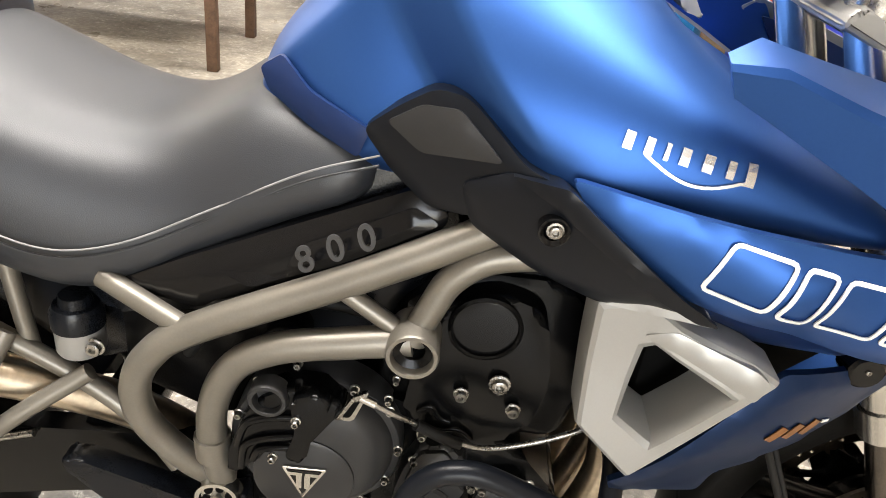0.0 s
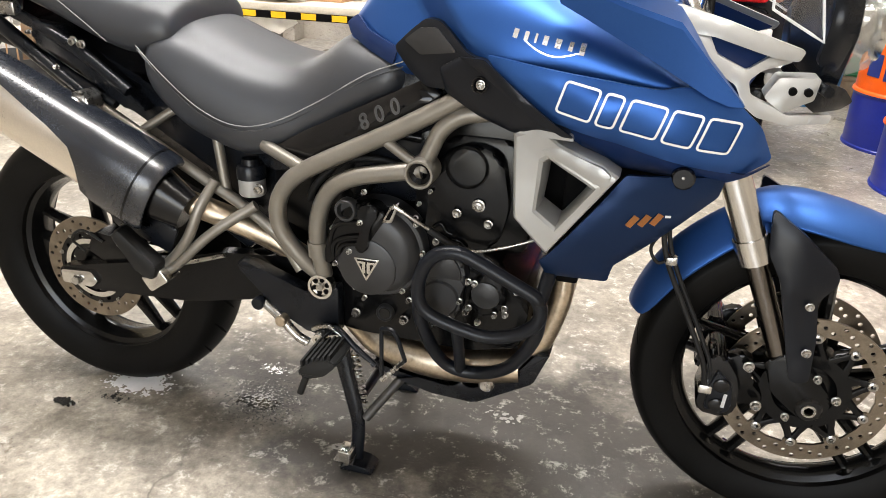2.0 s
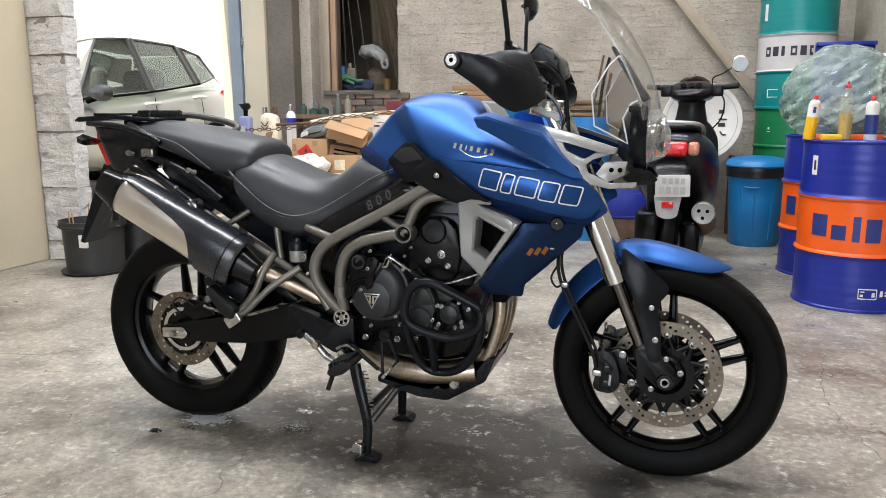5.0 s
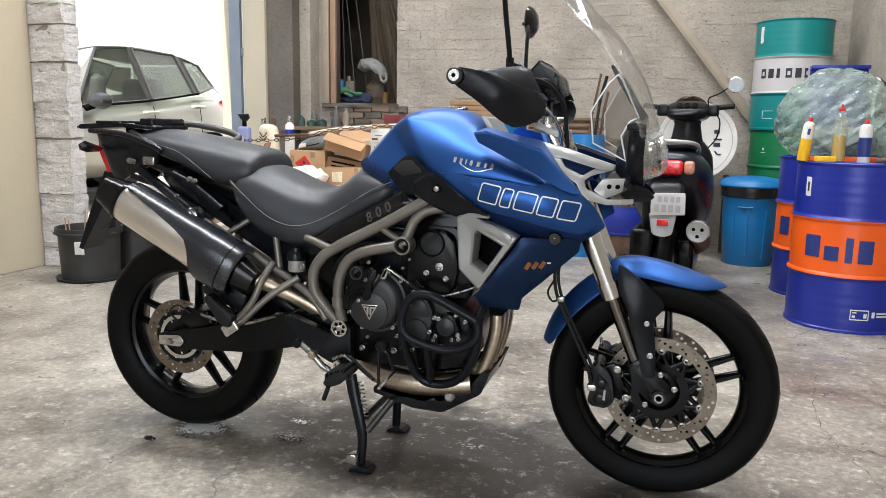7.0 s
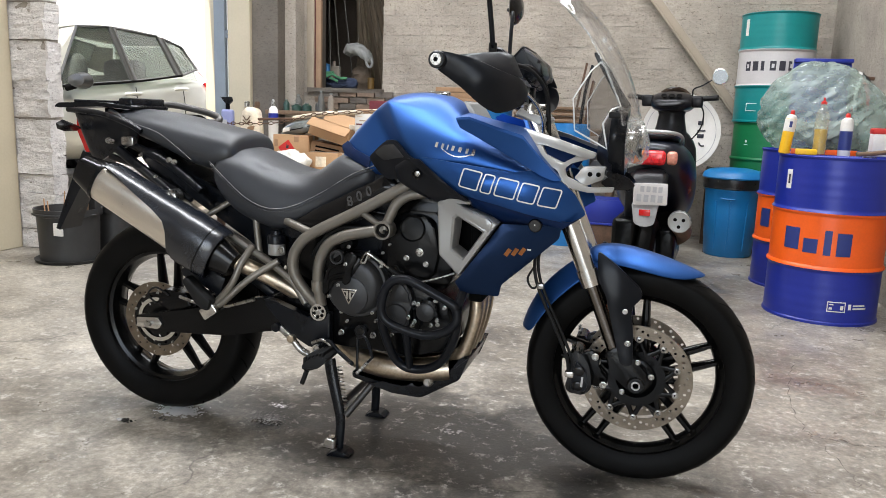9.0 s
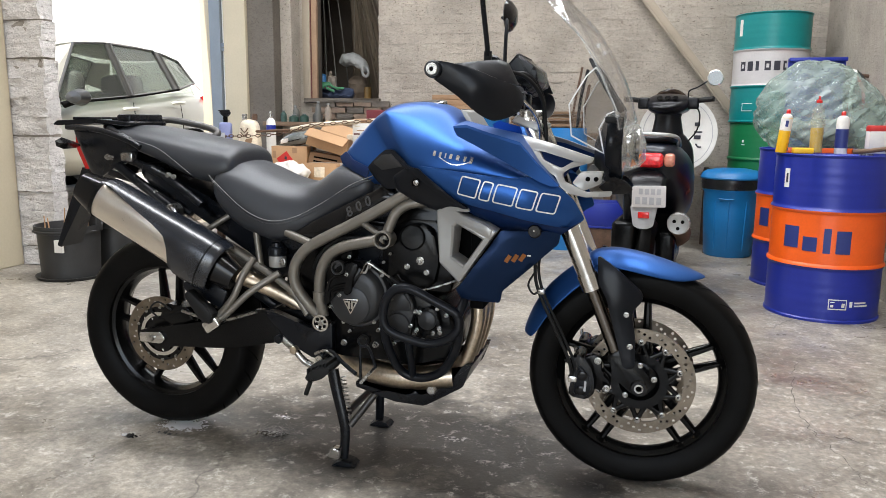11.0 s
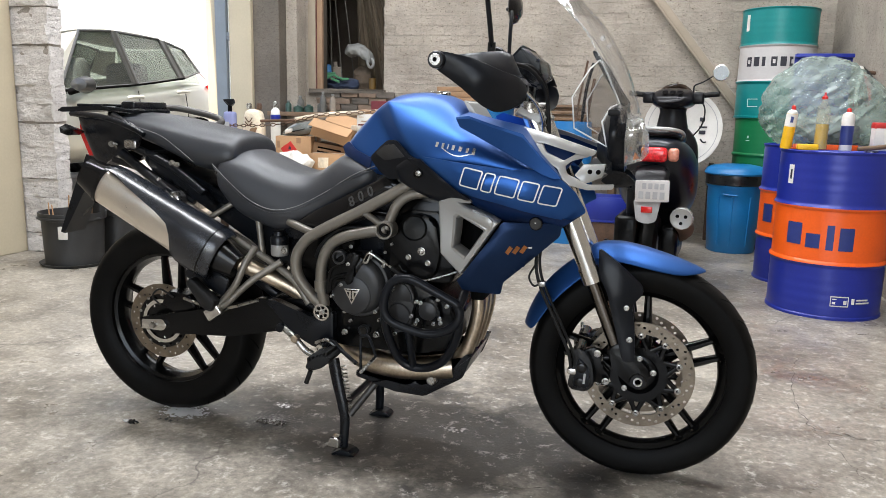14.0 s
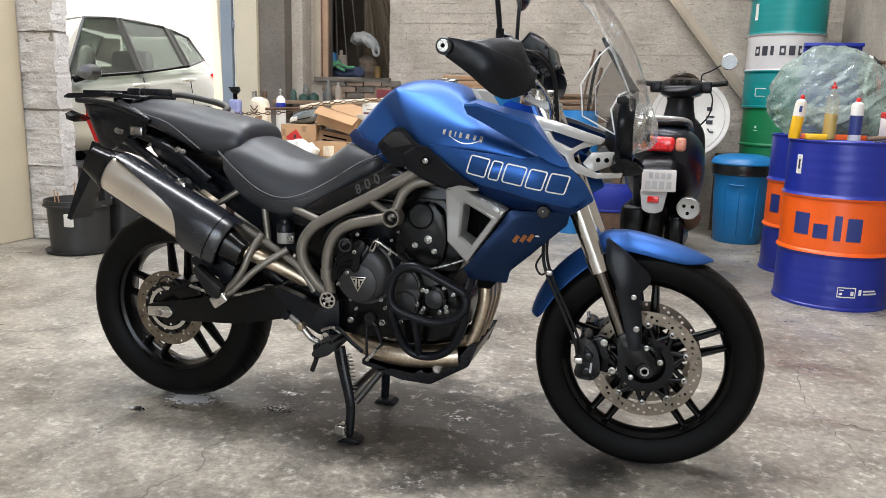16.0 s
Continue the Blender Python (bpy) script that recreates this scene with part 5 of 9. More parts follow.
cap.matrix_local = Matrix.Translation((0.893, -0.004, 1.0868)) @ Matrix.Rotation(radians(-3), 4, "Y") @ Matrix.Rotation(radians(7), 4, "X") @ Matrix.Translation((-0.908, 0, -1.088))
part("cap_lid", lathe(bmesh.new(), [(0.036, 1.0895), (0.034, 1.0925), (0.0, 1.0935)], 32, "Z", (0.908, 0, 0)), M_GLOSS, cap)
part("tank_trim", slab(rounded([(1.005, 1.068), (1.022, 1.062), (1.050, 1.02), (1.03, 1.025)], 0.004), -0.09, 0.09, 0.003), M_SILVER, B)

# side panels
sided("tank_side_trim", lambda: shell(rounded([(0.757, 0.905), (0.790, 0.935), (0.819, 0.957), (0.847, 0.956), (0.872, 0.938), (0.900, 0.915), (0.938, 0.906), (0.905, 0.880), (0.862, 0.852), (0.822, 0.848), (0.785, 0.870)], 0.010),
      [(0.757, 0.905, -0.172), (0.79, 0.935, -0.184), (0.819, 0.957, -0.196), (0.847, 0.956, -0.206), (0.9, 0.915, -0.240), (0.938, 0.906, -0.258), (0.905, 0.88, -0.236), (0.862, 0.852, -0.214), (0.822, 0.848, -0.195), (0.785, 0.87, -0.176), (0.84, 0.90, -0.207)], 0.02, 0.010, 1, 0.004), M_PANEL, "black moulded knee panel")
sided("tank_side_pad", lambda: shell(rounded([(0.779, 0.919), (0.810, 0.942), (0.842, 0.946), (0.882, 0.914), (0.842, 0.906), (0.812, 0.900)], 0.006),
      [(0.779, 0.919, -0.184), (0.81, 0.942, -0.196), (0.842, 0.946, -0.210), (0.882, 0.914, -0.236), (0.842, 0.906, -0.215), (0.812, 0.90, -0.200)], 0.006, 0.010, 1, 0.003), M_COVER)
sided("frame_cover", lambda: shell(rounded([(0.850, 0.886), (0.888, 0.909), (0.930, 0.911), (0.975, 0.880), (1.035, 0.838), (1.074, 0.812), (1.020, 0.815), (0.982, 0.800), (0.920, 0.820), (0.862, 0.847)], 0.008),
      [(0.85, 0.886, -0.222), (0.888, 0.909, -0.240), (0.932, 0.912, -0.262), (0.975, 0.88, -0.272), (1.037, 0.835, -0.276), (1.074, 0.812, -0.272), (1.009, 0.805, -0.256), (0.982, 0.80, -0.246), (0.92, 0.82, -0.236), (0.862, 0.847, -0.218), (0.92, 0.865, -0.250)], 0.02, 0.010, 1, 0.005), M_PANEL, "black moulded frame cover")
sided("cover_flange", lambda: shell(rounded([(0.888, 0.910), (0.934, 0.913), (0.985, 0.876), (1.040, 0.836), (1.078, 0.811), (1.060, 0.811), (1.020, 0.832), (0.965, 0.868), (0.925, 0.894)], 0.005),
      [(0.888, 0.91, -0.246), (0.934, 0.913, -0.268), (0.985, 0.876, -0.280), (1.04, 0.836, -0.284), (1.078, 0.811, -0.280), (1.06, 0.811, -0.278), (1.02, 0.832, -0.281), (0.965, 0.868, -0.274), (0.925, 0.894, -0.262)], 0.006, 0.010, 1, 0.003), M_PANEL)
part("screw_well", lathe(bmesh.new(), [(0.013, -0.250), (0.013, -0.2635), (0.0115, -0.2645), (0.0085, -0.262), (0.0085, -0.250)], 24, "Y", (0.928, 0, 0.874), True), M_GLOSS, B)
bolt(B, (0.929, -0.259, 0.874), 0.009, 0.006)
FAIR = [(0.935, 0.918, -0.262), (1.03, 0.908, -0.282), (1.12, 0.899, -0.286), (1.19, 0.891, -0.282), (1.231, 0.898, -0.268), (1.303, 0.875, -0.250), (1.340, 0.841, -0.228), (1.366, 0.785, -0.190),
        (1.329, 0.764, -0.210), (1.138, 0.810, -0.272), (1.041, 0.833, -0.274), (0.969, 0.877, -0.268), (1.12, 0.855, -0.300), (1.22, 0.845, -0.288), (1.30, 0.82, -0.252)]
sided("side_fairing", lambda: shell(rounded([(0.933, 0.919), (1.03, 0.909), (1.12, 0.900), (1.19, 0.893), (1.228, 0.899), (1.303, 0.875), (1.340, 0.841), (1.368, 0.785), (1.329, 0.762), (1.138, 0.808), (1.041, 0.831), (0.969, 0.875)], 0.010), FAIR, 0.008, 0.016), M_BLUE, "matt blue side fairing with white outlined lettering")
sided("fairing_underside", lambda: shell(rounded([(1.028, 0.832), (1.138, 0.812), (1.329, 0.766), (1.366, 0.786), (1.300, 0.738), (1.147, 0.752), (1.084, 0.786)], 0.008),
      [(1.028, 0.832, -0.256), (1.138, 0.812, -0.258), (1.329, 0.766, -0.222), (1.366, 0.786, -0.214), (1.30, 0.738, -0.19), (1.147, 0.752, -0.205), (1.084, 0.786, -0.225)], 0.006, 0.016), M_NAVY, "fairing underside, its shade put into a darker blue")
WING = [[(1.030, -0.236, 1.026), (1.028, -0.255, 1.023), (1.029, -0.258, 1.018), (1.038, -0.254, 0.998), (1.044, -0.225, 1.000)],
        [(1.056, -0.222, 1.037), (1.064, -0.266, 1.027), (1.067, -0.270, 1.020), (1.078, -0.257, 0.979), (1.080, -0.222, 0.985)],
        [(1.116, -0.205, 1.022), (1.126, -0.276, 1.008), (1.129, -0.280, 1.000), (1.152, -0.262, 0.942), (1.150, -0.220, 0.950)],
        [(1.203, -0.190, 1.003), (1.206, -0.276, 0.986), (1.208, -0.280, 0.977), (1.228, -0.266, 0.902), (1.225, -0.210, 0.910)],
        [(1.250, -0.215, 0.938), (1.252, -0.270, 0.934), (1.254, -0.273, 0.926), (1.258, -0.267, 0.886), (1.256, -0.215, 0.890)],
        [(1.304, -0.230, 0.880), (1.306, -0.262, 0.879), (1.305, -0.264, 0.877), (1.286, -0.264, 0.876), (1.288, -0.230, 0.877)]]
sided("fairing_wing", lambda: loft(WING), M_BLUE, "matt blue upper fairing wing with a crisp top edge")
sided("side_cover", lambda: shell(rounded([(0.510, 0.700), (0.59, 0.745), (0.70, 0.80), (0.815, 0.858), (0.848, 0.835), (0.83, 0.812), (0.74, 0.765), (0.60, 0.692)], 0.012),
      [(0.51, 0.70, -0.165), (0.59, 0.745, -0.172), (0.70, 0.80, -0.176), (0.815, 0.858, -0.182), (0.848, 0.835, -0.19), (0.74, 0.765, -0.19), (0.60, 0.692, -0.182)], 0.010, 0.014), M_GLOSS, "black side cover with raised numerals")
def trim_ring():
    """A faceted open frame round the air outlet."""
    outer = [(0.981, 0.802), (1.021, 0.816), (1.056, 0.795), (1.126, 0.771), (1.152, 0.757), (1.100, 0.682), (1.049, 0.607), (0.990, 0.660), (0.984, 0.738)]
    inner = [(1.036, 0.757), (1.042, 0.764), (1.060, 0.756), (1.095, 0.740), (1.111, 0.731), (1.088, 0.697), (1.063, 0.662), (1.029, 0.681), (1.033, 0.720)]
    deep = [-0.242, -0.247, -0.254, -0.264, -0.266, -0.260, -0.252, -0.243, -0.240]
    rings = []
    for grow, dy in ((0.0, 0.045), (0.0, 0.005), (0.03, 0.0), (0.12, -0.004), (0.80, -0.006), (0.92, -0.002), (1.0, 0.010), (1.02, 0.060)):
        ring = [(xo + (xi - xo) * grow, y + dy, zo + (zi - zo) * grow) for (xo, zo), (xi, zi), y in zip(outer, inner, deep)]
        fine = []
        for i, p in enumerate(ring):
            a, b, p = Vector(ring[i - 1]), Vector(ring[(i + 1) % len(ring)]), Vector(p)
            fine += [p.lerp(a, 0.12), p * 0.86 + (p.lerp(a, 0.12) + p.lerp(b, 0.12)) * 0.07, p.lerp(b, 0.12)]
        rings.append(fine)
    return loft(rings, caps=False)


sided("radiator_trim", trim_ring, M_SILVER, "matt silver radiator trim round an open air outlet", 25)
sided("trim_fin", lambda: shell(rounded([(1.026, 0.779), (1.052, 0.790), (1.126, 0.769), (1.140, 0.758), (1.132, 0.734), (1.080, 0.752)], 0.005),
      [(1.026, 0.779, -0.256), (1.052, 0.79, -0.262), (1.126, 0.769, -0.278), (1.14, 0.758, -0.280), (1.132, 0.734, -0.276), (1.08, 0.752, -0.266)], 0.012, 0.010, 1, 0.004), M_SILVER, "matt silver fin across the air outlet")
sided("trim_lip", lambda: shell(rounded([(0.986, 0.803), (1.021, 0.818), (1.074, 0.812), (1.078, 0.803), (1.024, 0.802)], 0.004),
      [(0.986, 0.803, -0.250), (1.021, 0.818, -0.254), (1.074, 0.812, -0.266), (1.078, 0.803, -0.268), (1.024, 0.802, -0.256)], 0.012, 0.010, 1, 0.003), M_SILVER)
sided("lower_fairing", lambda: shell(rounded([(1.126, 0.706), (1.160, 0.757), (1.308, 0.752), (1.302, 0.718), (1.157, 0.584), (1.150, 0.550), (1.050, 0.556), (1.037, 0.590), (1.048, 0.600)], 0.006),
      [(1.118, 0.738, -0.262), (1.145, 0.752, -0.262), (1.308, 0.752, -0.200), (1.302, 0.718, -0.195), (1.157, 0.584, -0.212), (1.15, 0.55, -0.205), (1.05, 0.556, -0.225), (1.037, 0.588, -0.248), (1.08, 0.64, -0.262), (1.112, 0.70, -0.264), (1.18, 0.68, -0.246)], 0.008, 0.014), M_BLUE_SHADE, "matt blue lower radiator panel")
sided("cover_facet", lambda: shell(rounded([(0.625, 0.742), (0.690, 0.752), (0.706, 0.784), (0.812, 0.842), (0.838, 0.830), (0.738, 0.770), (0.66, 0.732)], 0.008),
      [(0.625, 0.742, -0.184), (0.69, 0.752, -0.190), (0.706, 0.784, -0.187), (0.812, 0.842, -0.192), (0.838, 0.83, -0.198), (0.738, 0.77, -0.199), (0.66, 0.732, -0.193)], 0.006, 0.012), M_GLOSS)
# Radiator and duct coloured near-black, so the air outlet looks shaded inside.
part("radiator", boxed((1.06, -0.17, 0.52), (1.10, 0.17, 0.78), 0.006), M_GROOVE, B, "black radiator")
part("radiator_duct", slab([(1.02, 0.80), (1.30, 0.76), (1.26, 0.70), (1.12, 0.56), (1.02, 0.60)], -0.13, 0.13, 0.004), M_GROOVE, B)
part("indicator_socket", disc(0.018, -0.235, -0.205, (1.243, 0, 0.755), 20), M_GLOSS, B)
bolt(B, (1.243, -0.234, 0.757), 0.004, 0.003)

# raised chrome badge on the tank: a word-like row of plain blocks over a swoosh
probe = bpy.context.evaluated_depsgraph_get()
tank_eval = tank.evaluated_get(probe)


def tank_y(x, z):
    """The tank's own right side at (x, z)."""
    hit, place, normal, face = tank_eval.ray_cast(Vector((x, -0.6, z)), Vector((0, 1, 0)))
    return place.y if hit else -0.25




def on_side(x, z, lift, y_at):
    return (x, y_at(x, z) - lift, z)


def decal(points, width, y_at, lift, material, name, parent=None, closed=False, depth=0.0015):
    """A flat raised line that lies on a bowed panel."""
    bm = bmesh.new()
    points = dense(list(points), 0.005) if closed else [p for a, b in zip(points, points[1:]) for p in dense([a, b], 0.005)[:max(1, int(math.dist(a, b) / 0.005))]] + [points[-1]]
    pts = [Vector(p) for p in points]
    n = len(pts)
    L, R = [], []
    for i, p in enumerate(pts):
        a = pts[i - 1] if (closed or i) else p
        b = pts[(i + 1) % n] if (closed or i < n - 1) else p
        da, db = (p - a), (b - p)
        da = da.normalized() if da.length > 1e-9 else db.normalized()
        db = db.normalized() if db.length > 1e-9 else da
        na, nb = Vector((-da.y, da.x)), Vector((-db.y, db.x))
        m = (na + nb)
        m = m.normalized() if m.length > 1e-6 else na
        k = width / 2 / max(0.45, m.dot(na))
        L.append(p + m * k)
        R.append(p - m * k)
    lt = [bm.verts.new(on_side(v.x, v.y, lift, y_at)) for v in L]
    rt = [bm.verts.new(on_side(v.x, v.y, lift, y_at)) for v in R]
    lb = [bm.verts.new(on_side(v.x, v.y, lift - depth, y_at)) for v in L]
    rb = [bm.verts.new(on_side(v.x, v.y, lift - depth, y_at)) for v in R]
    last = n if closed else n - 1
    for i in range(last):
        j = (i + 1) % n
        for q in ((lt[i], lt[j], rt[j], rt[i]), (lb[j], lb[i], rb[i], rb[j]), (lt[j], lt[i], lb[i], lb[j]), (rt[i], rt[j], rb[j], rb[i])):
            bm.faces.new(q)
    return part(name, bm, material, parent or B, smooth=False)


# word mark on the tank: plain raised blocks with a swoosh under them
for x, w, h in ((0.974, 0.0075, 0.013), (0.9905, 0.0065, 0.0125), (1.005, 0.0036, 0.0125), (1.0195, 0.0075, 0.0125), (1.0385, 0.0085, 0.0125), (1.0575, 0.0065, 0.0125), (1.0745, 0.0080, 0.0165)):
    z0 = 0.9510 - (x - 0.974) * 0.155
    decal([(x - 0.0012, z0 - h / 2), (x + 0.0012, z0 + h / 2)], w, tank_y, 0.0035, M_BADGE, "badge_block")
sw = []
for i in range(17):
    t = i / 16
    sw.append((0.988 + 0.083 * t, 0.9425 - 0.0135 * t - 0.0125 * math.sin(math.pi * min(1, t * 1.04))))
decal(sw, 0.0024, tank_y, 0.0035, M_BADGE, "badge_swoosh")
# outlined plain slanted blocks on the fairing
fair_y = spline_surface(FAIR)


def top_line(x):
    return 0.900 - (x - 1.048) * 0.186


for xa, xb in ((1.062, 1.112), (1.121, 1.146), (1.156, 1.206), (1.215, 1.256), (1.265, 1.310)):
    lean, drop = -0.014, 0.046
    quad = [(xa, top_line(xa)), (xb, top_line(xb)), (xb + lean, top_line(xb) - drop), (xa + lean, top_line(xa) - drop)]
    decal(rounded(quad, 0.006), 0.0034, fair_y, 0.0024, M_WHITE, "decal_outline", closed=True)
low_y = spline_surface([(1.118, 0.738, -0.262), (1.145, 0.752, -0.262), (1.308, 0.752, -0.200), (1.302, 0.718, -0.195), (1.157, 0.584, -0.212), (1.15, 0.55, -0.205), (1.05, 0.556, -0.225), (1.037, 0.588, -0.248), (1.08, 0.64, -0.262), (1.112, 0.70, -0.264), (1.18, 0.68, -0.246)])
for x in (1.178, 1.196, 1.214):
    decal([(x - 0.006, 0.673 + (x - 1.178) * 0.08), (x + 0.006, 0.691 + (x - 1.178) * 0.08)], 0.0105, low_y, 0.002, M_COPPER, "decal_block")
decal([(1.226, 0.690), (1.235, 0.689)], 0.004, low_y, 0.002, M_WHITE, "decal_block")
# numerals on the side cover
for digit, at in (("8", (0.716, 0.7805)), ("0", (0.744, 0.7965)), ("0", (0.772, 0.8115))):
    num = letters(digit, 0.042, 0.0012, 0.0006)
    bmesh.ops.transform(num, matrix=Matrix(((0.85, 0.16, 0, 0), (0, 0.9, 0, 0), (0, 0, 1, 0), (0, 0, 0, 1))), verts=num.verts[:])
    num_m = Matrix.Translation((at[0], -0.2015, at[1])) @ Matrix.Rotation(radians(-27), 4, "Y") @ Matrix.Rotation(radians(90), 4, "X")
    bmesh.ops.transform(num, matrix=num_m, verts=num.verts[:])
    part("numeral", num, M_GREYDECAL, B, "grey raised numeral " + digit)
# ---- front end ----
for s in (1, -1):
    def Y(pts):
        return [(x, s * y, z) for x, y, z in pts]
    part("fork_outer", bar(Y([(1.195, -0.098, 1.045), (1.383, -0.098, 0.60)]), 0.0265, seg=24), M_CHROME, B, "silver upper fork tube")
    part("fork_collar", bar(Y([(1.372, -0.098, 0.625), (1.390, -0.098, 0.583)]), 0.0295, seg=24), M_CHROME, B)
    part("fork_inner", bar(Y([(1.383, -0.098, 0.60), (1.468, -0.098, 0.395)]), 0.0195, seg=20), M_FORKTUBE, B, "dark steel lower fork tube")
    part("fork_shoe", slab(rounded([(1.435, 0.40), (1.47, 0.425), (1.51, 0.40), (1.56, 0.345), (1.555, 0.30), (1.52, 0.292), (1.46, 0.34)], 0.012), *((-0.118, -0.082) if s == 1 else (0.082, 0.118)), 0.006), M_ENGINE, B)
    part("fork_guard", mirror_bm(shell(rounded([(1.400, 0.680), (1.456, 0.645), (1.520, 0.586), (1.527, 0.563), (1.498, 0.530), (1.510, 0.46), (1.514, 0.375), (1.482, 0.372), (1.43, 0.563), (1.404, 0.608)], 0.012),
         [(1.40, 0.68, -0.105), (1.456, 0.645, -0.118), (1.52, 0.586, -0.105), (1.498, 0.53, -0.118), (1.514, 0.375, -0.128), (1.482, 0.372, -0.128), (1.43, 0.563, -0.13), (1.404, 0.608, -0.122), (1.47, 0.56, -0.128)], 0.012, 0.012, 1, 0.003), s), M_PANEL, B, "black plastic fork guard")
    cal = part("caliper", mirror_bm(slab(rounded([(1.336, 0.290), (1.345, 0.276), (1.388, 0.272), (1.408, 0.292), (1.406, 0.330), (1.398, 0.362), (1.372, 0.398), (1.350, 0.398), (1.338, 0.365), (1.344, 0.330)], 0.007), -0.122, -0.03, 0.007, 3), s), M_GLOSS, B, "black brake caliper")
    part("caliper_lug", mirror_bm(slab(rounded([(1.392, 0.300), (1.446, 0.292), (1.452, 0.318), (1.424, 0.345), (1.426, 0.392), (1.402, 0.400), (1.372, 0.388)], 0.008), -0.104, -0.078, 0.005), s), M_ENGINE, cal)
    part("caliper_face", mirror_bm(slab(rounded([(1.352, 0.286), (1.390, 0.284), (1.398, 0.300), (1.392, 0.345), (1.364, 0.372), (1.354, 0.335)], 0.006), -0.128, -0.118, 0.003), s), M_PANEL, cal)
    for x, z in ((1.372, 0.300), (1.374, 0.343)):
        part("piston_cap", mirror_bm(lathe(bmesh.new(), [(0.014, -0.126), (0.014, -0.131), (0.011, -0.133), (0.0, -0.132)], 20, "Y", (x, 0, z)), s), M_GLOSS, cal)
    part("bleed_nipple", mirror_bm(bar([(1.352, -0.09, 0.395), (1.350, -0.095, 0.415)], 0.005), s), M_BOLT, cal)
for x, z, r in ((1.484, 0.525, 0.009), (1.497, 0.437, 0.010)):
    bolt(B, (x, -0.128, z), r, 0.008)
for x, z, r in ((1.414, 0.386, 0.012), (1.440, 0.308, 0.012), (1.492, 0.296, 0.009), (1.528, 0.384, 0.009), (1.566, 0.347, 0.010)):
    bolt(B, (x, -0.118, z), r, 0.010)
part("caliper_mark", slab([(1.379, 0.300), (1.385, 0.299), (1.387, 0.328), (1.381, 0.329)], -0.1338, -0.1325, 0), M_PAPERMARK, B)
part("front_axle", lathe(bmesh.new(), [(0.024, -0.10), (0.024, -0.118), (0.020, -0.122), (0.012, -0.122), (0.011, -0.112), (0.0, -0.112)], 24, "Y", (FX, 0, FZ)), M_GLOSS, B)
part("axle_nut", lathe(bmesh.new(), [(0.0125, -0.118), (0.0125, -0.125), (0.0085, -0.125), (0.008, -0.114), (0, -0.114)], 16, "Y", (FX, 0, FZ)), M_BOLT, B)
part("brake_hose", bar([(1.245, -0.10, 0.70), (1.232, -0.115, 0.645), (1.244, -0.125, 0.575), (1.300, -0.13, 0.46), (1.335, -0.13, 0.385), (1.345, -0.125, 0.335)], 0.0048), M_RUBBER, B, "black brake hose")
part("brake_hose", bar([(1.25, -0.09, 0.70), (1.24, -0.105, 0.64), (1.256, -0.115, 0.57), (1.315, -0.118, 0.45), (1.348, -0.12, 0.38), (1.355, -0.118, 0.335)], 0.0042), M_RUBBER, B, "black brake hose")
part("sensor_wire", bar([(1.235, -0.12, 0.63), (1.215, -0.12, 0.59), (1.23, -0.125, 0.565), (1.25, -0.12, 0.575)], 0.003), M_RUBBER, B)
part("hose_clip", boxed((1.242, -0.132, 0.565), (1.262, -0.112, 0.58), 0.003), M_BOLT, B)
part("banjo", boxed((1.335, -0.135, 0.322), (1.36, -0.112, 0.34), 0.004), M_CHROME, B)

# mudguard: a bowed blue blade over the wheel, in two lengths
def mudguard(path, widths, drop=0.03):
    bm = bmesh.new()
    rows = []
    for (x, z), (w, dz) in zip(path, widths):
        ring = []
        for i in range(9):
            u = -1 + i / 4
            nx, nz = x - FX, z - FZ
            ln = math.hypot(nx, nz)
            fall = dz * abs(u) ** 2.2
            ring.append((x - nx / ln * fall, u * w, z - nz / ln * fall))
        rows.append(ring)
    top = [[bm.verts.new(p) for p in r] for r in rows]
    low = []
    for r in rows:
        low.append([bm.verts.new((x - (x - FX) / math.hypot(x - FX, z - FZ) * 0.004, y * 0.96, z - (z - FZ) / math.hypot(x - FX, z - FZ) * 0.004)) for x, y, z in r])
    for g, flip in ((top, 1), (low, -1)):
        for a, b in zip(g, g[1:]):
            for k in range(8):
                q = (a[k], a[k + 1], b[k + 1], b[k])
                bm.faces.new(q[::flip])
    for i in range(len(rows) - 1):
        for k in (0, 8):
            bm.faces.new((top[i][k], top[i + 1][k], low[i + 1][k], low[i][k]))
    for i in (0, -1):
        for k in range(8):
            bm.faces.new((top[i][k], top[i][k + 1], low[i][k + 1], low[i][k]))
    return bm


soft(part("front_mudguard", mudguard([(1.368, 0.668), (1.40, 0.688), (1.46, 0.690), (1.53, 0.677), (1.62, 0.650), (1.665, 0.632), (1.69, 0.620)],
     [(0.055, 0.030), (0.078, 0.045), (0.086, 0.050), (0.086, 0.048), (0.072, 0.040), (0.045, 0.02), (0.008, 0.002)]), M_BLUE, B, "matt blue front mudguard"), 1)
soft(part("front_mudguard_rear", mudguard([(1.188, 0.425), (1.20, 0.47), (1.225, 0.525), (1.262, 0.575), (1.31, 0.62), (1.36, 0.655), (1.40, 0.672)],
     [(0.055, 0.03), (0.066, 0.045), (0.070, 0.05), (0.070, 0.055), (0.068, 0.055), (0.068, 0.05), (0.068, 0.05)]), M_BLUE, B, "matt blue rear part of the mudguard"), 1)

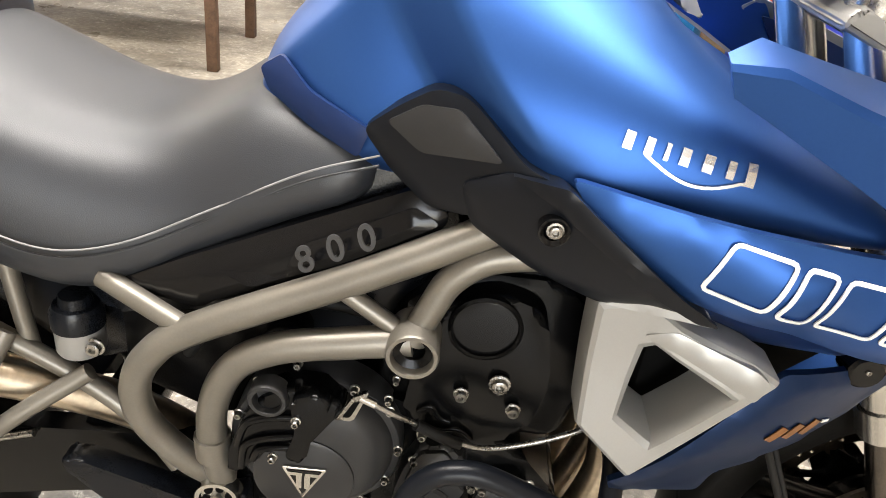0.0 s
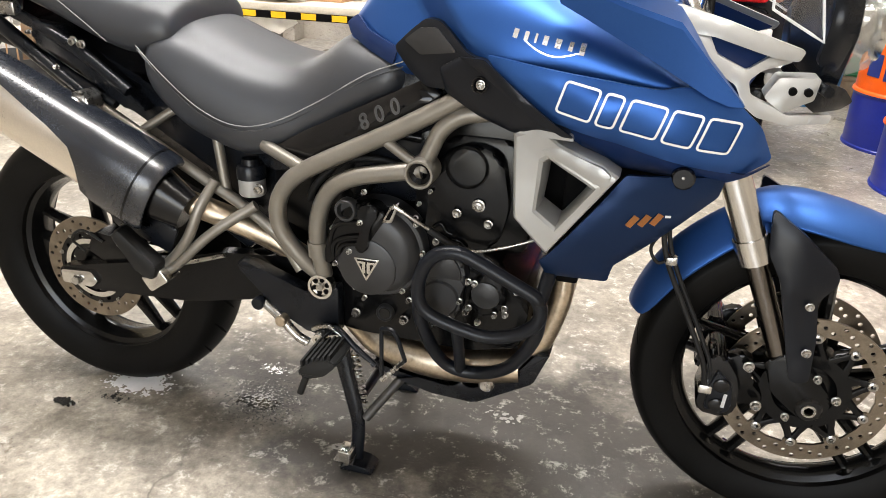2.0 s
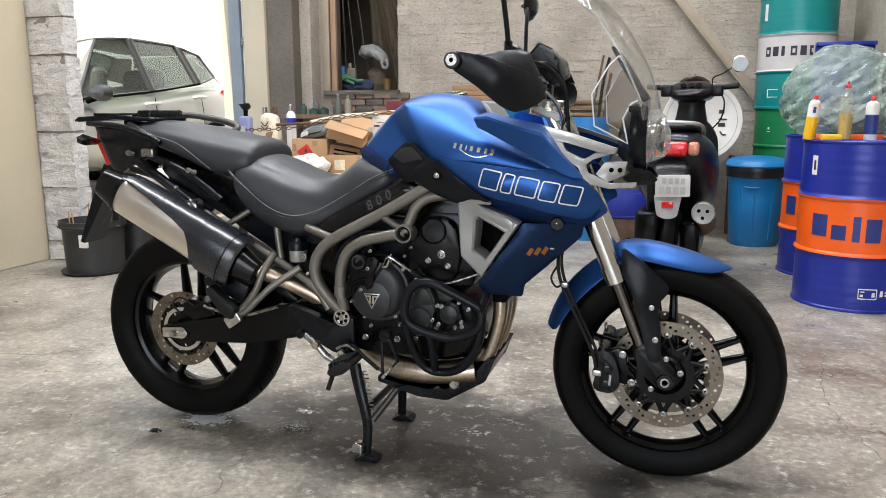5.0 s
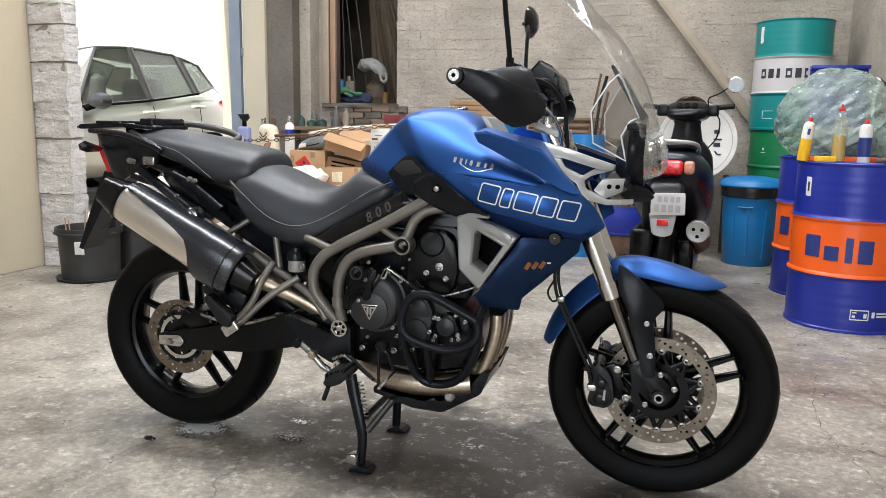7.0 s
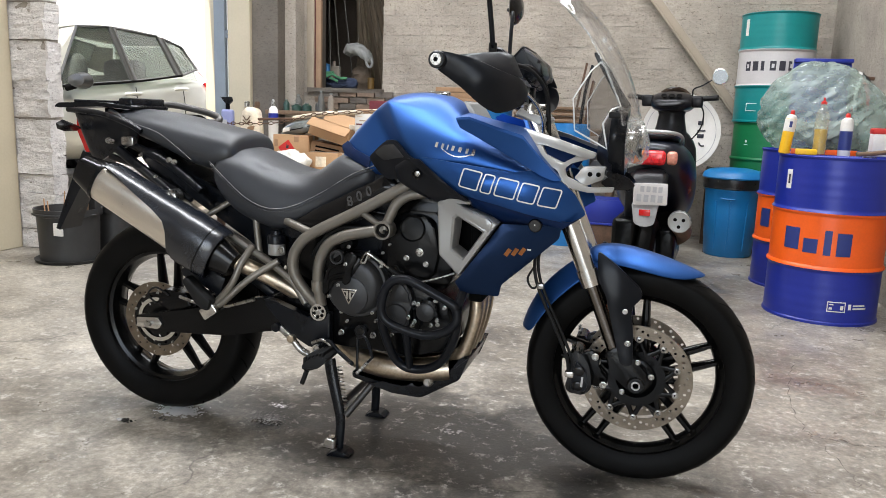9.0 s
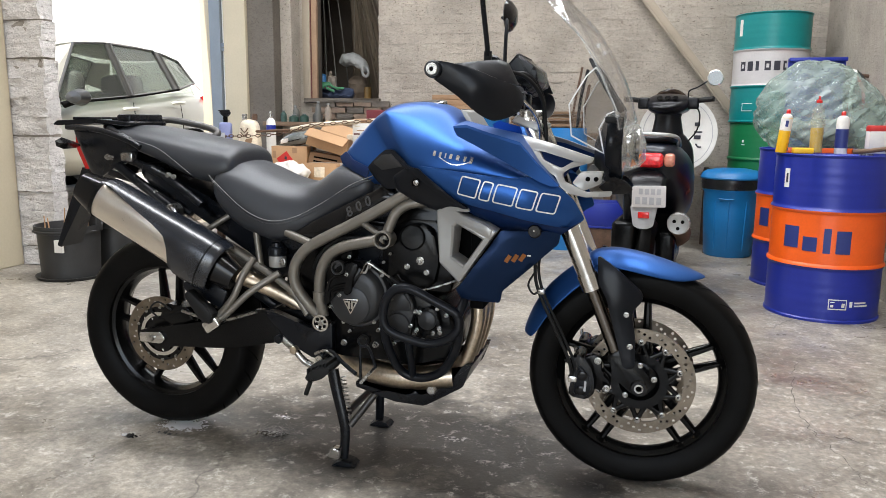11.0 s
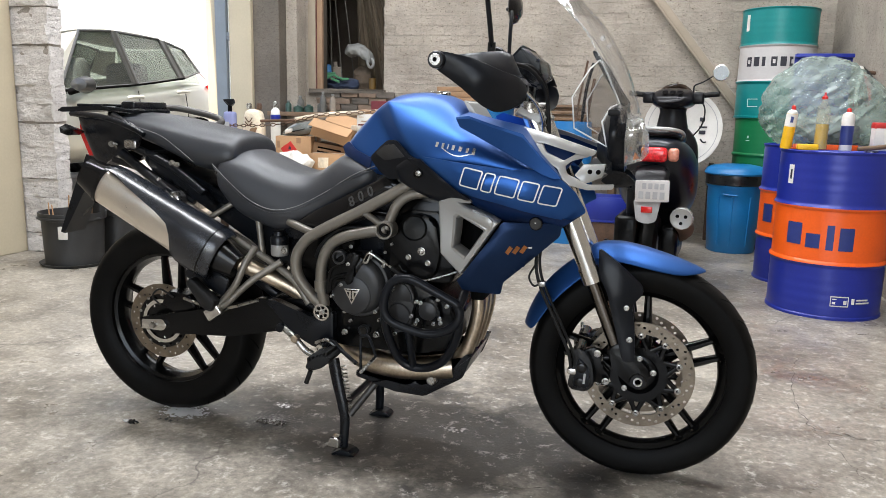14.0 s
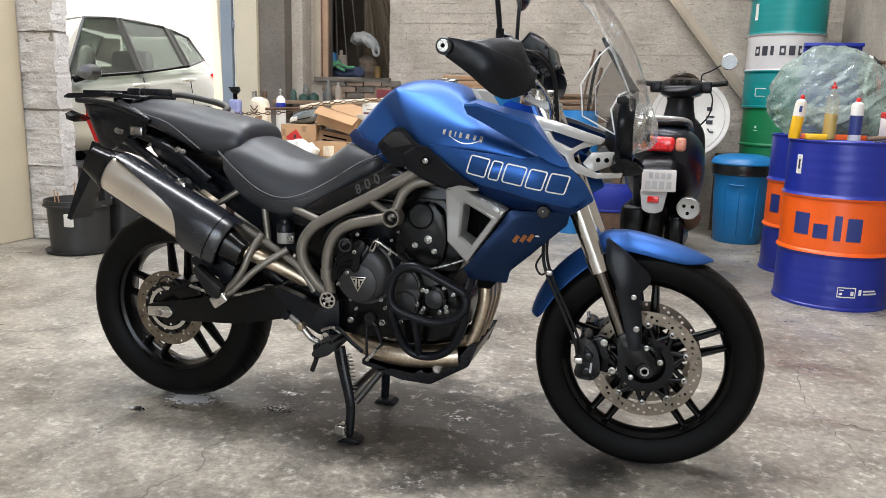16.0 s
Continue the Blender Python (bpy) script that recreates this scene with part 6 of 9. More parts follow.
# yokes, bars, controls
part("top_yoke", slab(rounded([(1.155, 1.035), (1.17, 1.055), (1.235, 1.03), (1.228, 1.005)], 0.008), -0.125, 0.125, 0.006), M_SILVER, B, "silver top yoke")
for s in (1, -1):
    part("fork_cap", lathe(bmesh.new(), [(0.026, 0), (0.026, 0.02), (0.02, 0.024), (0.0, 0.024)], 20, "Z", (1.192, s * 0.098, 1.045)), M_BOLT, B)
    part("bar_clamp", boxed((1.135, s * 0.06 - 0.02, 1.05), (1.18, s * 0.06 + 0.02, 1.115), 0.006), M_BLACK, B)
part("handlebar", bar([(1.055, -0.44, 1.135), (1.085, -0.32, 1.135), (1.125, -0.2, 1.13), (1.155, -0.1, 1.105), (1.16, 0, 1.10), (1.155, 0.1, 1.105), (1.125, 0.2, 1.13), (1.085, 0.32, 1.135), (1.055, 0.44, 1.135)], 0.0115), M_BLACK, B, "black tapered handlebar")
M_MIRROR = mat("mirror glass", (0.75, 0.76, 0.77), 0.03, 1.0, 0.02, 5, 50, 0, 0.02)
HG = [(1.014, 1.160), (1.030, 1.174), (1.061, 1.170), (1.115, 1.158), (1.165, 1.136), (1.208, 1.120), (1.221, 1.092), (1.212, 1.060), (1.186, 1.043), (1.159, 1.036), (1.132, 1.050), (1.088, 1.090), (1.026, 1.134)]
for s in (1, -1):
    def Y(pts):
        return [(x, s * y, z) for x, y, z in pts]
    part("grip", bar(Y([(1.056, -0.435, 1.135), (1.085, -0.32, 1.135)]), 0.017), M_RUBBER, B, "black rubber grip")
    part("switchgear", boxed((1.06, s * -0.29 - 0.03, 1.11), (1.12, s * -0.29 + 0.03, 1.165), 0.01), M_BLACK, B)
    hg = part("handguard", mirror_bm(shell(rounded(HG, 0.010), [(1.016, 1.158, -0.452), (1.04, 1.173, -0.455), (1.11, 1.163, -0.435), (1.178, 1.175, -0.38), (1.206, 1.162, -0.34), (1.226, 1.10, -0.31), (1.212, 1.079, -0.33), (1.182, 1.04, -0.37),
         (1.13, 1.045, -0.41), (1.069, 1.11, -0.44), (1.022, 1.136, -0.452), (1.12, 1.10, -0.442), (1.17, 1.11, -0.412)], 0.008, 0.012, 1, 0.004), s), M_PANEL, B, "black plastic handguard")
    part("handguard_facet", mirror_bm(shell(rounded([(1.072, 1.166), (1.165, 1.182), (1.184, 1.174), (1.210, 1.122), (1.165, 1.134), (1.115, 1.156)], 0.005),
         [(1.072, 1.166, -0.442), (1.165, 1.182, -0.350), (1.184, 1.174, -0.338), (1.21, 1.122, -0.338), (1.165, 1.134, -0.402), (1.115, 1.156, -0.434)], 0.006, 0.010, 1, 0.003), s), M_PANEL, hg)
    part("handguard_end", disc(0.020, -0.468 if s == 1 else 0.44, -0.44 if s == 1 else 0.468, (1.032, 0, 1.153), 20), M_BLACK, hg)
    part("end_screw", disc(0.0135, -0.474 if s == 1 else 0.466, -0.466 if s == 1 else 0.474, (1.032, 0, 1.153), 20), M_BOLT, hg)
    part("screw_socket", disc(0.005, -0.4755 if s == 1 else 0.4735, -0.4735 if s == 1 else 0.4755, (1.032, 0, 1.153), 12), M_GROOVE, hg)
    part("lever", bar(Y([(1.15, -0.25, 1.13), (1.165, -0.32, 1.125), (1.13, -0.42, 1.12)]), 0.006), M_BOLT, B)
    part("brake_reservoir" if s == 1 else "clutch_perch", disc(0.024, s * -0.25 - 0.02, s * -0.25 + 0.02, (1.13, 0, 1.175), 20), M_BLACK, B)
    back = 0.0 if s == 1 else 0.075
    mir = part("mirror_stem", bar(Y([(1.125 - back * 0.6, -0.30, 1.15), (1.128 - back, -0.315, 1.20), (1.122 - back, -0.34, 1.29), (1.118 - back, -0.37, 1.36), (1.10 - back, -0.39, 1.375)]), 0.0065), M_BLACK, B, "black mirror stem")
    part("stem_boot", bar(Y([(1.125 - back * 0.6, -0.30, 1.145), (1.128 - back, -0.312, 1.205)]), 0.010), M_RUBBER, mir)
    mb = lathe(bmesh.new(), [(0.0, 0.03), (0.03, 0.026), (0.05, 0.012), (0.056, 0.0), (0.052, -0.004), (0.0, -0.004)], 28, "X", (0, 0, 0))
    bmesh.ops.scale(mb, vec=(1, 1.45, 0.95), verts=mb.verts[:])
    bmesh.ops.translate(mb, vec=(1.11 - back, s * -0.44, 1.385), verts=mb.verts[:])
    hd = part("mirror_head", mb, M_GLOSS, mir, "black oval mirror")
    gl = lathe(bmesh.new(), [(0.0, -0.0046), (0.050, -0.0046), (0.050, -0.0044), (0.0, -0.0044)], 28, "X", (0, 0, 0))
    bmesh.ops.scale(gl, vec=(1, 1.45, 0.95), verts=gl.verts[:])
    bmesh.ops.translate(gl, vec=(1.11 - back, s * -0.44, 1.385), verts=gl.verts[:])
    part("mirror_glass", gl, M_MIRROR, hd)
part("brake_line", bar([(1.14, -0.24, 1.165), (1.20, -0.18, 1.15), (1.235, -0.12, 1.10), (1.245, -0.1, 1.03), (1.25, -0.09, 0.95)], 0.0055), M_RUBBER, B)
part("control_cable", bar([(1.13, -0.22, 1.14), (1.19, -0.15, 1.16), (1.225, -0.08, 1.12), (1.235, -0.05, 1.05), (1.22, -0.04, 0.98)], 0.006), M_RUBBER, B)
part("throttle_cable", bar([(1.10, -0.27, 1.12), (1.17, -0.22, 1.11), (1.22, -0.15, 1.06), (1.235, -0.12, 1.0), (1.21, -0.1, 0.94)], 0.0045), M_CHROME, B)
part("instrument_housing", slab(rounded([(1.135, 1.185), (1.165, 1.218), (1.215, 1.178), (1.225, 1.135), (1.19, 1.115), (1.16, 1.15)], 0.008), -0.11, 0.11, 0.008), M_BLACK, B, "black instrument housing")
part("ignition_lock", disc(0.02, -0.02, 0.02, (1.17, 0, 1.06), 20), M_BLACK, B)

# fairing bracket, headlamps, screen
PLANE = [(1.18, 0.99, -0.215), (1.25, 0.92, -0.240), (1.43, 0.856, -0.190), (1.385, 0.943, -0.172), (1.31, 0.89, -0.230), (1.27, 0.97, -0.208)]
sided("bracket_top", lambda: shell(rounded([(1.179, 0.988), (1.198, 1.003), (1.274, 0.982), (1.384, 0.945), (1.376, 0.931), (1.344, 0.935), (1.256, 0.962), (1.21, 0.968)], 0.005), [(x, z, y - 0.004) for x, z, y in PLANE], 0.018, 0.008, 1, 0.003), M_SILVER, "matt silver cast fairing bracket")
sided("bracket_strut", lambda: shell(rounded([(1.208, 0.975), (1.247, 0.965), (1.260, 0.940), (1.304, 0.919), (1.335, 0.938), (1.378, 0.940), (1.366, 0.930), (1.325, 0.919), (1.309, 0.906), (1.315, 0.886), (1.340, 0.875), (1.369, 0.860), (1.434, 0.861), (1.431, 0.849), (1.369, 0.847), (1.326, 0.858), (1.305, 0.874), (1.292, 0.900), (1.252, 0.924)], 0.005), PLANE, 0.016, 0.008, 1, 0.003), M_SILVER)
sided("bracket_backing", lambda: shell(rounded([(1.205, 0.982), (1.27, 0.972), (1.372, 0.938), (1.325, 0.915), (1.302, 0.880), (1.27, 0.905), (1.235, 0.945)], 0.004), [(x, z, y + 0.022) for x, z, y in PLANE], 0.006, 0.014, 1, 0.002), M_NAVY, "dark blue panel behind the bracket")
sided("lamp_mount", lambda: shell(rounded([(1.334, 0.883), (1.352, 0.909), (1.409, 0.911), (1.404, 0.880), (1.362, 0.862)], 0.004),
      [(1.345, 0.912, -0.20), (1.41, 0.912, -0.195), (1.408, 0.86, -0.20), (1.33, 0.878, -0.222)], 0.05, 0.012), M_SILVER, "matt silver lamp mount with two holes")
for x in (1.372, 1.393):
    part("mount_hole", disc(0.006, -0.206, -0.198, (x, 0, 0.893), 16), M_GROOVE, B)
part("headlamp_shell", loft([half_ring(x, h) for x, h in [(1.375, [(0, 0.99), (0.04, 0.98), (0.05, 0.95), (0.03, 0.92)]), (1.395, [(0, 1.04), (0.06, 1.02), (0.075, 0.95), (0.04, 0.90)]), (1.42, [(0, 1.075), (0.13, 1.055), (0.155, 0.97), (0.09, 0.88)]), (1.452, [(0, 1.07), (0.12, 1.05), (0.145, 0.97), (0.08, 0.885)])]]), M_BLACK, B, "black headlamp shell")
for s in (1, -1):
    part("headlamp_lens", mirror_bm(loft([[(1.452, -0.008, 1.045), (1.455, -0.13, 1.045), (1.45, -0.15, 0.97), (1.452, -0.11, 0.905), (1.46, -0.012, 0.91)],
         [(1.49, -0.010, 1.03), (1.482, -0.11, 1.025), (1.482, -0.125, 0.965), (1.485, -0.09, 0.915), (1.495, -0.012, 0.915)],
         [(1.51, -0.012, 0.985), (1.502, -0.08, 0.985), (1.50, -0.085, 0.96), (1.502, -0.07, 0.935), (1.512, -0.014, 0.935)]]), s), M_LENS, B, "clear headlamp lens")
    part("reflector", lathe(bmesh.new(), [(0.03, 1.458), (0.045, 1.478), (0.0, 1.456)], 20, "X", (0, s * 0.065, 0.97)), M_CHROME, B)
    part("reflector_bowl", mirror_bm(loft([[(1.450, -0.02, 1.035), (1.452, -0.12, 1.035), (1.450, -0.14, 0.97), (1.452, -0.10, 0.912), (1.458, -0.02, 0.915)], [(1.462, -0.035, 1.01), (1.462, -0.095, 1.01), (1.462, -0.11, 0.97), (1.462, -0.085, 0.93), (1.464, -0.035, 0.93)]]), s), M_CHROME, B, "bright headlamp reflector")
    part("reflector_cup", lathe(bmesh.new(), [(0.012, 1.452), (0.030, 1.462), (0.044, 1.480), (0.050, 1.494), (0.048, 1.494), (0.028, 1.463), (0.0, 1.455)], 28, "X", (0, s * 0.075, 0.975)), M_CHROME, B)
    part("bulb_shroud", lathe(bmesh.new(), [(0.022, 1.46), (0.024, 1.475), (0.018, 1.488), (0.0, 1.49)], 20, "X", (0, s * 0.085, 0.985)), M_CHROME, B)
    part("indicator_lens", mirror_bm(loft([[(1.476, -0.095, 0.955), (1.50, -0.085, 0.955), (1.488, -0.075, 0.925), (1.474, -0.085, 0.92)], [(1.478, -0.105, 0.950), (1.496, -0.094, 0.950), (1.486, -0.086, 0.93), (1.476, -0.094, 0.925)]]), s), M_AMBER, B, "amber indicator lens")
    part("lamp_cheek", mirror_bm(shell(rounded([(1.408, 0.92), (1.412, 1.055), (1.445, 1.058), (1.452, 0.98), (1.442, 0.905)], 0.012), [(1.395, 0.92, -0.135), (1.402, 1.055, -0.135), (1.445, 1.058, -0.125), (1.452, 0.98, -0.148), (1.442, 0.905, -0.11), (1.42, 0.985, -0.160)], 0.02, 0.014), s), M_BLACK, B, "black lamp surround")
    part("cheek_button", boxed((1.405, s * -0.155 - 0.006, 1.035), (1.438, s * -0.155 + 0.006, 1.052), 0.005), M_RUBBER, B)
    part("indicator_stalk", bar([(1.40, s * -0.13, 0.90), (1.42, s * -0.20, 0.895)], 0.008), M_BLACK, B)
    part("beak_blade", mirror_bm(shell(rounded([(1.395, 0.868), (1.43, 0.895), (1.465, 0.880), (1.484, 0.858), (1.465, 0.846), (1.42, 0.848)], 0.006), [(1.395, 0.868, -0.15), (1.43, 0.895, -0.12), (1.465, 0.88, -0.09), (1.484, 0.858, -0.07), (1.465, 0.846, -0.08), (1.42, 0.848, -0.13)], 0.006, 0.012), s), M_BLACK, B, "dark beak under the headlamps")
    part("deflector", mirror_bm(shell(rounded([(1.378, 1.173), (1.389, 1.160), (1.433, 1.067), (1.411, 1.057), (1.392, 1.02), (1.406, 0.957), (1.325, 1.002), (1.318, 1.080), (1.357, 1.151)], 0.004),
         [(1.357, 1.173, -0.19), (1.378, 1.17, -0.175), (1.426, 1.074, -0.15), (1.391, 1.059, -0.16), (1.388, 0.972, -0.165), (1.314, 0.993, -0.20), (1.307, 1.087, -0.215), (1.35, 1.08, -0.20)], 0.003, 0.016, 1, 0.003), s), M_SMOKE, B, "lightly smoked acrylic wind deflector")
    rim = [(1.378, 1.173), (1.389, 1.160), (1.433, 1.067), (1.411, 1.057), (1.392, 1.02), (1.406, 0.957), (1.325, 1.002), (1.318, 1.080), (1.357, 1.151), (1.378, 1.173)]
    ya = spline_surface([(1.357, 1.173, -0.19), (1.378, 1.17, -0.175), (1.426, 1.074, -0.15), (1.391, 1.059, -0.16), (1.388, 0.972, -0.165), (1.314, 0.993, -0.20), (1.307, 1.087, -0.215), (1.35, 1.08, -0.20)])
    part("deflector_edge", sweep(bmesh.new(), [(x, s * (ya(x, z)), z) for x, z in dense(rim[:-1], 0.02) + [rim[0]]], 0.0022, 6), M_EDGE_GLINT, B)
# windscreen: a bowed sheet leaning back over the lamps
bm = bmesh.new()
rows = []
spine = curve([(1.484, 0, 1.040), (1.466, 0, 1.108), (1.430, 0, 1.189), (1.373, 0, 1.279), (1.304, 0, 1.349), (1.235, 0, 1.43)], 3)
for i in range(13):
    v = i / 12
    c = spine[round(v * (len(spine) - 1))]
    w = 0.130 + 0.055 * math.sin(math.pi * min(1, v * 0.85 + 0.1)) - 0.08 * max(0, v - 0.7) / 0.3
    rows.append([Vector((c.x - 0.042 * u * u, u * w, c.z - 0.022 * u * u)) for u in [-1 + k / 6 for k in range(13)]])
g = [[bm.verts.new(p) for p in r] for r in rows]
h = [[bm.verts.new(p + Vector((-0.003, 0, -0.001))) for p in r] for r in rows]
for q, flip in ((g, 1), (h, -1)):
    for a, b in zip(q, q[1:]):
        for k in range(12):
            bm.faces.new((a[k], a[k + 1], b[k + 1], b[k])[::flip])
edge = [(0, k) for k in range(13)] + [(i, 12) for i in range(1, 13)] + [(12, k) for k in range(11, -1, -1)] + [(i, 0) for i in range(11, 0, -1)]
for (a, b), (c, e) in zip(edge, edge[1:] + edge[:1]):
    bm.faces.new((g[a][b], g[c][e], h[c][e], h[a][b]))
ws = part("windscreen", bm, M_CLEAR, B, "clear acrylic windscreen")
part("screen_edge", sweep(bmesh.new(), [rows[a][b] for a, b in edge] + [rows[0][0]], 0.0022, 6), M_LENS, ws)
for s in (1, -1):
    part("screen_bracket", slab(rounded([(1.352, 1.200), (1.360, 1.204), (1.386, 1.172), (1.428, 1.105), (1.455, 1.068), (1.44, 1.058), (1.412, 1.097), (1.374, 1.160)], 0.008), s * 0.10 - 0.006, s * 0.10 + 0.006, 0.003), M_BLACK, B, "black screen bracket")
    bolt(B, (1.38, s * 0.12 - 0.02, 1.23), 0.008, 0.006)

M_RAIL = mat("grey painted rail", (0.075, 0.07, 0.065), 0.45, 0.3, 0.1, 20, 300, 0.05)
# ---- tail ----
part("tail_side", mirror_bm(shell(rounded([(-0.300, 0.998), (-0.165, 0.990), (-0.052, 0.966), (-0.02, 0.94), (-0.04, 0.905), (-0.12, 0.88), (-0.209, 0.838), (-0.240, 0.855), (-0.285, 0.955)], 0.012),
     [(-0.30, 0.998, -0.085), (-0.165, 0.99, -0.115), (-0.052, 0.966, -0.135), (-0.02, 0.94, -0.14), (-0.04, 0.905, -0.13), (-0.209, 0.838, -0.09), (-0.24, 0.855, -0.085), (-0.285, 0.955, -0.085), (-0.15, 0.93, -0.118)], 0.01, 0.014), 1), M_BLACK, B, "black tail side panel")
part("tail_side", mirror_bm(shell(rounded([(-0.300, 0.998), (-0.165, 0.990), (-0.052, 0.966), (-0.02, 0.94), (-0.04, 0.905), (-0.209, 0.838), (-0.240, 0.855), (-0.285, 0.955)], 0.012),
     [(-0.30, 0.998, -0.085), (-0.165, 0.99, -0.115), (-0.052, 0.966, -0.135), (-0.04, 0.905, -0.13), (-0.209, 0.838, -0.09), (-0.285, 0.955, -0.085)], 0.01, 0.016), -1), M_BLACK, B, "black tail side panel")
for s in (1, -1):
    def Y(pts):
        return [(x, s * y, z) for x, y, z in pts]
    part("tail_rail", bar(Y([(-0.315, -0.088, 1.003), (-0.165, -0.122, 0.995), (-0.052, -0.142, 0.968), (0.0, -0.145, 0.945)]), 0.009), M_BLACK, B)
    part("grab_rail", bar(Y([(-0.15, -0.10, 1.015), (-0.10, -0.15, 1.028), (-0.02, -0.175, 1.015), (0.05, -0.172, 1.0), (0.085, -0.16, 0.985), (0.07, -0.14, 0.965)]) if s == -1 else Y([(-0.15, -0.09, 1.0), (-0.10, -0.12, 0.985), (-0.05, -0.13, 0.965), (-0.03, -0.12, 0.95)]), 0.0115), M_RAIL if s == -1 else M_BLACK, B, "grab rail")
    part("tail_strut", bar(Y([(-0.06, -0.12, 0.905), (0.05, -0.14, 0.87), (0.12, -0.145, 0.835), (0.21, -0.15, 0.775)]), 0.012), M_BLACK, B)
    part("tail_strut", bar(Y([(-0.14, -0.11, 0.86), (-0.02, -0.13, 0.835), (0.08, -0.14, 0.79), (0.17, -0.14, 0.745)]), 0.011), M_BLACK, B)
    part("seat_rail_cover", slab(rounded([(0.0, 0.895), (0.06, 0.885), (0.16, 0.81), (0.24, 0.74), (0.20, 0.735), (0.08, 0.82), (0.0, 0.855)], 0.01), *((-0.145, -0.11) if s == 1 else (0.11, 0.145)), 0.006), M_BLACK, B)
for x, z, r in ((-0.132, 0.912, 0.012), (-0.118, 0.909, 0.009), (0.10, 0.862, 0.012), (0.118, 0.858, 0.010), (0.0, 0.873, 0.006), (0.052, 0.81, 0.007)):
    bolt(B, (x, -0.128 - (0.02 if x > -0.1 else 0), z), r, 0.010)
part("seat_lock", boxed((-0.075, -0.146, 0.90), (-0.03, -0.125, 0.928), 0.006), M_BOLT, B)
part("rack", slab(rounded([(-0.365, 1.012), (-0.345, 1.024), (-0.20, 1.030), (-0.07, 1.022), (-0.07, 1.010), (-0.20, 1.016), (-0.345, 1.008)], 0.004), -0.095, 0.095, 0.004), M_BLACK, B, "black rear luggage rack")
for k in range(4):
    part("rack_rib", boxed((-0.30 + 0.05 * k, -0.08, 1.026), (-0.285 + 0.05 * k, 0.08, 1.036), 0.003), M_BLACK, B)
part("rack_bracket", boxed((-0.128, -0.085, 1.015), (-0.075, 0.085, 1.046), 0.008), M_BLACK, B)
part("tail_lamp", loft([[(-0.322, -0.045, 0.984), (-0.322, 0.045, 0.984), (-0.288, 0.045, 0.984), (-0.288, -0.045, 0.984)], [(-0.318, -0.05, 0.935), (-0.318, 0.05, 0.935), (-0.27, 0.05, 0.935), (-0.27, -0.05, 0.935)], [(-0.288, -0.05, 0.866), (-0.288, 0.05, 0.866), (-0.238, 0.05, 0.866), (-0.238, -0.05, 0.866)]]), M_RED, B, "red tail lamp")
for s in (1, -1):
    part("indicator", loft([[(-0.285, s * -0.09, 0.955), (-0.265, s * -0.09, 0.945), (-0.285, s * -0.09, 0.935)], [(-0.275, s * -0.16, 0.972), (-0.245, s * -0.16, 0.955), (-0.27, s * -0.16, 0.935)], [(-0.265, s * -0.20, 0.962), (-0.25, s * -0.20, 0.955), (-0.262, s * -0.20, 0.945)]]), M_GLOSS, B, "rear indicator")
part("plate_carrier", loft([[(-0.30, -0.05, 0.87), (-0.30, 0.05, 0.87), (-0.235, 0.05, 0.845), (-0.235, -0.05, 0.845)], [(-0.372, -0.035, 0.75), (-0.372, 0.035, 0.75), (-0.335, 0.035, 0.735), (-0.335, -0.035, 0.735)], [(-0.425, -0.05, 0.60), (-0.425, 0.05, 0.60), (-0.410, 0.05, 0.595), (-0.410, -0.05, 0.595)]]), M_BLACK, B, "black rear plate carrier")
part("rear_hugger", slab(rounded([(0.10, 0.66), (0.30, 0.56), (0.42, 0.46), (0.40, 0.44), (0.27, 0.53), (0.09, 0.63)], 0.01), -0.08, 0.08, 0.006), M_BLACK, B, "black rear hugger")
part("shock_spring", bar([(0.48, 0.0, 0.44), (0.42, 0.0, 0.68)], 0.035), M_BLACK, B)
part("underseat_tray", slab(rounded([(-0.02, 0.90), (0.20, 0.80), (0.40, 0.69), (0.56, 0.69), (0.60, 0.60), (0.44, 0.55), (0.36, 0.62), (0.16, 0.74), (-0.02, 0.84)], 0.02), -0.11, 0.11, 0.01), M_BLACK, B, "black underseat tray")
res = part("brake_fluid_pot", lathe(bmesh.new(), [(0.0, 0.600), (0.024, 0.600), (0.026, 0.604), (0.026, 0.634), (0.0, 0.634)], 28, "Z", (0.462, -0.150, 0)), M_SILVER, B, "pale brake fluid pot with a black cap")
part("pot_cap", lathe(bmesh.new(), [(0.028, 0.634), (0.028, 0.652), (0.024, 0.660), (0.018, 0.661), (0.016, 0.672), (0.0, 0.673)], 28, "Z", (0.462, -0.150, 0)), M_BLACK, res)
bolt(res, (0.486, -0.166, 0.618), 0.013, 0.010)


# ---- things round the room ----
M_DBLUE = mat("drum blue enamel", (0.012, 0.025, 0.26), 0.34, 0.1, 0.12, 5, 90, 0.05, 0.08)
M_ORANGE = mat("drum orange enamel", (0.78, 0.105, 0.008), 0.36, 0.0, 0.1, 5, 90, 0.05, 0.08)
M_TEAL = mat("drum teal enamel", (0.0, 0.185, 0.185), 0.36, 0.0, 0.12, 5, 90, 0.05, 0.08)
M_GREEN = mat("drum green enamel", (0.008, 0.16, 0.055), 0.4, 0.0, 0.15, 5, 90, 0.05, 0.08)
M_BAND = mat("drum white band", (0.50, 0.48, 0.47), 0.5, 0, 0.12, 6, 90, 0.05)
M_INK = mat("black ink", (0.02, 0.02, 0.03), 0.5, 0, 0.1)
M_INKBLUE = mat("navy ink", (0.015, 0.03, 0.16), 0.45, 0, 0.1)
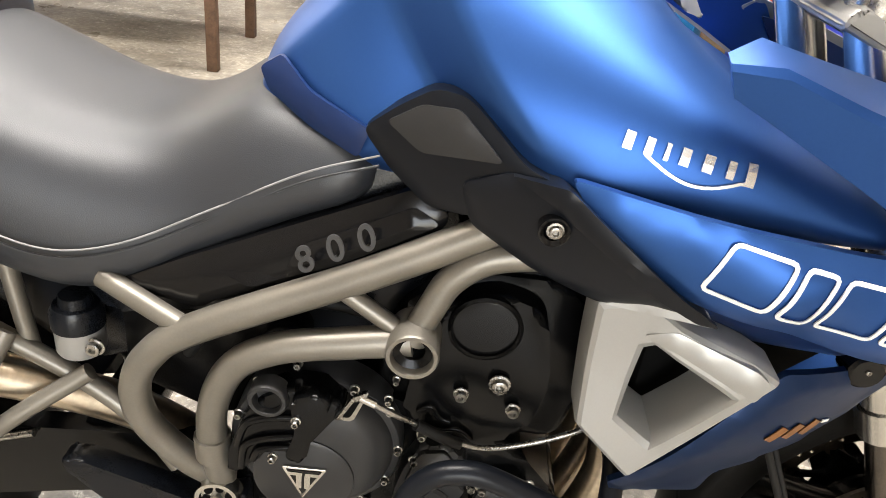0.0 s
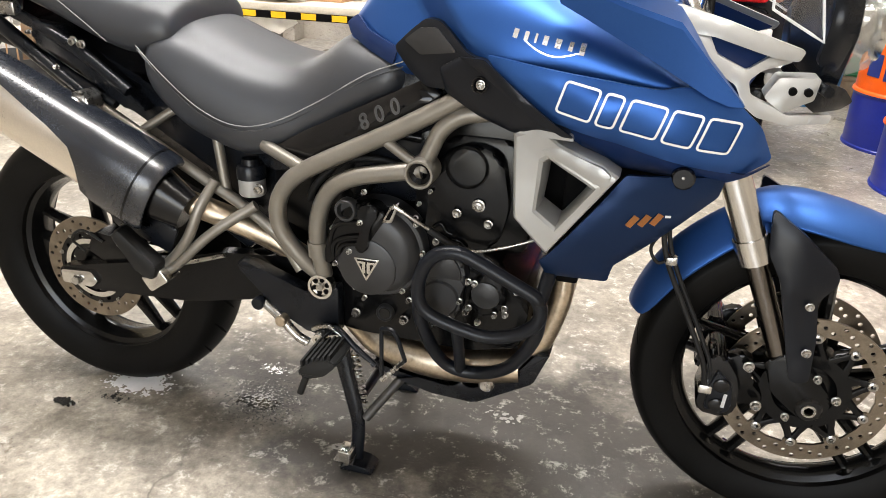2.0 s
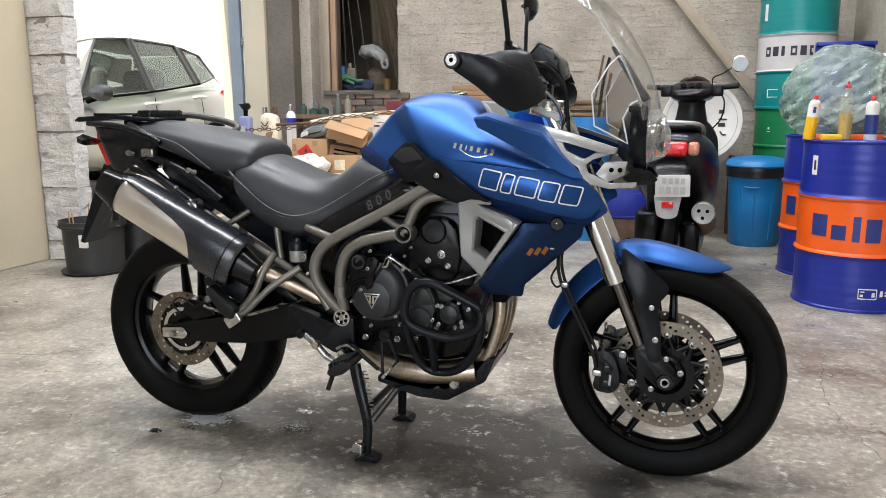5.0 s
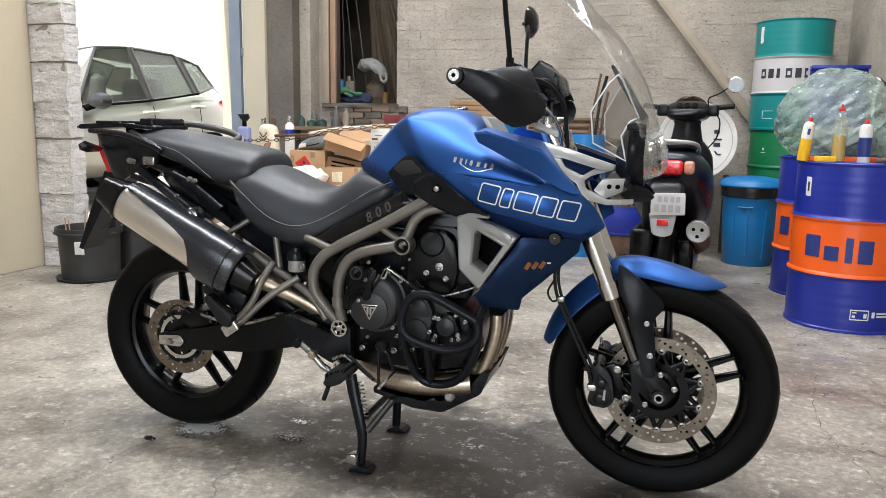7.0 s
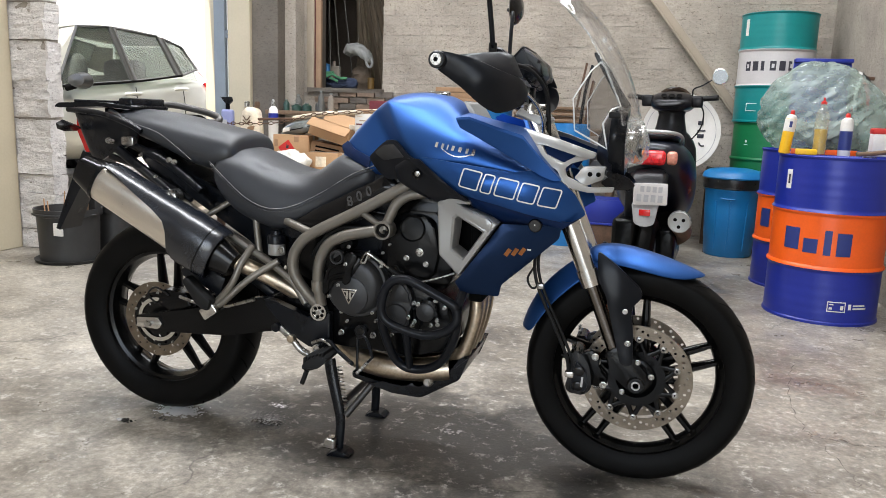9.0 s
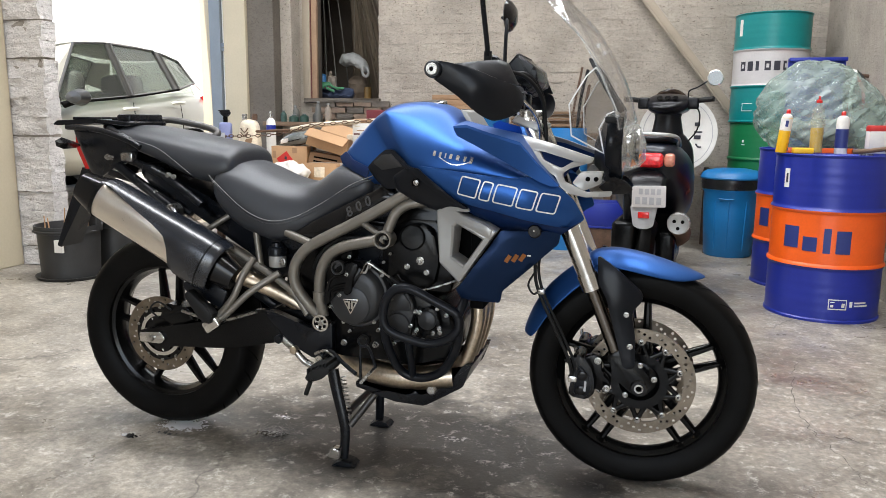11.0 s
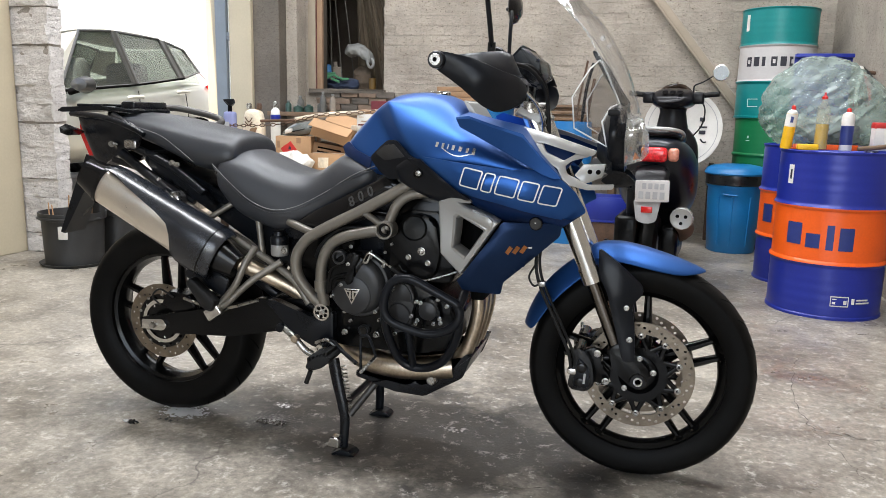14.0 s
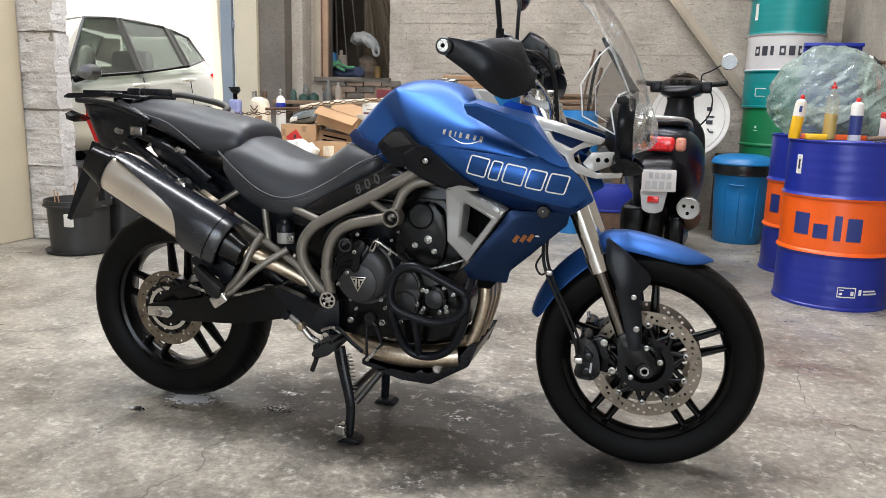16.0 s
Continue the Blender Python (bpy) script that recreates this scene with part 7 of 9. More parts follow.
M_BINBLUE = mat("blue plastic bin", (0.008, 0.16, 0.40), 0.4, 0, 0.15, 6, 120, 0.06)
M_BAGBLACK = mat("black bin bag", (0.012, 0.012, 0.012), 0.3, 0, 0.2, 30, 120, 0.4)
M_CARD = mat("brown cardboard", (0.42, 0.25, 0.13), 0.8, 0, 0.15, 5, 140, 0.15)
M_CARD2 = mat("dark brown cardboard", (0.30, 0.18, 0.10), 0.8, 0, 0.2, 5, 140, 0.15)
M_PAPER = mat("white paper", (0.66, 0.64, 0.60), 0.7, 0, 0.1, 8, 100, 0.1)
M_REDINK = mat("red print", (0.48, 0.02, 0.015), 0.6, 0, 0.1)
M_CLOTH = mat("white cloth", (0.58, 0.55, 0.50), 0.9, 0, 0.2, 10, 200, 0.4)
M_BEIGE = mat("stained beige plastic", (0.64, 0.55, 0.42), 0.55, 0, 0.4, 8, 60, 0.2)
M_LILAC = mat("blue-grey plastic", (0.22, 0.24, 0.42), 0.4, 0, 0.1)
M_YELLOW = mat("yellow plastic", (0.75, 0.42, 0.01), 0.4, 0, 0.1)
M_CAR = mat("silver-green car paint", (0.47, 0.465, 0.41), 0.3, 0.2, 0.05, 3, 300, 0.0, 0.05, coat=0.5)
M_POT = mat("black plant pot", (0.02, 0.02, 0.02), 0.5, 0, 0.3, 10, 100, 0.1)
M_RUST = mat("rusty steel", (0.12, 0.07, 0.045), 0.75, 0.4, 0.4, 20, 120, 0.3)
M_TABLE = mat("dusty pale board", (0.50, 0.45, 0.37), 0.8, 0, 0.2, 5, 90, 0.2)
M_PALLET = mat("rough pallet wood", (0.28, 0.20, 0.13), 0.8, 0, 0.3, 6, 90, 0.3)
M_SKIRT = mat("dark plastic scooter", (0.008, 0.008, 0.0095), 0.30, 0, 0.2, 10, 100, 0.05, spec=0.22)
M_SCBLUE = mat("dark blue scooter paint", (0.004, 0.006, 0.012), 0.3, 0.2, 0.15, 8, 100, 0.03)
M_GREY = mat("grey plastic", (0.34, 0.34, 0.35), 0.5, 0, 0.15, 10, 100, 0.1)


def drum(name, at, bands, label, turn=0):
    """A 200 litre steel drum: body with two rolling hoops and seams, in coloured bands from the bottom up."""
    ob = thing(name, label, "drum", at, turn, "steel drums")
    R, H = 0.286, 0.88
    hoops = [H / 3, 2 * H / 3]

    def radius(z):
        r = R
        for h in hoops:
            d = abs(z - h)
            if d < 0.016:
                r += 0.011 * math.cos(d / 0.016 * math.pi / 2)
        r += 0.0004 * math.cos(z * 120) if (0.05 < z < 0.22 or 0.66 < z < 0.82) else 0
        return r

    z0 = 0.0
    for n, (z1, m) in enumerate(bands):
        k = max(6, int((z1 - z0) / 0.006))
        prof = [(radius(z0 + (z1 - z0) * i / k), z0 + (z1 - z0) * i / k) for i in range(k + 1)]
        if n == 0:
            prof = [(0.0, 0.012), (R - 0.012, 0.012), (R - 0.006, 0.0), (R + 0.006, 0.0), (R + 0.006, 0.012)] + prof[3:]
        if n == len(bands) - 1:
            prof = prof[:-3] + [(R + 0.004, H - 0.014), (R + 0.007, H - 0.004), (R + 0.002, H), (R - 0.008, H - 0.002), (R - 0.014, H - 0.016), (0.0, H - 0.014)]
        part("band", lathe(bmesh.new(), prof, 64, "Z"), m, ob)
        z0 = z1
    part("bung", lathe(bmesh.new(), [(0.035, H - 0.015), (0.035, H - 0.004), (0.028, H - 0.002), (0.0, H - 0.002)], 20, "Z", (0.17, 0.05, 0)), M_BOLT, ob)
    return ob


def on_drum(ob, a0, a1, z0, z1, material, name="printed_block", R=0.2885):
    """A thin printed patch that follows the drum's side; angles in degrees, 270 faces -y."""
    bm = bmesh.new()
    k = max(2, int(abs(a1 - a0) / 3))
    cols = []
    for i in range(k + 1):
        a = radians(a0 + (a1 - a0) * i / k)
        cols.append([bm.verts.new((math.cos(a) * r, math.sin(a) * r, z)) for z, r in ((z0, R), (z1, R), (z1, R - 0.0015), (z0, R - 0.0015))])
    for c, e in zip(cols, cols[1:]):
        for j in range(4):
            bm.faces.new((c[j], e[j], e[(j + 1) % 4], c[(j + 1) % 4]))
    bm.faces.new(cols[0])
    bm.faces.new(cols[-1][::-1])
    return part(name, bm, material, ob, smooth=False)


H3 = 0.88 / 3
DRUM_BANDS = [(H3 - 0.002, M_DBLUE), (2 * H3 + 0.002, M_ORANGE), (0.88, M_DBLUE)]
d1 = drum("oil_drum", (2.485, 2.37, 0), DRUM_BANDS, "blue and orange steel oil drum on the floor")
d2 = drum("oil_drum", (2.50, 3.16, 0), DRUM_BANDS, "blue and orange steel oil drum behind another")
# word-like row of plain blocks, round the orange band
for ob, off in ((d1, 0), (d2, -14)):
    for a0, a1, z0, z1 in ((214, 231, 0.385, 0.50), (236, 250, 0.375, 0.45), (256, 263, 0.37, 0.50), (268, 282, 0.37, 0.49)):
        on_drum(ob, a0 + off, a1 + off, z0, z1, M_INKBLUE)
on_drum(d1, 207, 214, 0.70, 0.80, M_PAPER, "paper_label")
on_drum(d1, 209.5, 212, 0.725, 0.775, M_INK, R=0.2892)
for a0, a1, z0, z1 in ((266, 284, 0.125, 0.130), (266, 284, 0.075, 0.080), (266, 266.8, 0.075, 0.13), (283.2, 284, 0.075, 0.13), (268, 272, 0.112, 0.117), (268, 271, 0.088, 0.1), (279, 282, 0.088, 0.11), (287, 290, 0.09, 0.12), (292, 306, 0.108, 0.116), (292, 308, 0.092, 0.1)):
    on_drum(d1, a0, a1, z0, z1, M_PAPER, "printed_line")

pallet = thing("pallet", "rough wooden pallet under the stacked drums", "pallet", (2.44, 4.62, 0))
for k in range(5):
    part("plank", boxed((-0.40, -0.36 + 0.155 * k, 0.135), (0.40, -0.26 + 0.155 * k, 0.158), 0.003), M_PALLET, pallet)
for k in range(3):
    part("bearer", boxed((-0.40, -0.36 + 0.31 * k, 0.0), (0.40, -0.27 + 0.31 * k, 0.135), 0.004), M_PALLET, pallet)
d3 = drum("green_drum", (2.44, 4.62, 0.158), [(0.88, M_GREEN)], "green steel drum on a wooden pallet")
d4 = drum("teal_drum", (2.425, 4.62, 1.041), [(H3 * 1.02, M_TEAL), (2 * H3 + 0.002, M_BAND), (0.88, M_TEAL)], "teal and white steel drum stacked on the green drum")
d4.scale.z = 0.968
for k in range(8):
    a = 214 + k * 13.5
    on_drum(d4, a, a + (5 if k in (2, 5) else 9), 0.415, 0.49, M_INK)
    if k in (0, 3, 5):
        on_drum(d4, a + 2.5, a + 6.5, 0.437, 0.468, M_BAND, R=0.2892)
on_drum(d4, 205, 212, 0.70, 0.83, M_PAPER, "paper_label")
on_drum(d4, 222, 240, 0.15, 0.155, M_PAPER, "printed_line")
on_drum(d4, 222, 223, 0.09, 0.155, M_PAPER, "printed_line")
on_drum(d4, 222, 240, 0.09, 0.095, M_PAPER, "printed_line")
on_drum(d3, 222, 229, 0.70, 0.706, M_PAPER, "printed_line")
on_drum(d3, 224, 227, 0.72, 0.74, M_PAPER, "printed_line")

# blue bin
bin_ = thing("waste_bin", "blue plastic bin with a lid and black bag edge", "bin", (2.15, 4.14, 0))
part("body", lathe(bmesh.new(), [(0.0, 0.004), (0.172, 0.0), (0.18, 0.01), (0.20, 0.36), (0.203, 0.50), (0.215, 0.52), (0.215, 0.60), (0.2, 0.61), (0.19, 0.5), (0.17, 0.03), (0.0, 0.02)], 48, "Z"), M_BINBLUE, bin_)
part("bag_edge", lathe(bmesh.new(), [(0.216, 0.525), (0.224, 0.53), (0.223, 0.56), (0.228, 0.58), (0.222, 0.61), (0.206, 0.612)], 40, "Z"), M_BAGBLACK, bin_)
part("lid", lathe(bmesh.new(), [(0.0, 0.685), (0.12, 0.682), (0.19, 0.668), (0.222, 0.65), (0.236, 0.615), (0.232, 0.605), (0.20, 0.605), (0.0, 0.62)], 48, "Z"), M_BINBLUE, bin_, "pale blue domed lid")
for a in (232, 262, 300):
    c, s_ = math.cos(radians(a)), math.sin(radians(a))
    part("rib", bar([(c * 0.186, s_ * 0.186, 0.06), (c * 0.205, s_ * 0.205, 0.44)], 0.006), M_BINBLUE, bin_)
part("handle", bar([(-0.10, -0.195, 0.46), (-0.05, -0.207, 0.455), (0.0, -0.207, 0.455)], 0.006), M_BINBLUE, bin_)


# plastic bag on the rear drum
def crumple(bm, amp, freq, seed, soft_amp=0.0):
    for v in bm.verts:
        p = v.co * freq + Vector((seed, seed * 2, 0))
        n = noise.noise_vector(p) + 0.5 * noise.noise_vector(p * 2.3) + 0.22 * noise.noise_vector(p * 5.1)
        v.co += n * amp
    return bm


def lump(size, seed, amp=0.05, freq=6, sub=5):
    bm = bmesh.new()
    bmesh.ops.create_icosphere(bm, subdivisions=sub, radius=1)
    for v in bm.verts:
        v.co = Vector((v.co.x * size[0], v.co.y * size[1], v.co.z * size[2]))
        v.co.z = max(v.co.z, -size[2] * 0.72)
    return crumple(bm, amp, freq, seed)


M_BAG = glass("green translucent plastic film", (0.70, 0.79, 0.74), 0.16, dirt=0.36, film=(0.38, 0.45, 0.41))
bag = thing("plastic_bag", "large crumpled translucent plastic bag on a drum", "bag", (2.50, 2.98, 0.88))
film = lump((0.36, 0.30, 0.285), 3, 0.022, 4, 6)
for v in film.verts:
    s_ = v.co.x / 0.36
    v.co.z *= 1.10 - 0.22 * max(0, s_ + 0.35) if v.co.z > 0 else 1
    way = Vector((v.co.x * 0.8 + v.co.z * 0.6, v.co.y, v.co.z * 0.8 - v.co.x * 0.6))
    q = Vector((way.x * 3, way.y * 6, way.z * 19)) + Vector((4.1, 1.7, 0.3))
    crease = (1 - abs(noise.noise(q)) * 2.4) + 0.5 * (1 - abs(noise.noise(q * 2.3)) * 2.4)
    v.co += v.co.normalized() * 0.013 * crease
ob = part("film", film, M_BAG, bag)
ob.location = (0, 0, 0.225)
ob.visible_shadow = False
inner = part("contents", lump((0.20, 0.16, 0.11), 9, 0.06, 5, 4), mat("bag contents", (0.26, 0.27, 0.25), 0.5, 0, 0.9, 9, 40, 0.4), bag)
inner.location = (0.03, 0, 0.095)
crate = thing("blue_board", "blue plastic sheet standing behind the bag", "board", (2.62, 3.50, 0.0))
part("sheet", boxed((-0.23, 0, 0.0), (0.125, 0.02, 1.47), 0.004), M_DBLUE, crate)
part("fold", boxed((-0.23, -0.05, 1.445), (0.125, 0.0, 1.47), 0.004), M_DBLUE, crate)


# cans and bottles on the front drum
def can(name, at, r, h, body, top, label, cap_m=None, lean=0):
    ob = thing(name, label, "can", at, 0, "bottles and cans on the drum")
    ob.matrix_world = pose(*at, 0, lean, 0)
    part("body", lathe(bmesh.new(), [(0, 0), (r * 0.95, 0), (r, 0.004), (r, h * 0.78), (r * 0.96, h * 0.80), (0, h * 0.80)], 24, "Z"), body, ob)
    part("shoulder", lathe(bmesh.new(), [(r * 0.96, h * 0.80), (r * 0.85, h * 0.86), (r * 0.4, h * 0.90), (0, h * 0.9)], 24, "Z"), top, ob)
    part("nozzle", lathe(bmesh.new(), [(r * 0.38, h * 0.90), (r * 0.38, h * 0.97), (r * 0.2, h), (0, h)], 16, "Z"), cap_m or M_RED, ob)
    return ob


TOP = 0.88
c1 = can("spray_can", (2.205, 2.30, TOP), 0.029, 0.232, M_YELLOW, M_PAPER, "yellow and white spray can with a red nozzle", lean=6)
part("label_band", lathe(bmesh.new(), [(0.0295, 0.118), (0.0295, 0.184), (0.029, 0.184), (0.029, 0.118)], 24, "Z", close=True), M_PAPER, c1)
part("label_mark", boxed((-0.008, -0.031, 0.14), (0.006, -0.029, 0.172), 0), M_INKBLUE, c1)
c2 = thing("squeeze_bottle", "clear squeeze bottle half full of yellow liquid", "bottle", (2.372, 2.28, TOP), 0, "bottles and cans on the drum")
part("body", lathe(bmesh.new(), [(0, 0.0), (0.031, 0.0), (0.033, 0.005), (0.033, 0.20), (0.028, 0.228), (0.014, 0.248), (0.013, 0.265), (0, 0.265)], 24, "Z"), glass("milky clear plastic", (0.92, 0.92, 0.86), 0.12, dirt=0.14, film=(0.62, 0.62, 0.56)), c2)
part("liquid", lathe(bmesh.new(), [(0, 0.004), (0.0315, 0.006), (0.0315, 0.135), (0, 0.135)], 24, "Z"), mat("yellow liquid", (0.55, 0.36, 0.03), 0.3, 0, 0.1), c2)
part("cap", lathe(bmesh.new(), [(0.015, 0.265), (0.015, 0.277), (0.006, 0.283), (0.005, 0.300), (0, 0.300)], 16, "Z"), M_RED, c2)
c3 = can("spray_can", (2.492, 2.27, TOP), 0.031, 0.222, M_PAPER, M_PAPER, "white and blue spray can with a red nozzle")
part("label_band", lathe(bmesh.new(), [(0.0315, 0.03), (0.0315, 0.13), (0.031, 0.13), (0.031, 0.03)], 24, "Z", close=True), M_INKBLUE, c3)
br = thing("brush", "wooden brush lying on the drum", "brush", (2.62, 2.26, TOP))
part("handle", bar([(-0.07, 0, 0.012), (0.0, 0, 0.018), (0.09, 0.02, 0.03)], 0.012), M_WOOD, br)
part("bristles", boxed((0.09, 0.0, 0.012), (0.13, 0.04, 0.045), 0.006), M_CARD2, br)
tray = thing("orange_tray", "orange plastic tray on the drum", "tray", (2.40, 2.36, TOP))
part("base", boxed((-0.16, -0.06, 0), (0.16, 0.09, 0.006), 0.002), M_ORANGE, tray)
part("wall", boxed((-0.16, -0.066, 0), (0.16, -0.06, 0.028), 0.002), M_ORANGE, tray)
can2 = thing("paint_tin", "red and white tin standing on the drum", "tin", (2.70, 2.40, TOP))
part("tin", boxed((-0.055, -0.04, 0), (0.055, 0.04, 0.15), 0.008), M_PAPER, can2)
part("band", boxed((-0.0565, -0.0415, 0.115), (0.0565, 0.0415, 0.15), 0.008), M_REDINK, can2)
dpad = thing("yellow_pad", "yellow sponge on the drum", "sponge", (2.30, 2.22, TOP))
part("sponge", boxed((-0.05, -0.03, 0), (0.05, 0.03, 0.03), 0.006), M_YELLOW, dpad)

# right end of the wall: hoses on a peg, bit of timber
hs = thing("hose_coil", "coil of dark hoses hung on a wall peg", "hose", (2.85, 3.55, 1.15), -90)
for k in range(5):
    pts = [(math.cos(a) * (0.11 + 0.006 * k), 0.02 * math.sin(3 * a + k) - 0.015 * k, math.sin(a) * (0.22 + 0.004 * k)) for a in [2 * math.pi * i / 28 for i in range(29)]]
    part("loop", sweep(bmesh.new(), pts, 0.012, 8), (M_RUBBER, M_REDINK, M_RUST, M_RUBBER, M_PAPER)[k], hs)
part("peg", bar([(0, 0.06, 0.20), (0, -0.10, 0.215)], 0.012), M_RUST, hs)
tb = thing("timber_block", "short timber block on the wall", "block", (2.862, 4.2, 1.30), -90)
part("block", boxed((-0.045, -0.07, 0), (0.045, 0.04, 0.11), 0.004), M_WOOD, tb)
beam = thing("leaning_beam", "grey-brown timber leaning on the wall", "beam")
p0, p1 = Vector((0.90, 4.945, 2.75)), Vector((2.855, 4.945, 0.30))
bmx = bmesh.new()
box(bmx, (-0.055, -0.032, 0), (0.055, 0.032, (p1 - p0).length), 0.004)
q = (p1 - p0).to_track_quat("Z", "Y").to_matrix().to_4x4()
bmesh.ops.transform(bmx, matrix=Matrix.Translation(p0) @ q, verts=bmx.verts[:])
part("timber", bmx, M_BEAM, beam)
bmx = bmesh.new()
box(bmx, (-0.055, -0.046, 0.0), (-0.020, -0.033, (p1 - p0).length), 0.003)
bmesh.ops.transform(bmx, matrix=Matrix.Translation(p0) @ q, verts=bmx.verts[:])
part("fillet", bmx, M_BEAM, beam)

# a drum lying on a rack, its white end towards the room
rack = thing("drum_rack", "dark steel rack that carries a lying drum", "rack", (1.75, 4.28, 0))
for x in (-0.24, 0.24):
    for y in (-0.12, 0.32):
        part("leg", boxed((x - 0.02, y - 0.02, 0), (x + 0.02, y + 0.02, 0.62), 0.003), M_RUST, rack)
    part("rail", boxed((x - 0.02, -0.14, 0.62), (x + 0.02, 0.34, 0.66), 0.003), M_RUST, rack)
lying = thing("lying_drum", "dark drum lying on a rack with a white printed end", "drum", (1.72, 4.13, 0.945))
part("shell", lathe(bmesh.new(), [(0.30, 0.012), (0.302, 0.03), (0.295, 0.04), (0.295, 0.50), (0.0, 0.50)], 48, "Y"), M_SKIRT, lying)
part("end", lathe(bmesh.new(), [(0.0, 0.008), (0.27, 0.008), (0.28, 0.0), (0.30, 0.0), (0.30, 0.014)], 48, "Y"), M_PAPER, lying, "white round drum end")
part("rim_line", lathe(bmesh.new(), [(0.262, 0.0075), (0.262, 0.005), (0.266, 0.005), (0.266, 0.0075)], 48, "Y", close=True), M_GREY, lying)
for k, (w, h) in enumerate(((0.03, 0.04), (0.012, 0.06), (0.03, 0.05))):
    part("printed_block", boxed((0.125 - 0.018 * 0, 0.003, 0.06 - 0.05 * k), (0.125 + h, 0.0075, 0.06 - 0.05 * k + w), 0.001), M_INK, lying)
part("printed_swoosh", bar([(0.14, 0.006, -0.075), (0.16, 0.006, -0.10), (0.185, 0.006, -0.10)], 0.006, 5, 6), M_INK, lying)


M_FLY = mat("brown smoked screen", (0.030, 0.017, 0.010), 0.2, 0, 0.1, coat=0.4)
# Glass darkened so the added lamp's reflection in it stays grey.
M_DIMMIRROR = mat("dimmed mirror glass", (0.13, 0.135, 0.14), 0.25, 1.0, 0.1, 20, 80, 0.02)
M_PINK = mat("pale rose lens", (0.55, 0.22, 0.15), 0.15, 0.0, 0.3, 60, 200, 0.1, coat=0.5)
M_LAMPRED = mat("bright red lamp lens", (0.62, 0.015, 0.02), 0.12, 0.0, 0.5, 70, 160, 0.15, coat=0.6)
# ---- scooter behind the motorcycle ----
sc = thing("scooter", "dark blue-black scooter parked with its rear to the room", "scooter", (1.52, 2.34, 0), -5.5)
S = sc
rw = part("rear_wheel", lathe(bmesh.new(), [(0.13, -0.045), (0.16, -0.05), (0.20, -0.048), (0.225, -0.03), (0.232, 0), (0.225, 0.03), (0.20, 0.048), (0.16, 0.05), (0.13, 0.045)], 40, "X", close=True), M_TYRE, S, "black scooter tyre")
rw.location = (0.0, 0.18, 0.232)
part("hub", lathe(bmesh.new(), [(0.0, -0.05), (0.06, -0.05), (0.135, -0.03), (0.135, 0.03), (0.06, 0.05), (0.0, 0.05)], 24, "X"), M_GREY, rw)
fw = part("front_wheel", lathe(bmesh.new(), [(0.13, -0.04), (0.16, -0.045), (0.20, -0.043), (0.222, -0.025), (0.228, 0), (0.222, 0.025), (0.20, 0.043), (0.16, 0.045), (0.13, 0.04)], 32, "X", close=True), M_TYRE, S)
fw.location = (0.02, 1.45, 0.228)


def ringx(y, half):
    right = [(x, y, z) for x, z in half]
    left = [(-x, y, z) for x, z in half[::-1] if x > 1e-6]
    return right + left


soft(part("tail_body", loft([ringx(-0.02, [(0, 0.90), (0.07, 0.89), (0.13, 0.86), (0.145, 0.80), (0.11, 0.765), (0, 0.76)]), ringx(0.10, [(0, 0.94), (0.11, 0.93), (0.20, 0.87), (0.225, 0.74), (0.20, 0.62), (0, 0.60)]),
                            ringx(0.35, [(0, 0.92), (0.12, 0.91), (0.23, 0.83), (0.25, 0.68), (0.24, 0.44), (0, 0.42)]), ringx(0.70, [(0, 0.86), (0.12, 0.85), (0.21, 0.76), (0.22, 0.62), (0.21, 0.40), (0, 0.36)]), ringx(0.85, [(0, 0.78), (0.10, 0.77), (0.17, 0.70), (0.19, 0.55), (0.18, 0.36), (0, 0.33)])]), M_SCBLUE, S, "dark blue scooter tail panels"))
soft(part("seat", loft([ringx(0.02, [(0, 0.97), (0.09, 0.965), (0.12, 0.945), (0.12, 0.915), (0, 0.91)]), ringx(0.25, [(0, 0.985), (0.12, 0.98), (0.15, 0.955), (0.145, 0.91), (0, 0.90)]), ringx(0.55, [(0, 0.95), (0.12, 0.945), (0.15, 0.915), (0.14, 0.87), (0, 0.86)]), ringx(0.78, [(0, 0.88), (0.09, 0.87), (0.12, 0.85), (0.11, 0.81), (0, 0.80)])]), M_SKIRT, S, "black scooter seat"))
part("grab_rail", bar([(0.13, 0.22, 0.895), (0.155, 0.05, 0.935), (0.12, -0.06, 0.962), (0.0, -0.085, 0.970), (-0.12, -0.06, 0.962), (-0.155, 0.05, 0.935), (-0.13, 0.22, 0.895)], 0.011, flat=0.8), M_SILVER, S, "grey grab rail")
part("tail_lamp", boxed((-0.115, -0.062, 0.780), (0.080, 0.02, 0.864), 0.024, 4), M_LAMPRED, S, "red scooter tail lamp")
for s in (1, -1):
    part("indicator", boxed((0.083 if s == 1 else -0.165, -0.050, 0.785), (0.142 if s == 1 else -0.123, 0.02, 0.862), 0.020, 3), M_PINK, S, "amber indicator")
soft(part("rear_mudguard", loft([[(x, y, z) for x, y, z in ((-0.13, -0.06, 0.76), (0.13, -0.06, 0.76), (0.13, 0.05, 0.78), (-0.13, 0.05, 0.78))], [(-0.11, -0.14, 0.69), (0.11, -0.14, 0.69), (0.11, -0.10, 0.70), (-0.11, -0.10, 0.70)], [(-0.10, -0.17, 0.56), (0.10, -0.17, 0.56), (0.10, -0.15, 0.56), (-0.10, -0.15, 0.56)]]), M_SKIRT, S), 1)
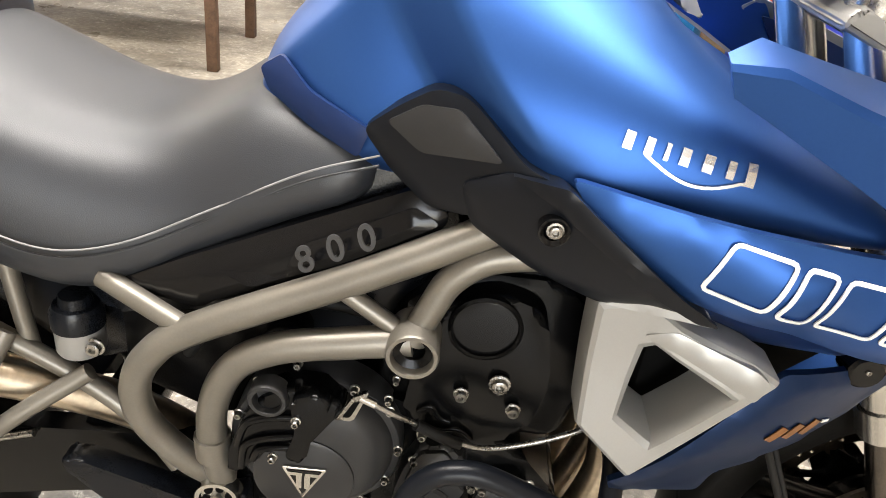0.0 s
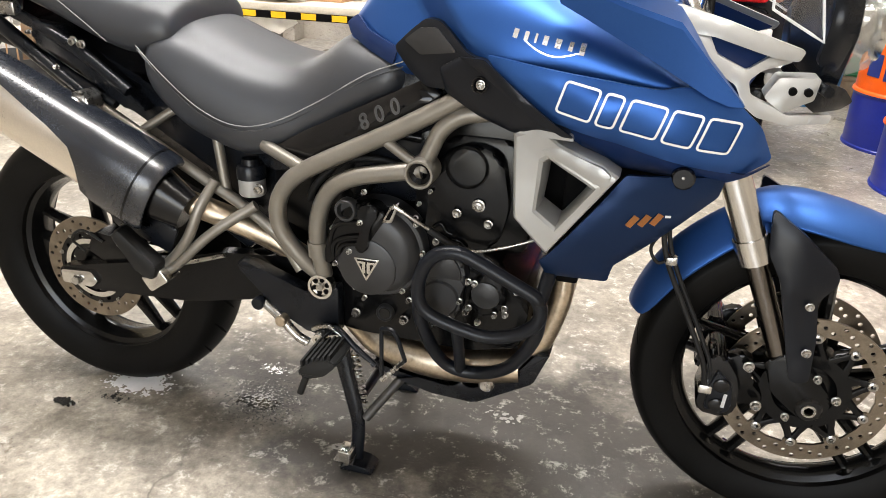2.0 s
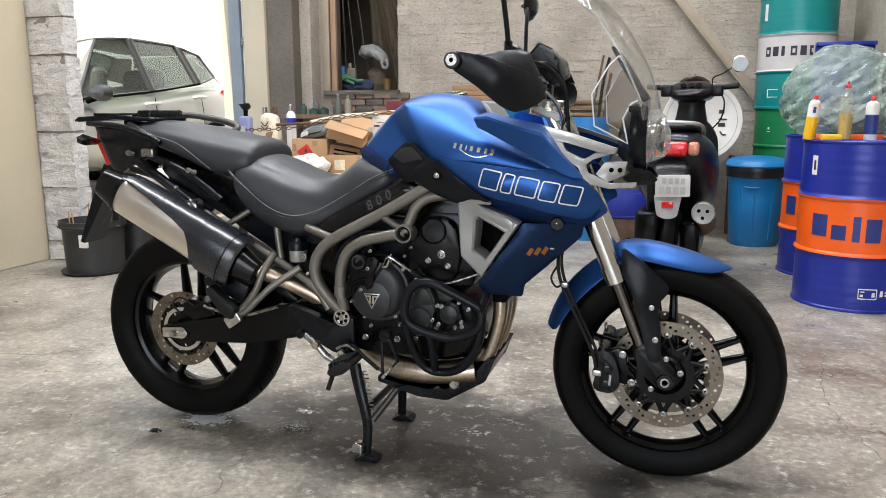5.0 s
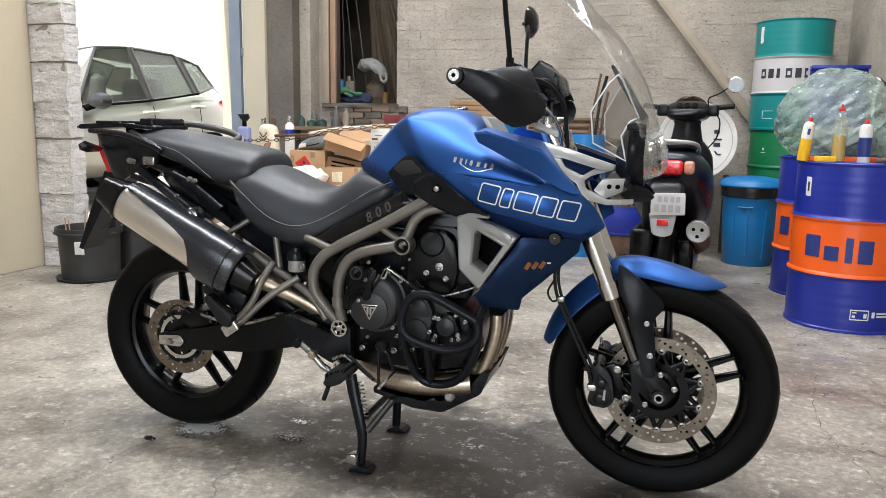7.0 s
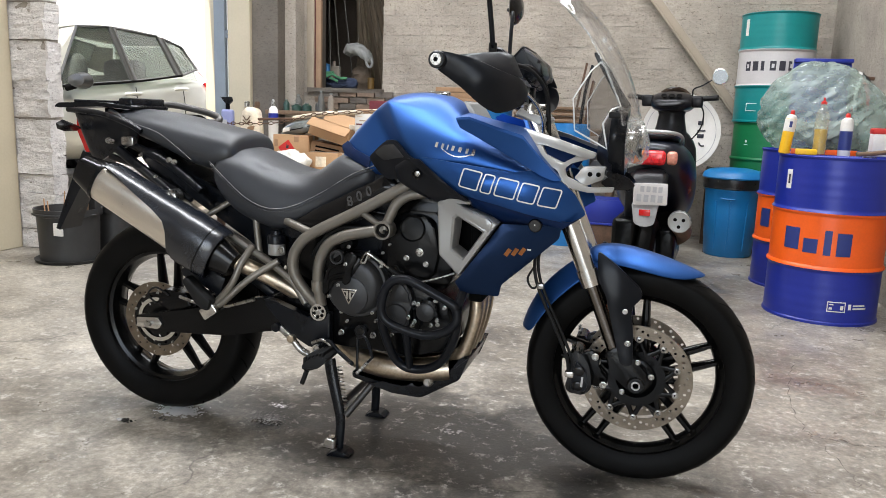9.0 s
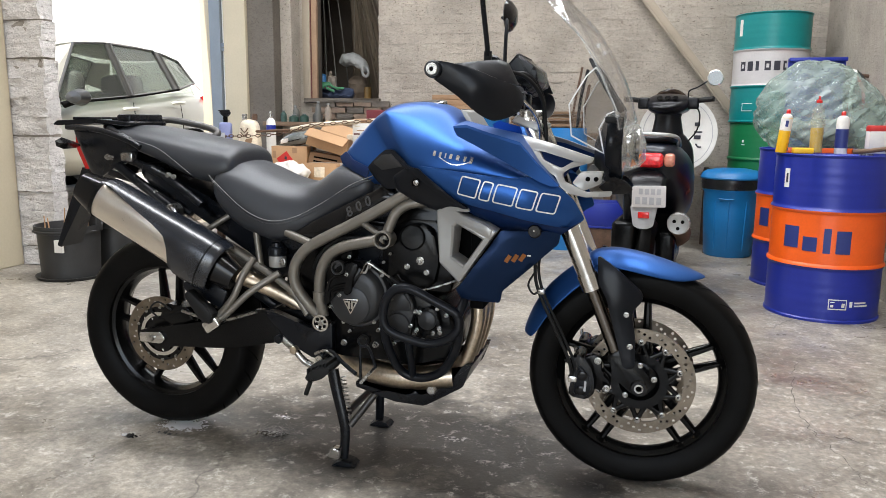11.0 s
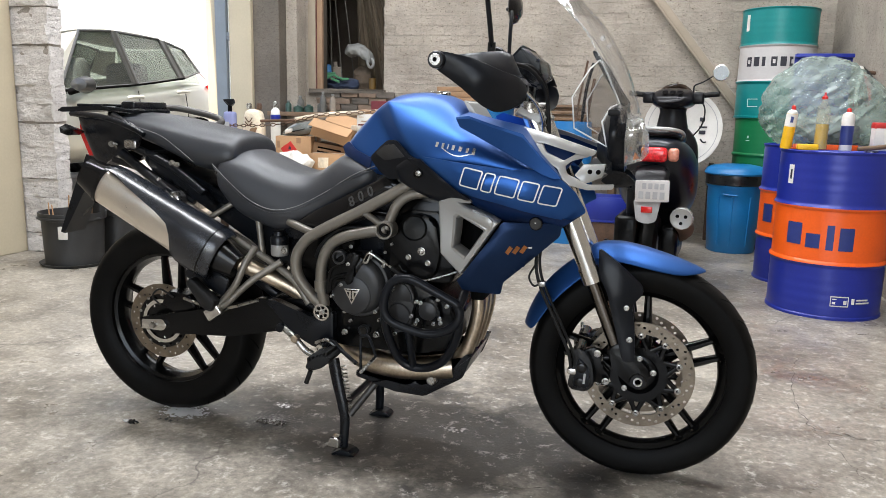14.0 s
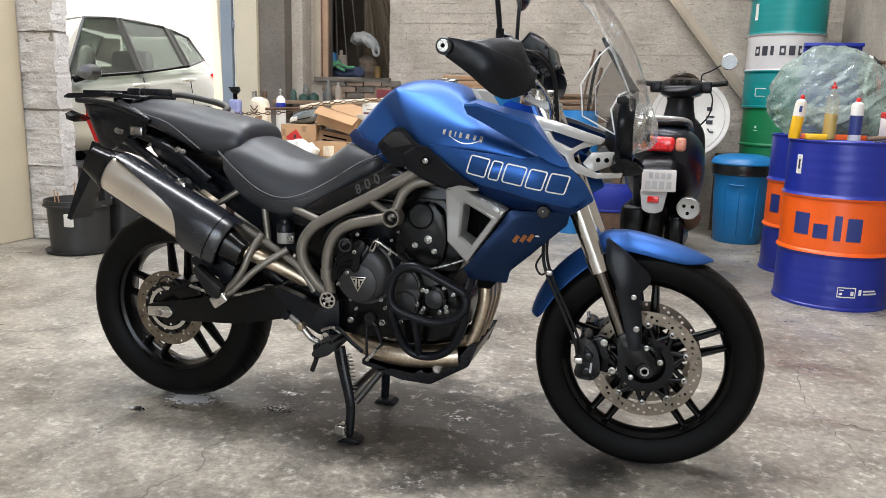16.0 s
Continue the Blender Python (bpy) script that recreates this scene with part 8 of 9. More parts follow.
part("flap", slab(rounded([(-0.075, 0.575), (0.075, 0.575), (0.055, 0.46), (0.02, 0.445), (-0.02, 0.445), (-0.055, 0.46)], 0.012), -0.178, -0.165, 0.003), M_GREY, S, "pale grey mudflap")
part("reflector", boxed((-0.03, -0.186, 0.505), (0.032, -0.176, 0.54), 0.004), M_RED, S)
pl = part("number_plate", slab(rounded([(-0.065, 0.565), (0.118, 0.572), (0.115, 0.692), (-0.068, 0.685)], 0.008), -0.192, -0.182, 0.002), M_BAND, S, "white scooter plate with plain bars")
for x in (-0.018, 0.015, 0.048, 0.079):
    part("bar", boxed((x - 0.012, -0.1945, 0.64), (x + 0.010, -0.191, 0.672), 0), M_GREY, pl)
for x in (-0.034, 0.004, 0.042, 0.080):
    part("bar", boxed((x - 0.013, -0.1945, 0.585), (x + 0.013, -0.191, 0.625), 0), M_GREY, pl)
ex = part("exhaust", bar([(0.185, -0.08, 0.47), (0.185, 0.30, 0.36), (0.12, 0.45, 0.30)], 0.055), M_RUST, S, "dark scooter exhaust")
part("exhaust_cap", lathe(bmesh.new(), [(0.060, -0.085), (0.060, -0.100), (0.056, -0.104), (0.050, -0.101), (0.0, -0.105)], 32, "Y", (0.185, 0, 0.474)), M_SILVER, ex, "pale round exhaust end cap")
for k in range(3):
    part("cap_hole", disc(0.010, -0.1065, -0.102, (0.185 + 0.026 * math.cos(k * 2.09 + 0.5), 0, 0.474 + 0.026 * math.sin(k * 2.09 + 0.5)), 14), M_GROOVE, ex)
part("exhaust_strap", lathe(bmesh.new(), [(0.064, -0.075), (0.064, -0.060), (0.060, -0.060), (0.060, -0.075)], 32, "Y", (0.185, 0, 0.474), True), M_BOLT, ex)
part("shock", bar([(-0.12, 0.18, 0.26), (-0.12, 0.08, 0.62)], 0.028), M_BLACK, S)
part("gear_case", boxed((-0.20, 0.0, 0.16), (-0.06, 0.60, 0.46), 0.03, 3), M_ENGINE, S)
part("inner_fender", boxed((-0.14, 0.30, 0.20), (0.14, 0.78, 0.66), 0.04, 3), M_GROOVE, S)
part("swing_case", boxed((0.05, 0.10, 0.17), (0.16, 0.62, 0.40), 0.03, 3), M_ENGINE, S)
part("foot_board", boxed((-0.19, 0.80, 0.26), (0.19, 1.15, 0.33), 0.02), M_SKIRT, S)
soft(part("leg_shield", loft([ringx(1.02, [(0, 1.00), (0.12, 0.985), (0.225, 0.90), (0.245, 0.62), (0.16, 0.30), (0, 0.28)]), ringx(1.28, [(0, 1.02), (0.10, 1.00), (0.19, 0.88), (0.19, 0.55), (0.12, 0.32), (0, 0.30)])]), M_SKIRT, S, "dark blue leg shield"))
part("steering", lathe(bmesh.new(), [(0.0, 0.90), (0.10, 0.92), (0.085, 1.00), (0.075, 1.07), (0.09, 1.13), (0.0, 1.14)], 32, "Z", (0, 1.14, 0)), M_SKIRT, S)
soft(part("headset", loft([ringx(0.97, [(0, 1.165), (0.07, 1.162), (0.105, 1.140), (0.085, 1.105), (0, 1.09)]), ringx(1.06, [(0, 1.225), (0.10, 1.215), (0.135, 1.175), (0.11, 1.10), (0, 1.08)]), ringx(1.20, [(0, 1.250), (0.12, 1.235), (0.15, 1.17), (0.13, 1.09), (0, 1.07)]), ringx(1.30, [(0, 1.20), (0.07, 1.19), (0.09, 1.15), (0.07, 1.11), (0, 1.10)])]), M_SKIRT, S, "black handlebar cover"))
for x in (-0.05, 0.0, 0.05):
    part("dial", disc(0.020, -0.004, 0.0, (0, 0, 0), 20), M_GLOSS, S).matrix_local = Matrix.Translation((x, 1.005, 1.198)) @ Matrix.Rotation(radians(-52), 4, "X")
part("fly_screen", shell(rounded([(-0.115, 1.13), (-0.105, 1.20), (-0.07, 1.255), (-0.01, 1.275), (0.05, 1.265), (0.10, 1.22), (0.12, 1.14)], 0.03), [(-0.115, 1.13, 1.20), (-0.07, 1.25, 1.27), (0, 1.275, 1.28), (0.06, 1.25, 1.27), (0.12, 1.14, 1.20), (0.0, 1.15, 1.32)], 0.005, 0.016), M_FLY, S, "dark brown smoked fly screen")
soft(part("dash_hood", loft([[(-0.095, 0.955, 1.120), (0.075, 0.955, 1.135), (0.070, 0.965, 1.145), (-0.090, 0.965, 1.130)], [(-0.120, 0.99, 1.100), (0.100, 0.99, 1.12), (0.098, 1.00, 1.195), (-0.115, 1.00, 1.175)], [(-0.125, 1.10, 1.10), (0.115, 1.10, 1.115), (0.115, 1.10, 1.245), (-0.115, 1.10, 1.215)], [(-0.10, 1.20, 1.12), (0.10, 1.20, 1.13), (0.095, 1.20, 1.235), (-0.095, 1.20, 1.21)]]), M_SKIRT, S, "black instrument hood"), 1)
for ob in S.children:
    if ob.name.split(".")[0] in ("headset", "dash_hood", "fly_screen", "steering"):
        ob.scale.x = 1.18
for s in (1, -1):
    part("switch_box", boxed((0.125 if s == 1 else -0.205, 1.05, 1.125), (0.205 if s == 1 else -0.125, 1.12, 1.205), 0.016, 3), M_SKIRT, S)
    part("bar_end", bar([(s * 0.10, 1.12, 1.17), (s * 0.20, 1.09, 1.185), (s * 0.30, 1.06, 1.195)], [0.016] * 6 + [0.018] * 7), M_RUBBER, S, "black grip")
    part("lever", bar([(s * 0.14, 1.17, 1.18), (s * 0.22, 1.16, 1.19), (s * 0.28, 1.13, 1.19)], 0.006), M_BOLT, S)
mm = part("mirror", bar([(0.13, 1.10, 1.20), (0.135, 1.09, 1.25), (0.19, 1.08, 1.275), (0.26, 1.07, 1.32)], 0.005), M_SKIRT, S, "round chrome mirror")
part("mirror_cup", lathe(bmesh.new(), [(0.0, 0.025), (0.04, 0.02), (0.054, 0.0), (0.050, -0.003), (0.0, -0.003)], 28, "Y", (0.30, 1.06, 1.335)), M_CHROME, mm)
part("mirror_glass", lathe(bmesh.new(), [(0.0, -0.0035), (0.048, -0.0035), (0.048, -0.003)], 28, "Y", (0.30, 1.06, 1.335)), M_DIMMIRROR, mm)
part("cable", bar([(0.17, 1.10, 1.17), (0.215, 1.05, 1.09), (0.20, 1.08, 0.98), (0.14, 1.15, 0.90)], 0.005), M_RUBBER, S)
part("main_stand", bar([(-0.12, 0.45, 0.26), (-0.14, 0.40, 0.02), (0.14, 0.40, 0.02), (0.12, 0.45, 0.26)], 0.014), M_RUST, S)

# low blue tray behind the front wheel
tr = thing("blue_crate", "low blue plastic crate on a rusty stand", "crate", (1.14, 4.0, 0.0))
part("base", boxed((-0.19, -0.14, 0), (0.19, 0.14, 0.20), 0.01), M_RUST, tr, "dark rusty stand")
for lo, hi in (((-0.20, -0.15, 0.20), (0.20, 0.15, 0.22)), ((-0.20, -0.15, 0.22), (0.20, -0.13, 0.40)), ((-0.20, 0.13, 0.22), (0.20, 0.15, 0.40)), ((-0.20, -0.13, 0.22), (-0.18, 0.13, 0.40)), ((0.18, -0.13, 0.22), (0.20, 0.13, 0.40))):
    part("panel", boxed(lo, hi, 0.004), M_DBLUE, tr)

# ---- pots by the opening ----
for at, r, h, lab in (((-2.10, 1.87, 0), 0.205, 0.345, "large black plastic pot full of sticks and tools"), ((-2.02, 2.22, 0), 0.15, 0.335, "smaller black plastic pot")):
    pot = thing("plant_pot", lab, "pot", at, 0, "black pots")
    part("pot", lathe(bmesh.new(), [(0.0, 0.012), (r * 0.84, 0.012), (r * 0.86, 0.0), (r * 0.92, h * 0.86), (r * 0.99, h * 0.87), (r, h), (r * 0.95, h), (r * 0.9, h * 0.85), (r * 0.82, 0.04), (0, 0.04)], 40, "Z"), M_POT, pot)
    if r > 0.2:
        part("soil", disc(r * 0.88, h * 0.70, h * 0.80, (0, 0, 0), 32, axis="Z"), M_RUST, pot)
        part("label", boxed((0.055, -0.196, 0.19), (0.115, -0.178, 0.27), 0.002), M_PAPER, pot, "white paper label")
        part("rope", bar([(-0.21, 0, 0.31), (-0.1, -0.19, 0.315), (0.1, -0.19, 0.315), (0.21, 0, 0.31)], 0.006), M_POT, pot)
        part("saucer", lathe(bmesh.new(), [(0.0, -0.0), (0.2, 0.0), (0.215, 0.02), (0.205, 0.02), (0.18, 0.008)], 32, "Z"), M_POT, pot)
        r2 = random.Random(2)
        for k in range(9):
            x, y = r2.uniform(-0.12, 0.08), r2.uniform(-0.08, 0.1)
            part("stick", bar([(x, y, 0.22), (x + r2.uniform(-0.05, 0.05), y, 0.36 + r2.uniform(0.02, 0.09))], 0.004, seg=6), M_CARD, pot)
        part("board", slab(rounded([(0.06, 0.24), (0.10, 0.50), (0.13, 0.58), (0.17, 0.55), (0.14, 0.24)], 0.01), -0.01, 0.012, 0.003), M_WOOD, pot)
        part("brush_head", slab(rounded([(0.13, 0.30), (0.14, 0.60), (0.18, 0.64), (0.21, 0.58), (0.20, 0.30)], 0.02), 0.02, 0.07, 0.01), M_POT, pot, "black brush head")

# ---- table with boxes, rags and bottles ----
table = thing("work_table", "low work table with a hazard-striped edge", "table", (-1.05, 2.95, 0))
part("top", boxed((-0.85, -0.36, 0.56), (0.80, 0.36, 0.60), 0.004), M_TABLE, table, "pale dusty table top")
for x in (-0.80, 0.75):
    for y in (-0.32, 0.32):
        part("leg", boxed((x - 0.025, y - 0.025, 0), (x + 0.025, y + 0.025, 0.56), 0.003), M_RUST, table)
part("apron", boxed((-0.85, -0.368, 0.52), (0.80, -0.361, 0.56), 0.001), M_GROOVE, table)
for k in range(9):
    part("tape_square", boxed((-0.83 + k * 0.185, -0.372, 0.525), (-0.74 + k * 0.185, -0.369, 0.558), 0), M_YELLOW, table)


M_COVERGREY = mat("glossy grey-green cover", (0.16, 0.175, 0.17), 0.25, 0, 0.2, 8, 60, 0.05, coat=0.4)


def carton(name, at, size, turn, material, label, tilt=0, flap=0.0, roll=0):
    ob = thing(name, label, "box", at, turn, "cardboard boxes")
    ob.matrix_world = pose(*at, tilt, roll, turn)
    w, d_, h = size
    if flap:
        t = 0.004
        for lo, hi in (((-w / 2, -d_ / 2, 0), (w / 2, d_ / 2, t)), ((-w / 2, -d_ / 2, t), (w / 2, -d_ / 2 + t, h)), ((-w / 2, d_ / 2 - t, t), (w / 2, d_ / 2, h)), ((-w / 2, -d_ / 2 + t, t), (-w / 2 + t, d_ / 2 - t, h)), ((w / 2 - t, -d_ / 2 + t, t), (w / 2, d_ / 2 - t, h))):
            part("panel", boxed(lo, hi, 0), material, ob)
        bmf = boxed((-w / 2, -flap, 0), (w / 2, 0, t), 0)
        bmesh.ops.transform(bmf, matrix=Matrix.Translation((0, -d_ / 2, h)) @ Matrix.Rotation(radians(38), 4, "X"), verts=bmf.verts[:])
        part("flap", bmf, material, ob)
        bmf = boxed((-w / 2, 0, 0), (w / 2, flap, t), 0)
        bmesh.ops.transform(bmf, matrix=Matrix.Translation((0, d_ / 2, h)) @ Matrix.Rotation(radians(55), 4, "X"), verts=bmf.verts[:])
        part("flap", bmf, material, ob)
    else:
        part("box", boxed((-w / 2, -d_ / 2, 0), (w / 2, d_ / 2, h), 0.003), material, ob)
        part("tape", boxed((-w / 2 - 0.001, -0.02, h - 0.06), (w / 2 + 0.001, 0.02, h + 0.001), 0), M_TABLE, ob)
    return ob


b1 = carton("carton", (-1.025, 2.97, 0.60), (0.27, 0.22, 0.235), 6, M_CARD, "brown cardboard box with a red diamond label")
part("diamond_label", slab([(-0.045, 0.075), (0.035, 0.128), (-0.018, 0.200), (-0.095, 0.145)], -0.1135, -0.111, 0), M_REDINK, b1, "red diamond hazard label")
part("printed_mark", slab([(-0.036, 0.14), (-0.03, 0.172), (-0.022, 0.155), (-0.016, 0.165), (-0.016, 0.138)], -0.115, -0.1125, 0), M_INK, b1)
part("printed_mark", boxed((-0.125, -0.1115, 0.15), (-0.10, -0.110, 0.20), 0), M_CARD2, b1)
part("printed_mark", boxed((0.025, -0.1115, 0.185), (0.06, -0.110, 0.225), 0), M_CARD2, b1)
b2 = carton("carton", (-0.735, 2.88, 0.60), (0.25, 0.16, 0.122), -3, M_CARD, "small brown cardboard box under others")
part("torn_edge", crumple(boxed((-0.05, -0.0835, 0.02), (0.03, -0.081, 0.095), 0.001, 2), 0.004, 30, 3), M_BEIGE, b2, "torn pale paper patch")
b3b = carton("carton", (-0.75, 3.02, 0.628), (0.31, 0.20, 0.15), 4, M_CARD2, "dark printed cardboard box under an open one", roll=9)
for k in range(3):
    part("printed_line", boxed((-0.12, -0.1015, 0.05 + 0.03 * k), (-0.04 + 0.05 * k, -0.1002, 0.062 + 0.03 * k), 0), M_GROOVE, b3b)
carton("carton", (-0.745, 2.975, 0.80), (0.30, 0.22, 0.125), 3, M_CARD, "tilted cardboard box with raised flaps", -6, 0.10, 16)
b4 = carton("carton", (-0.455, 2.97, 0.60), (0.155, 0.13, 0.43), -6, M_PAPER, "tall white printed carton with rusty stains")
rp = random.Random(9)
for k in range(11):
    z = 0.10 + 0.028 * k
    x = rp.uniform(-0.07, -0.03)
    part("printed_line", boxed((x, -0.0665, z), (x + rp.uniform(0.03, 0.09), -0.0652, z + rp.uniform(0.006, 0.014)), 0), (M_CARD2, M_BEIGE, M_MAROON)[k % 3], b4)
part("stained_lip", crumple(boxed((-0.079, -0.067, 0.405), (0.079, 0.067, 0.434), 0.002, 2), 0.006, 25, 2), M_CARD2, b4, "rust-stained ragged lip")
carton("carton", (-0.59, 3.06, 0.60), (0.07, 0.10, 0.32), 0, M_BEIGE, "narrow beige carton beside a white one")
rag = thing("rags", "heap of white rags and paper on the table edge", "rags", (-0.98, 2.72, 0.60))
part("cloth", lump((0.19, 0.11, 0.075), 5, 0.03, 9, 5), M_CLOTH, rag).location = (0.0, 0, 0.05)
part("cloth", lump((0.14, 0.10, 0.06), 8, 0.03, 9, 5), M_CLOTH, rag).location = (-0.24, 0.02, 0.04)
drape = shell([(-0.33, -0.16), (-0.30, -0.02), (-0.1, 0.0), (0.10, -0.02), (0.16, -0.10), (0.05, -0.17), (-0.1, -0.14), (-0.22, -0.19)], [(-0.33, -0.16, -0.105), (-0.30, -0.02, -0.085), (-0.1, 0, -0.09), (0.1, -0.02, -0.085), (0.16, -0.1, -0.09), (0.05, -0.17, -0.10), (-0.1, -0.14, -0.09), (-0.22, -0.19, -0.11), (0.0, -0.09, -0.115)], 0.004, 0.02)
part("drape", crumple(drape, 0.008, 14, 4), M_CLOTH, rag)
sh = thing("plastic_cover", "glossy grey plastic machine cover on a box", "cover", (-1.00, 3.00, 0.836))
film = lump((0.15, 0.085, 0.055), 2, 0.010, 6, 4)
for v in film.verts:
    v.co.z += 0.22 * v.co.x
part("shell", film, M_COVERGREY, sh).location = (0.0, 0, 0.046)
part("window", slab(rounded([(-0.11, 0.012), (-0.05, 0.026), (-0.05, 0.056), (-0.10, 0.045)], 0.008), -0.088, -0.070, 0.002), M_PAPER, sh, "white sticker")
part("seam", bar([(-0.13, -0.062, 0.018), (0.0, -0.085, 0.040), (0.13, -0.055, 0.075)], 0.004), M_BLACK, sh)
jg = thing("jerry_can", "stained beige plastic canister with two caps", "canister", (-1.365, 2.93, 0.60))
soft(part("body", loft([[(-0.09, -0.07, 0.0), (0.09, -0.07, 0.0), (0.09, 0.07, 0.0), (-0.09, 0.07, 0.0)], [(-0.10, -0.08, 0.02), (0.10, -0.08, 0.02), (0.10, 0.08, 0.02), (-0.10, 0.08, 0.02)], [(-0.10, -0.08, 0.20), (0.10, -0.08, 0.20), (0.10, 0.08, 0.20), (-0.10, 0.08, 0.20)], [(-0.085, -0.075, 0.36), (0.085, -0.075, 0.36), (0.085, 0.075, 0.36), (-0.085, 0.075, 0.36)], [(-0.07, -0.06, 0.43), (0.07, -0.06, 0.43), (0.07, 0.06, 0.43), (-0.07, 0.06, 0.43)]]), M_BEIGE, jg))
for x in (-0.04, 0.045):
    part("cap", lathe(bmesh.new(), [(0.018, 0.42), (0.02, 0.45), (0.016, 0.465), (0, 0.465)], 16, "Z", (x, 0, 0)), M_RUST if x > 0 else M_BOLT, jg)
for x, z, w in ((-0.05, 0.20, 0.02), (0.03, 0.26, 0.03), (0.06, 0.12, 0.02), (-0.02, 0.10, 0.025)):
    part("stain", crumple(slab(rounded([(x - w, z - 0.03), (x + w * 0.4, z - 0.02), (x + w, z + 0.03), (x - w * 0.6, z + 0.02)], 0.006), -0.0835 if z < 0.3 else -0.079, -0.068, 0), 0.003, 30, 3), M_CARD2, jg, "rust-brown stain")
part("mark", bar([(-0.03, -0.078, 0.36), (0.0, -0.079, 0.33), (0.03, -0.078, 0.36)], 0.004, 5, 6), M_RUST, jg)
part("mark", bar([(-0.03, -0.08, 0.33), (0.0, -0.081, 0.305), (0.03, -0.08, 0.33)], 0.004, 5, 6), M_RUST, jg)
sb = thing("spray_bottle", "blue-grey trigger spray bottle", "bottle", (-1.56, 2.92, 0.60))
part("bottle", boxed((-0.045, -0.03, 0.0), (0.045, 0.03, 0.40), 0.018, 3), M_LILAC, sb)
part("neck", bar([(0, 0, 0.40), (0, 0, 0.445)], 0.016), M_GROOVE, sb)
part("trigger", slab(rounded([(-0.055, 0.49), (0.03, 0.495), (0.04, 0.465), (0.015, 0.44), (-0.02, 0.45)], 0.006), -0.014, 0.014, 0.003), M_BLACK, sb)
sp2 = can("spray_can", (-1.20, 2.95, 0.60), 0.036, 0.485, M_PAPER, M_PAPER, "tall white and blue spray can", M_BOLT)
part("label_band", lathe(bmesh.new(), [(0.0365, 0.345), (0.0365, 0.385), (0.036, 0.385), (0.036, 0.345)], 24, "Z", close=True), M_DBLUE, sp2)
stick = thing("wrapped_pole", "long pale pole lying across the boxes", "pole", (0, 0, 0))
part("pole", bar([(-1.02, 2.92, 0.955), (-0.75, 2.88, 0.995), (-0.30, 2.95, 1.03)], 0.016), M_BEIGE, stick)
part("pole", bar([(-1.35, 2.90, 0.935), (-1.02, 2.92, 0.95)], 0.010), M_RUST, stick)
chain = thing("chain", "dark steel chain hung across the bottles and boxes", "chain", (0, 0, 0))
pts = curve([(-1.62, 2.80, 0.87), (-1.50, 2.795, 0.90), (-1.30, 2.79, 0.905), (-1.05, 2.79, 0.925), (-0.80, 2.79, 0.985), (-0.55, 2.80, 1.01), (-0.30, 2.85, 1.03)], 12)
acc = 0
for a, b in zip(pts, pts[1:]):
    if acc % 2 == 0:
        dd = (b - a).normalized()
        up = Vector((0, 0, 1)) if acc % 4 == 0 else Vector((0, 1, 0))
        loop = [a + dd * (0.020 * math.cos(t)) + up * (0.010 * math.sin(t)) for t in [2 * math.pi * i / 12 for i in range(13)]]
        part("chain_link", sweep(bmesh.new(), loop, 0.0035, 6), M_RUST, chain)
    acc += 1
pb = thing("white_canister", "white plastic canister that props up a number plate", "canister", (-1.62, 2.72, 0.60))
part("body", boxed((-0.17, -0.03, 0), (0.17, 0.10, 0.20), 0.02, 3), M_PAPER, pb)
npl = thing("number_plate", "loose grey number plate with plain bars", "number plate", (-1.61, 2.66, 0.80))
part("plate", boxed((-0.2, -0.004, 0), (0.2, 0.0, 0.13), 0.001), M_GREY, npl)
for k in range(7):
    part("bar", boxed((-0.18 + k * 0.052, -0.006, 0.02), (-0.145 + k * 0.052, -0.0035, 0.085), 0), M_GROOVE, npl)

M_PILLAR = mat("dark grey car trim", (0.045, 0.045, 0.042), 0.4, 0, 0.1)
# ---- car in the yard ----
car = thing("car", "pale silver-green hatchback parked in the yard", "car", (-4.49, 4.41, 0.2), 1.9)
C_ = car
car.scale = (1.03, 1.05, 1.05)


def car_ring(y, half):
    right = [(x, y, z) for x, z in half]
    left = [(-x, y, z) for x, z in half[::-1] if x > 1e-6]
    return right + left


body = soft(part("body", loft([car_ring(-1.92, [(0, 0.66), (0.45, 0.64), (0.60, 0.56), (0.62, 0.35), (0, 0.30)]), car_ring(-1.70, [(0, 0.77), (0.60, 0.75), (0.76, 0.64), (0.78, 0.28), (0, 0.22)]), car_ring(-1.0, [(0, 0.90), (0.66, 0.87), (0.82, 0.73), (0.84, 0.24), (0, 0.2)]),
       car_ring(-0.5, [(0, 0.945), (0.70, 0.935), (0.835, 0.80), (0.845, 0.24), (0, 0.2)]), car_ring(0.4, [(0, 1.01), (0.72, 1.0), (0.84, 0.88), (0.845, 0.24), (0, 0.2)]), car_ring(1.2, [(0, 1.10), (0.71, 1.09), (0.83, 0.98), (0.83, 0.26), (0, 0.24)]), car_ring(1.72, [(0, 1.10), (0.62, 1.09), (0.76, 0.98), (0.77, 0.32), (0, 0.3)]), car_ring(1.88, [(0, 1.02), (0.50, 1.0), (0.66, 0.88), (0.68, 0.42), (0, 0.4)])]), M_CAR, C_, "pale silver-green car body"))
soft(part("roof", loft([car_ring(-0.66, [(0, 1.42), (0.50, 1.39), (0.56, 1.35), (0, 1.35)]), car_ring(-0.30, [(0, 1.53), (0.52, 1.505), (0.60, 1.46), (0, 1.46)]), car_ring(0.40, [(0, 1.575), (0.53, 1.55), (0.615, 1.50), (0, 1.49)]), car_ring(1.10, [(0, 1.535), (0.52, 1.51), (0.60, 1.465), (0, 1.46)]), car_ring(1.55, [(0, 1.47), (0.48, 1.45), (0.54, 1.41), (0, 1.41)])]), M_CAR, C_))
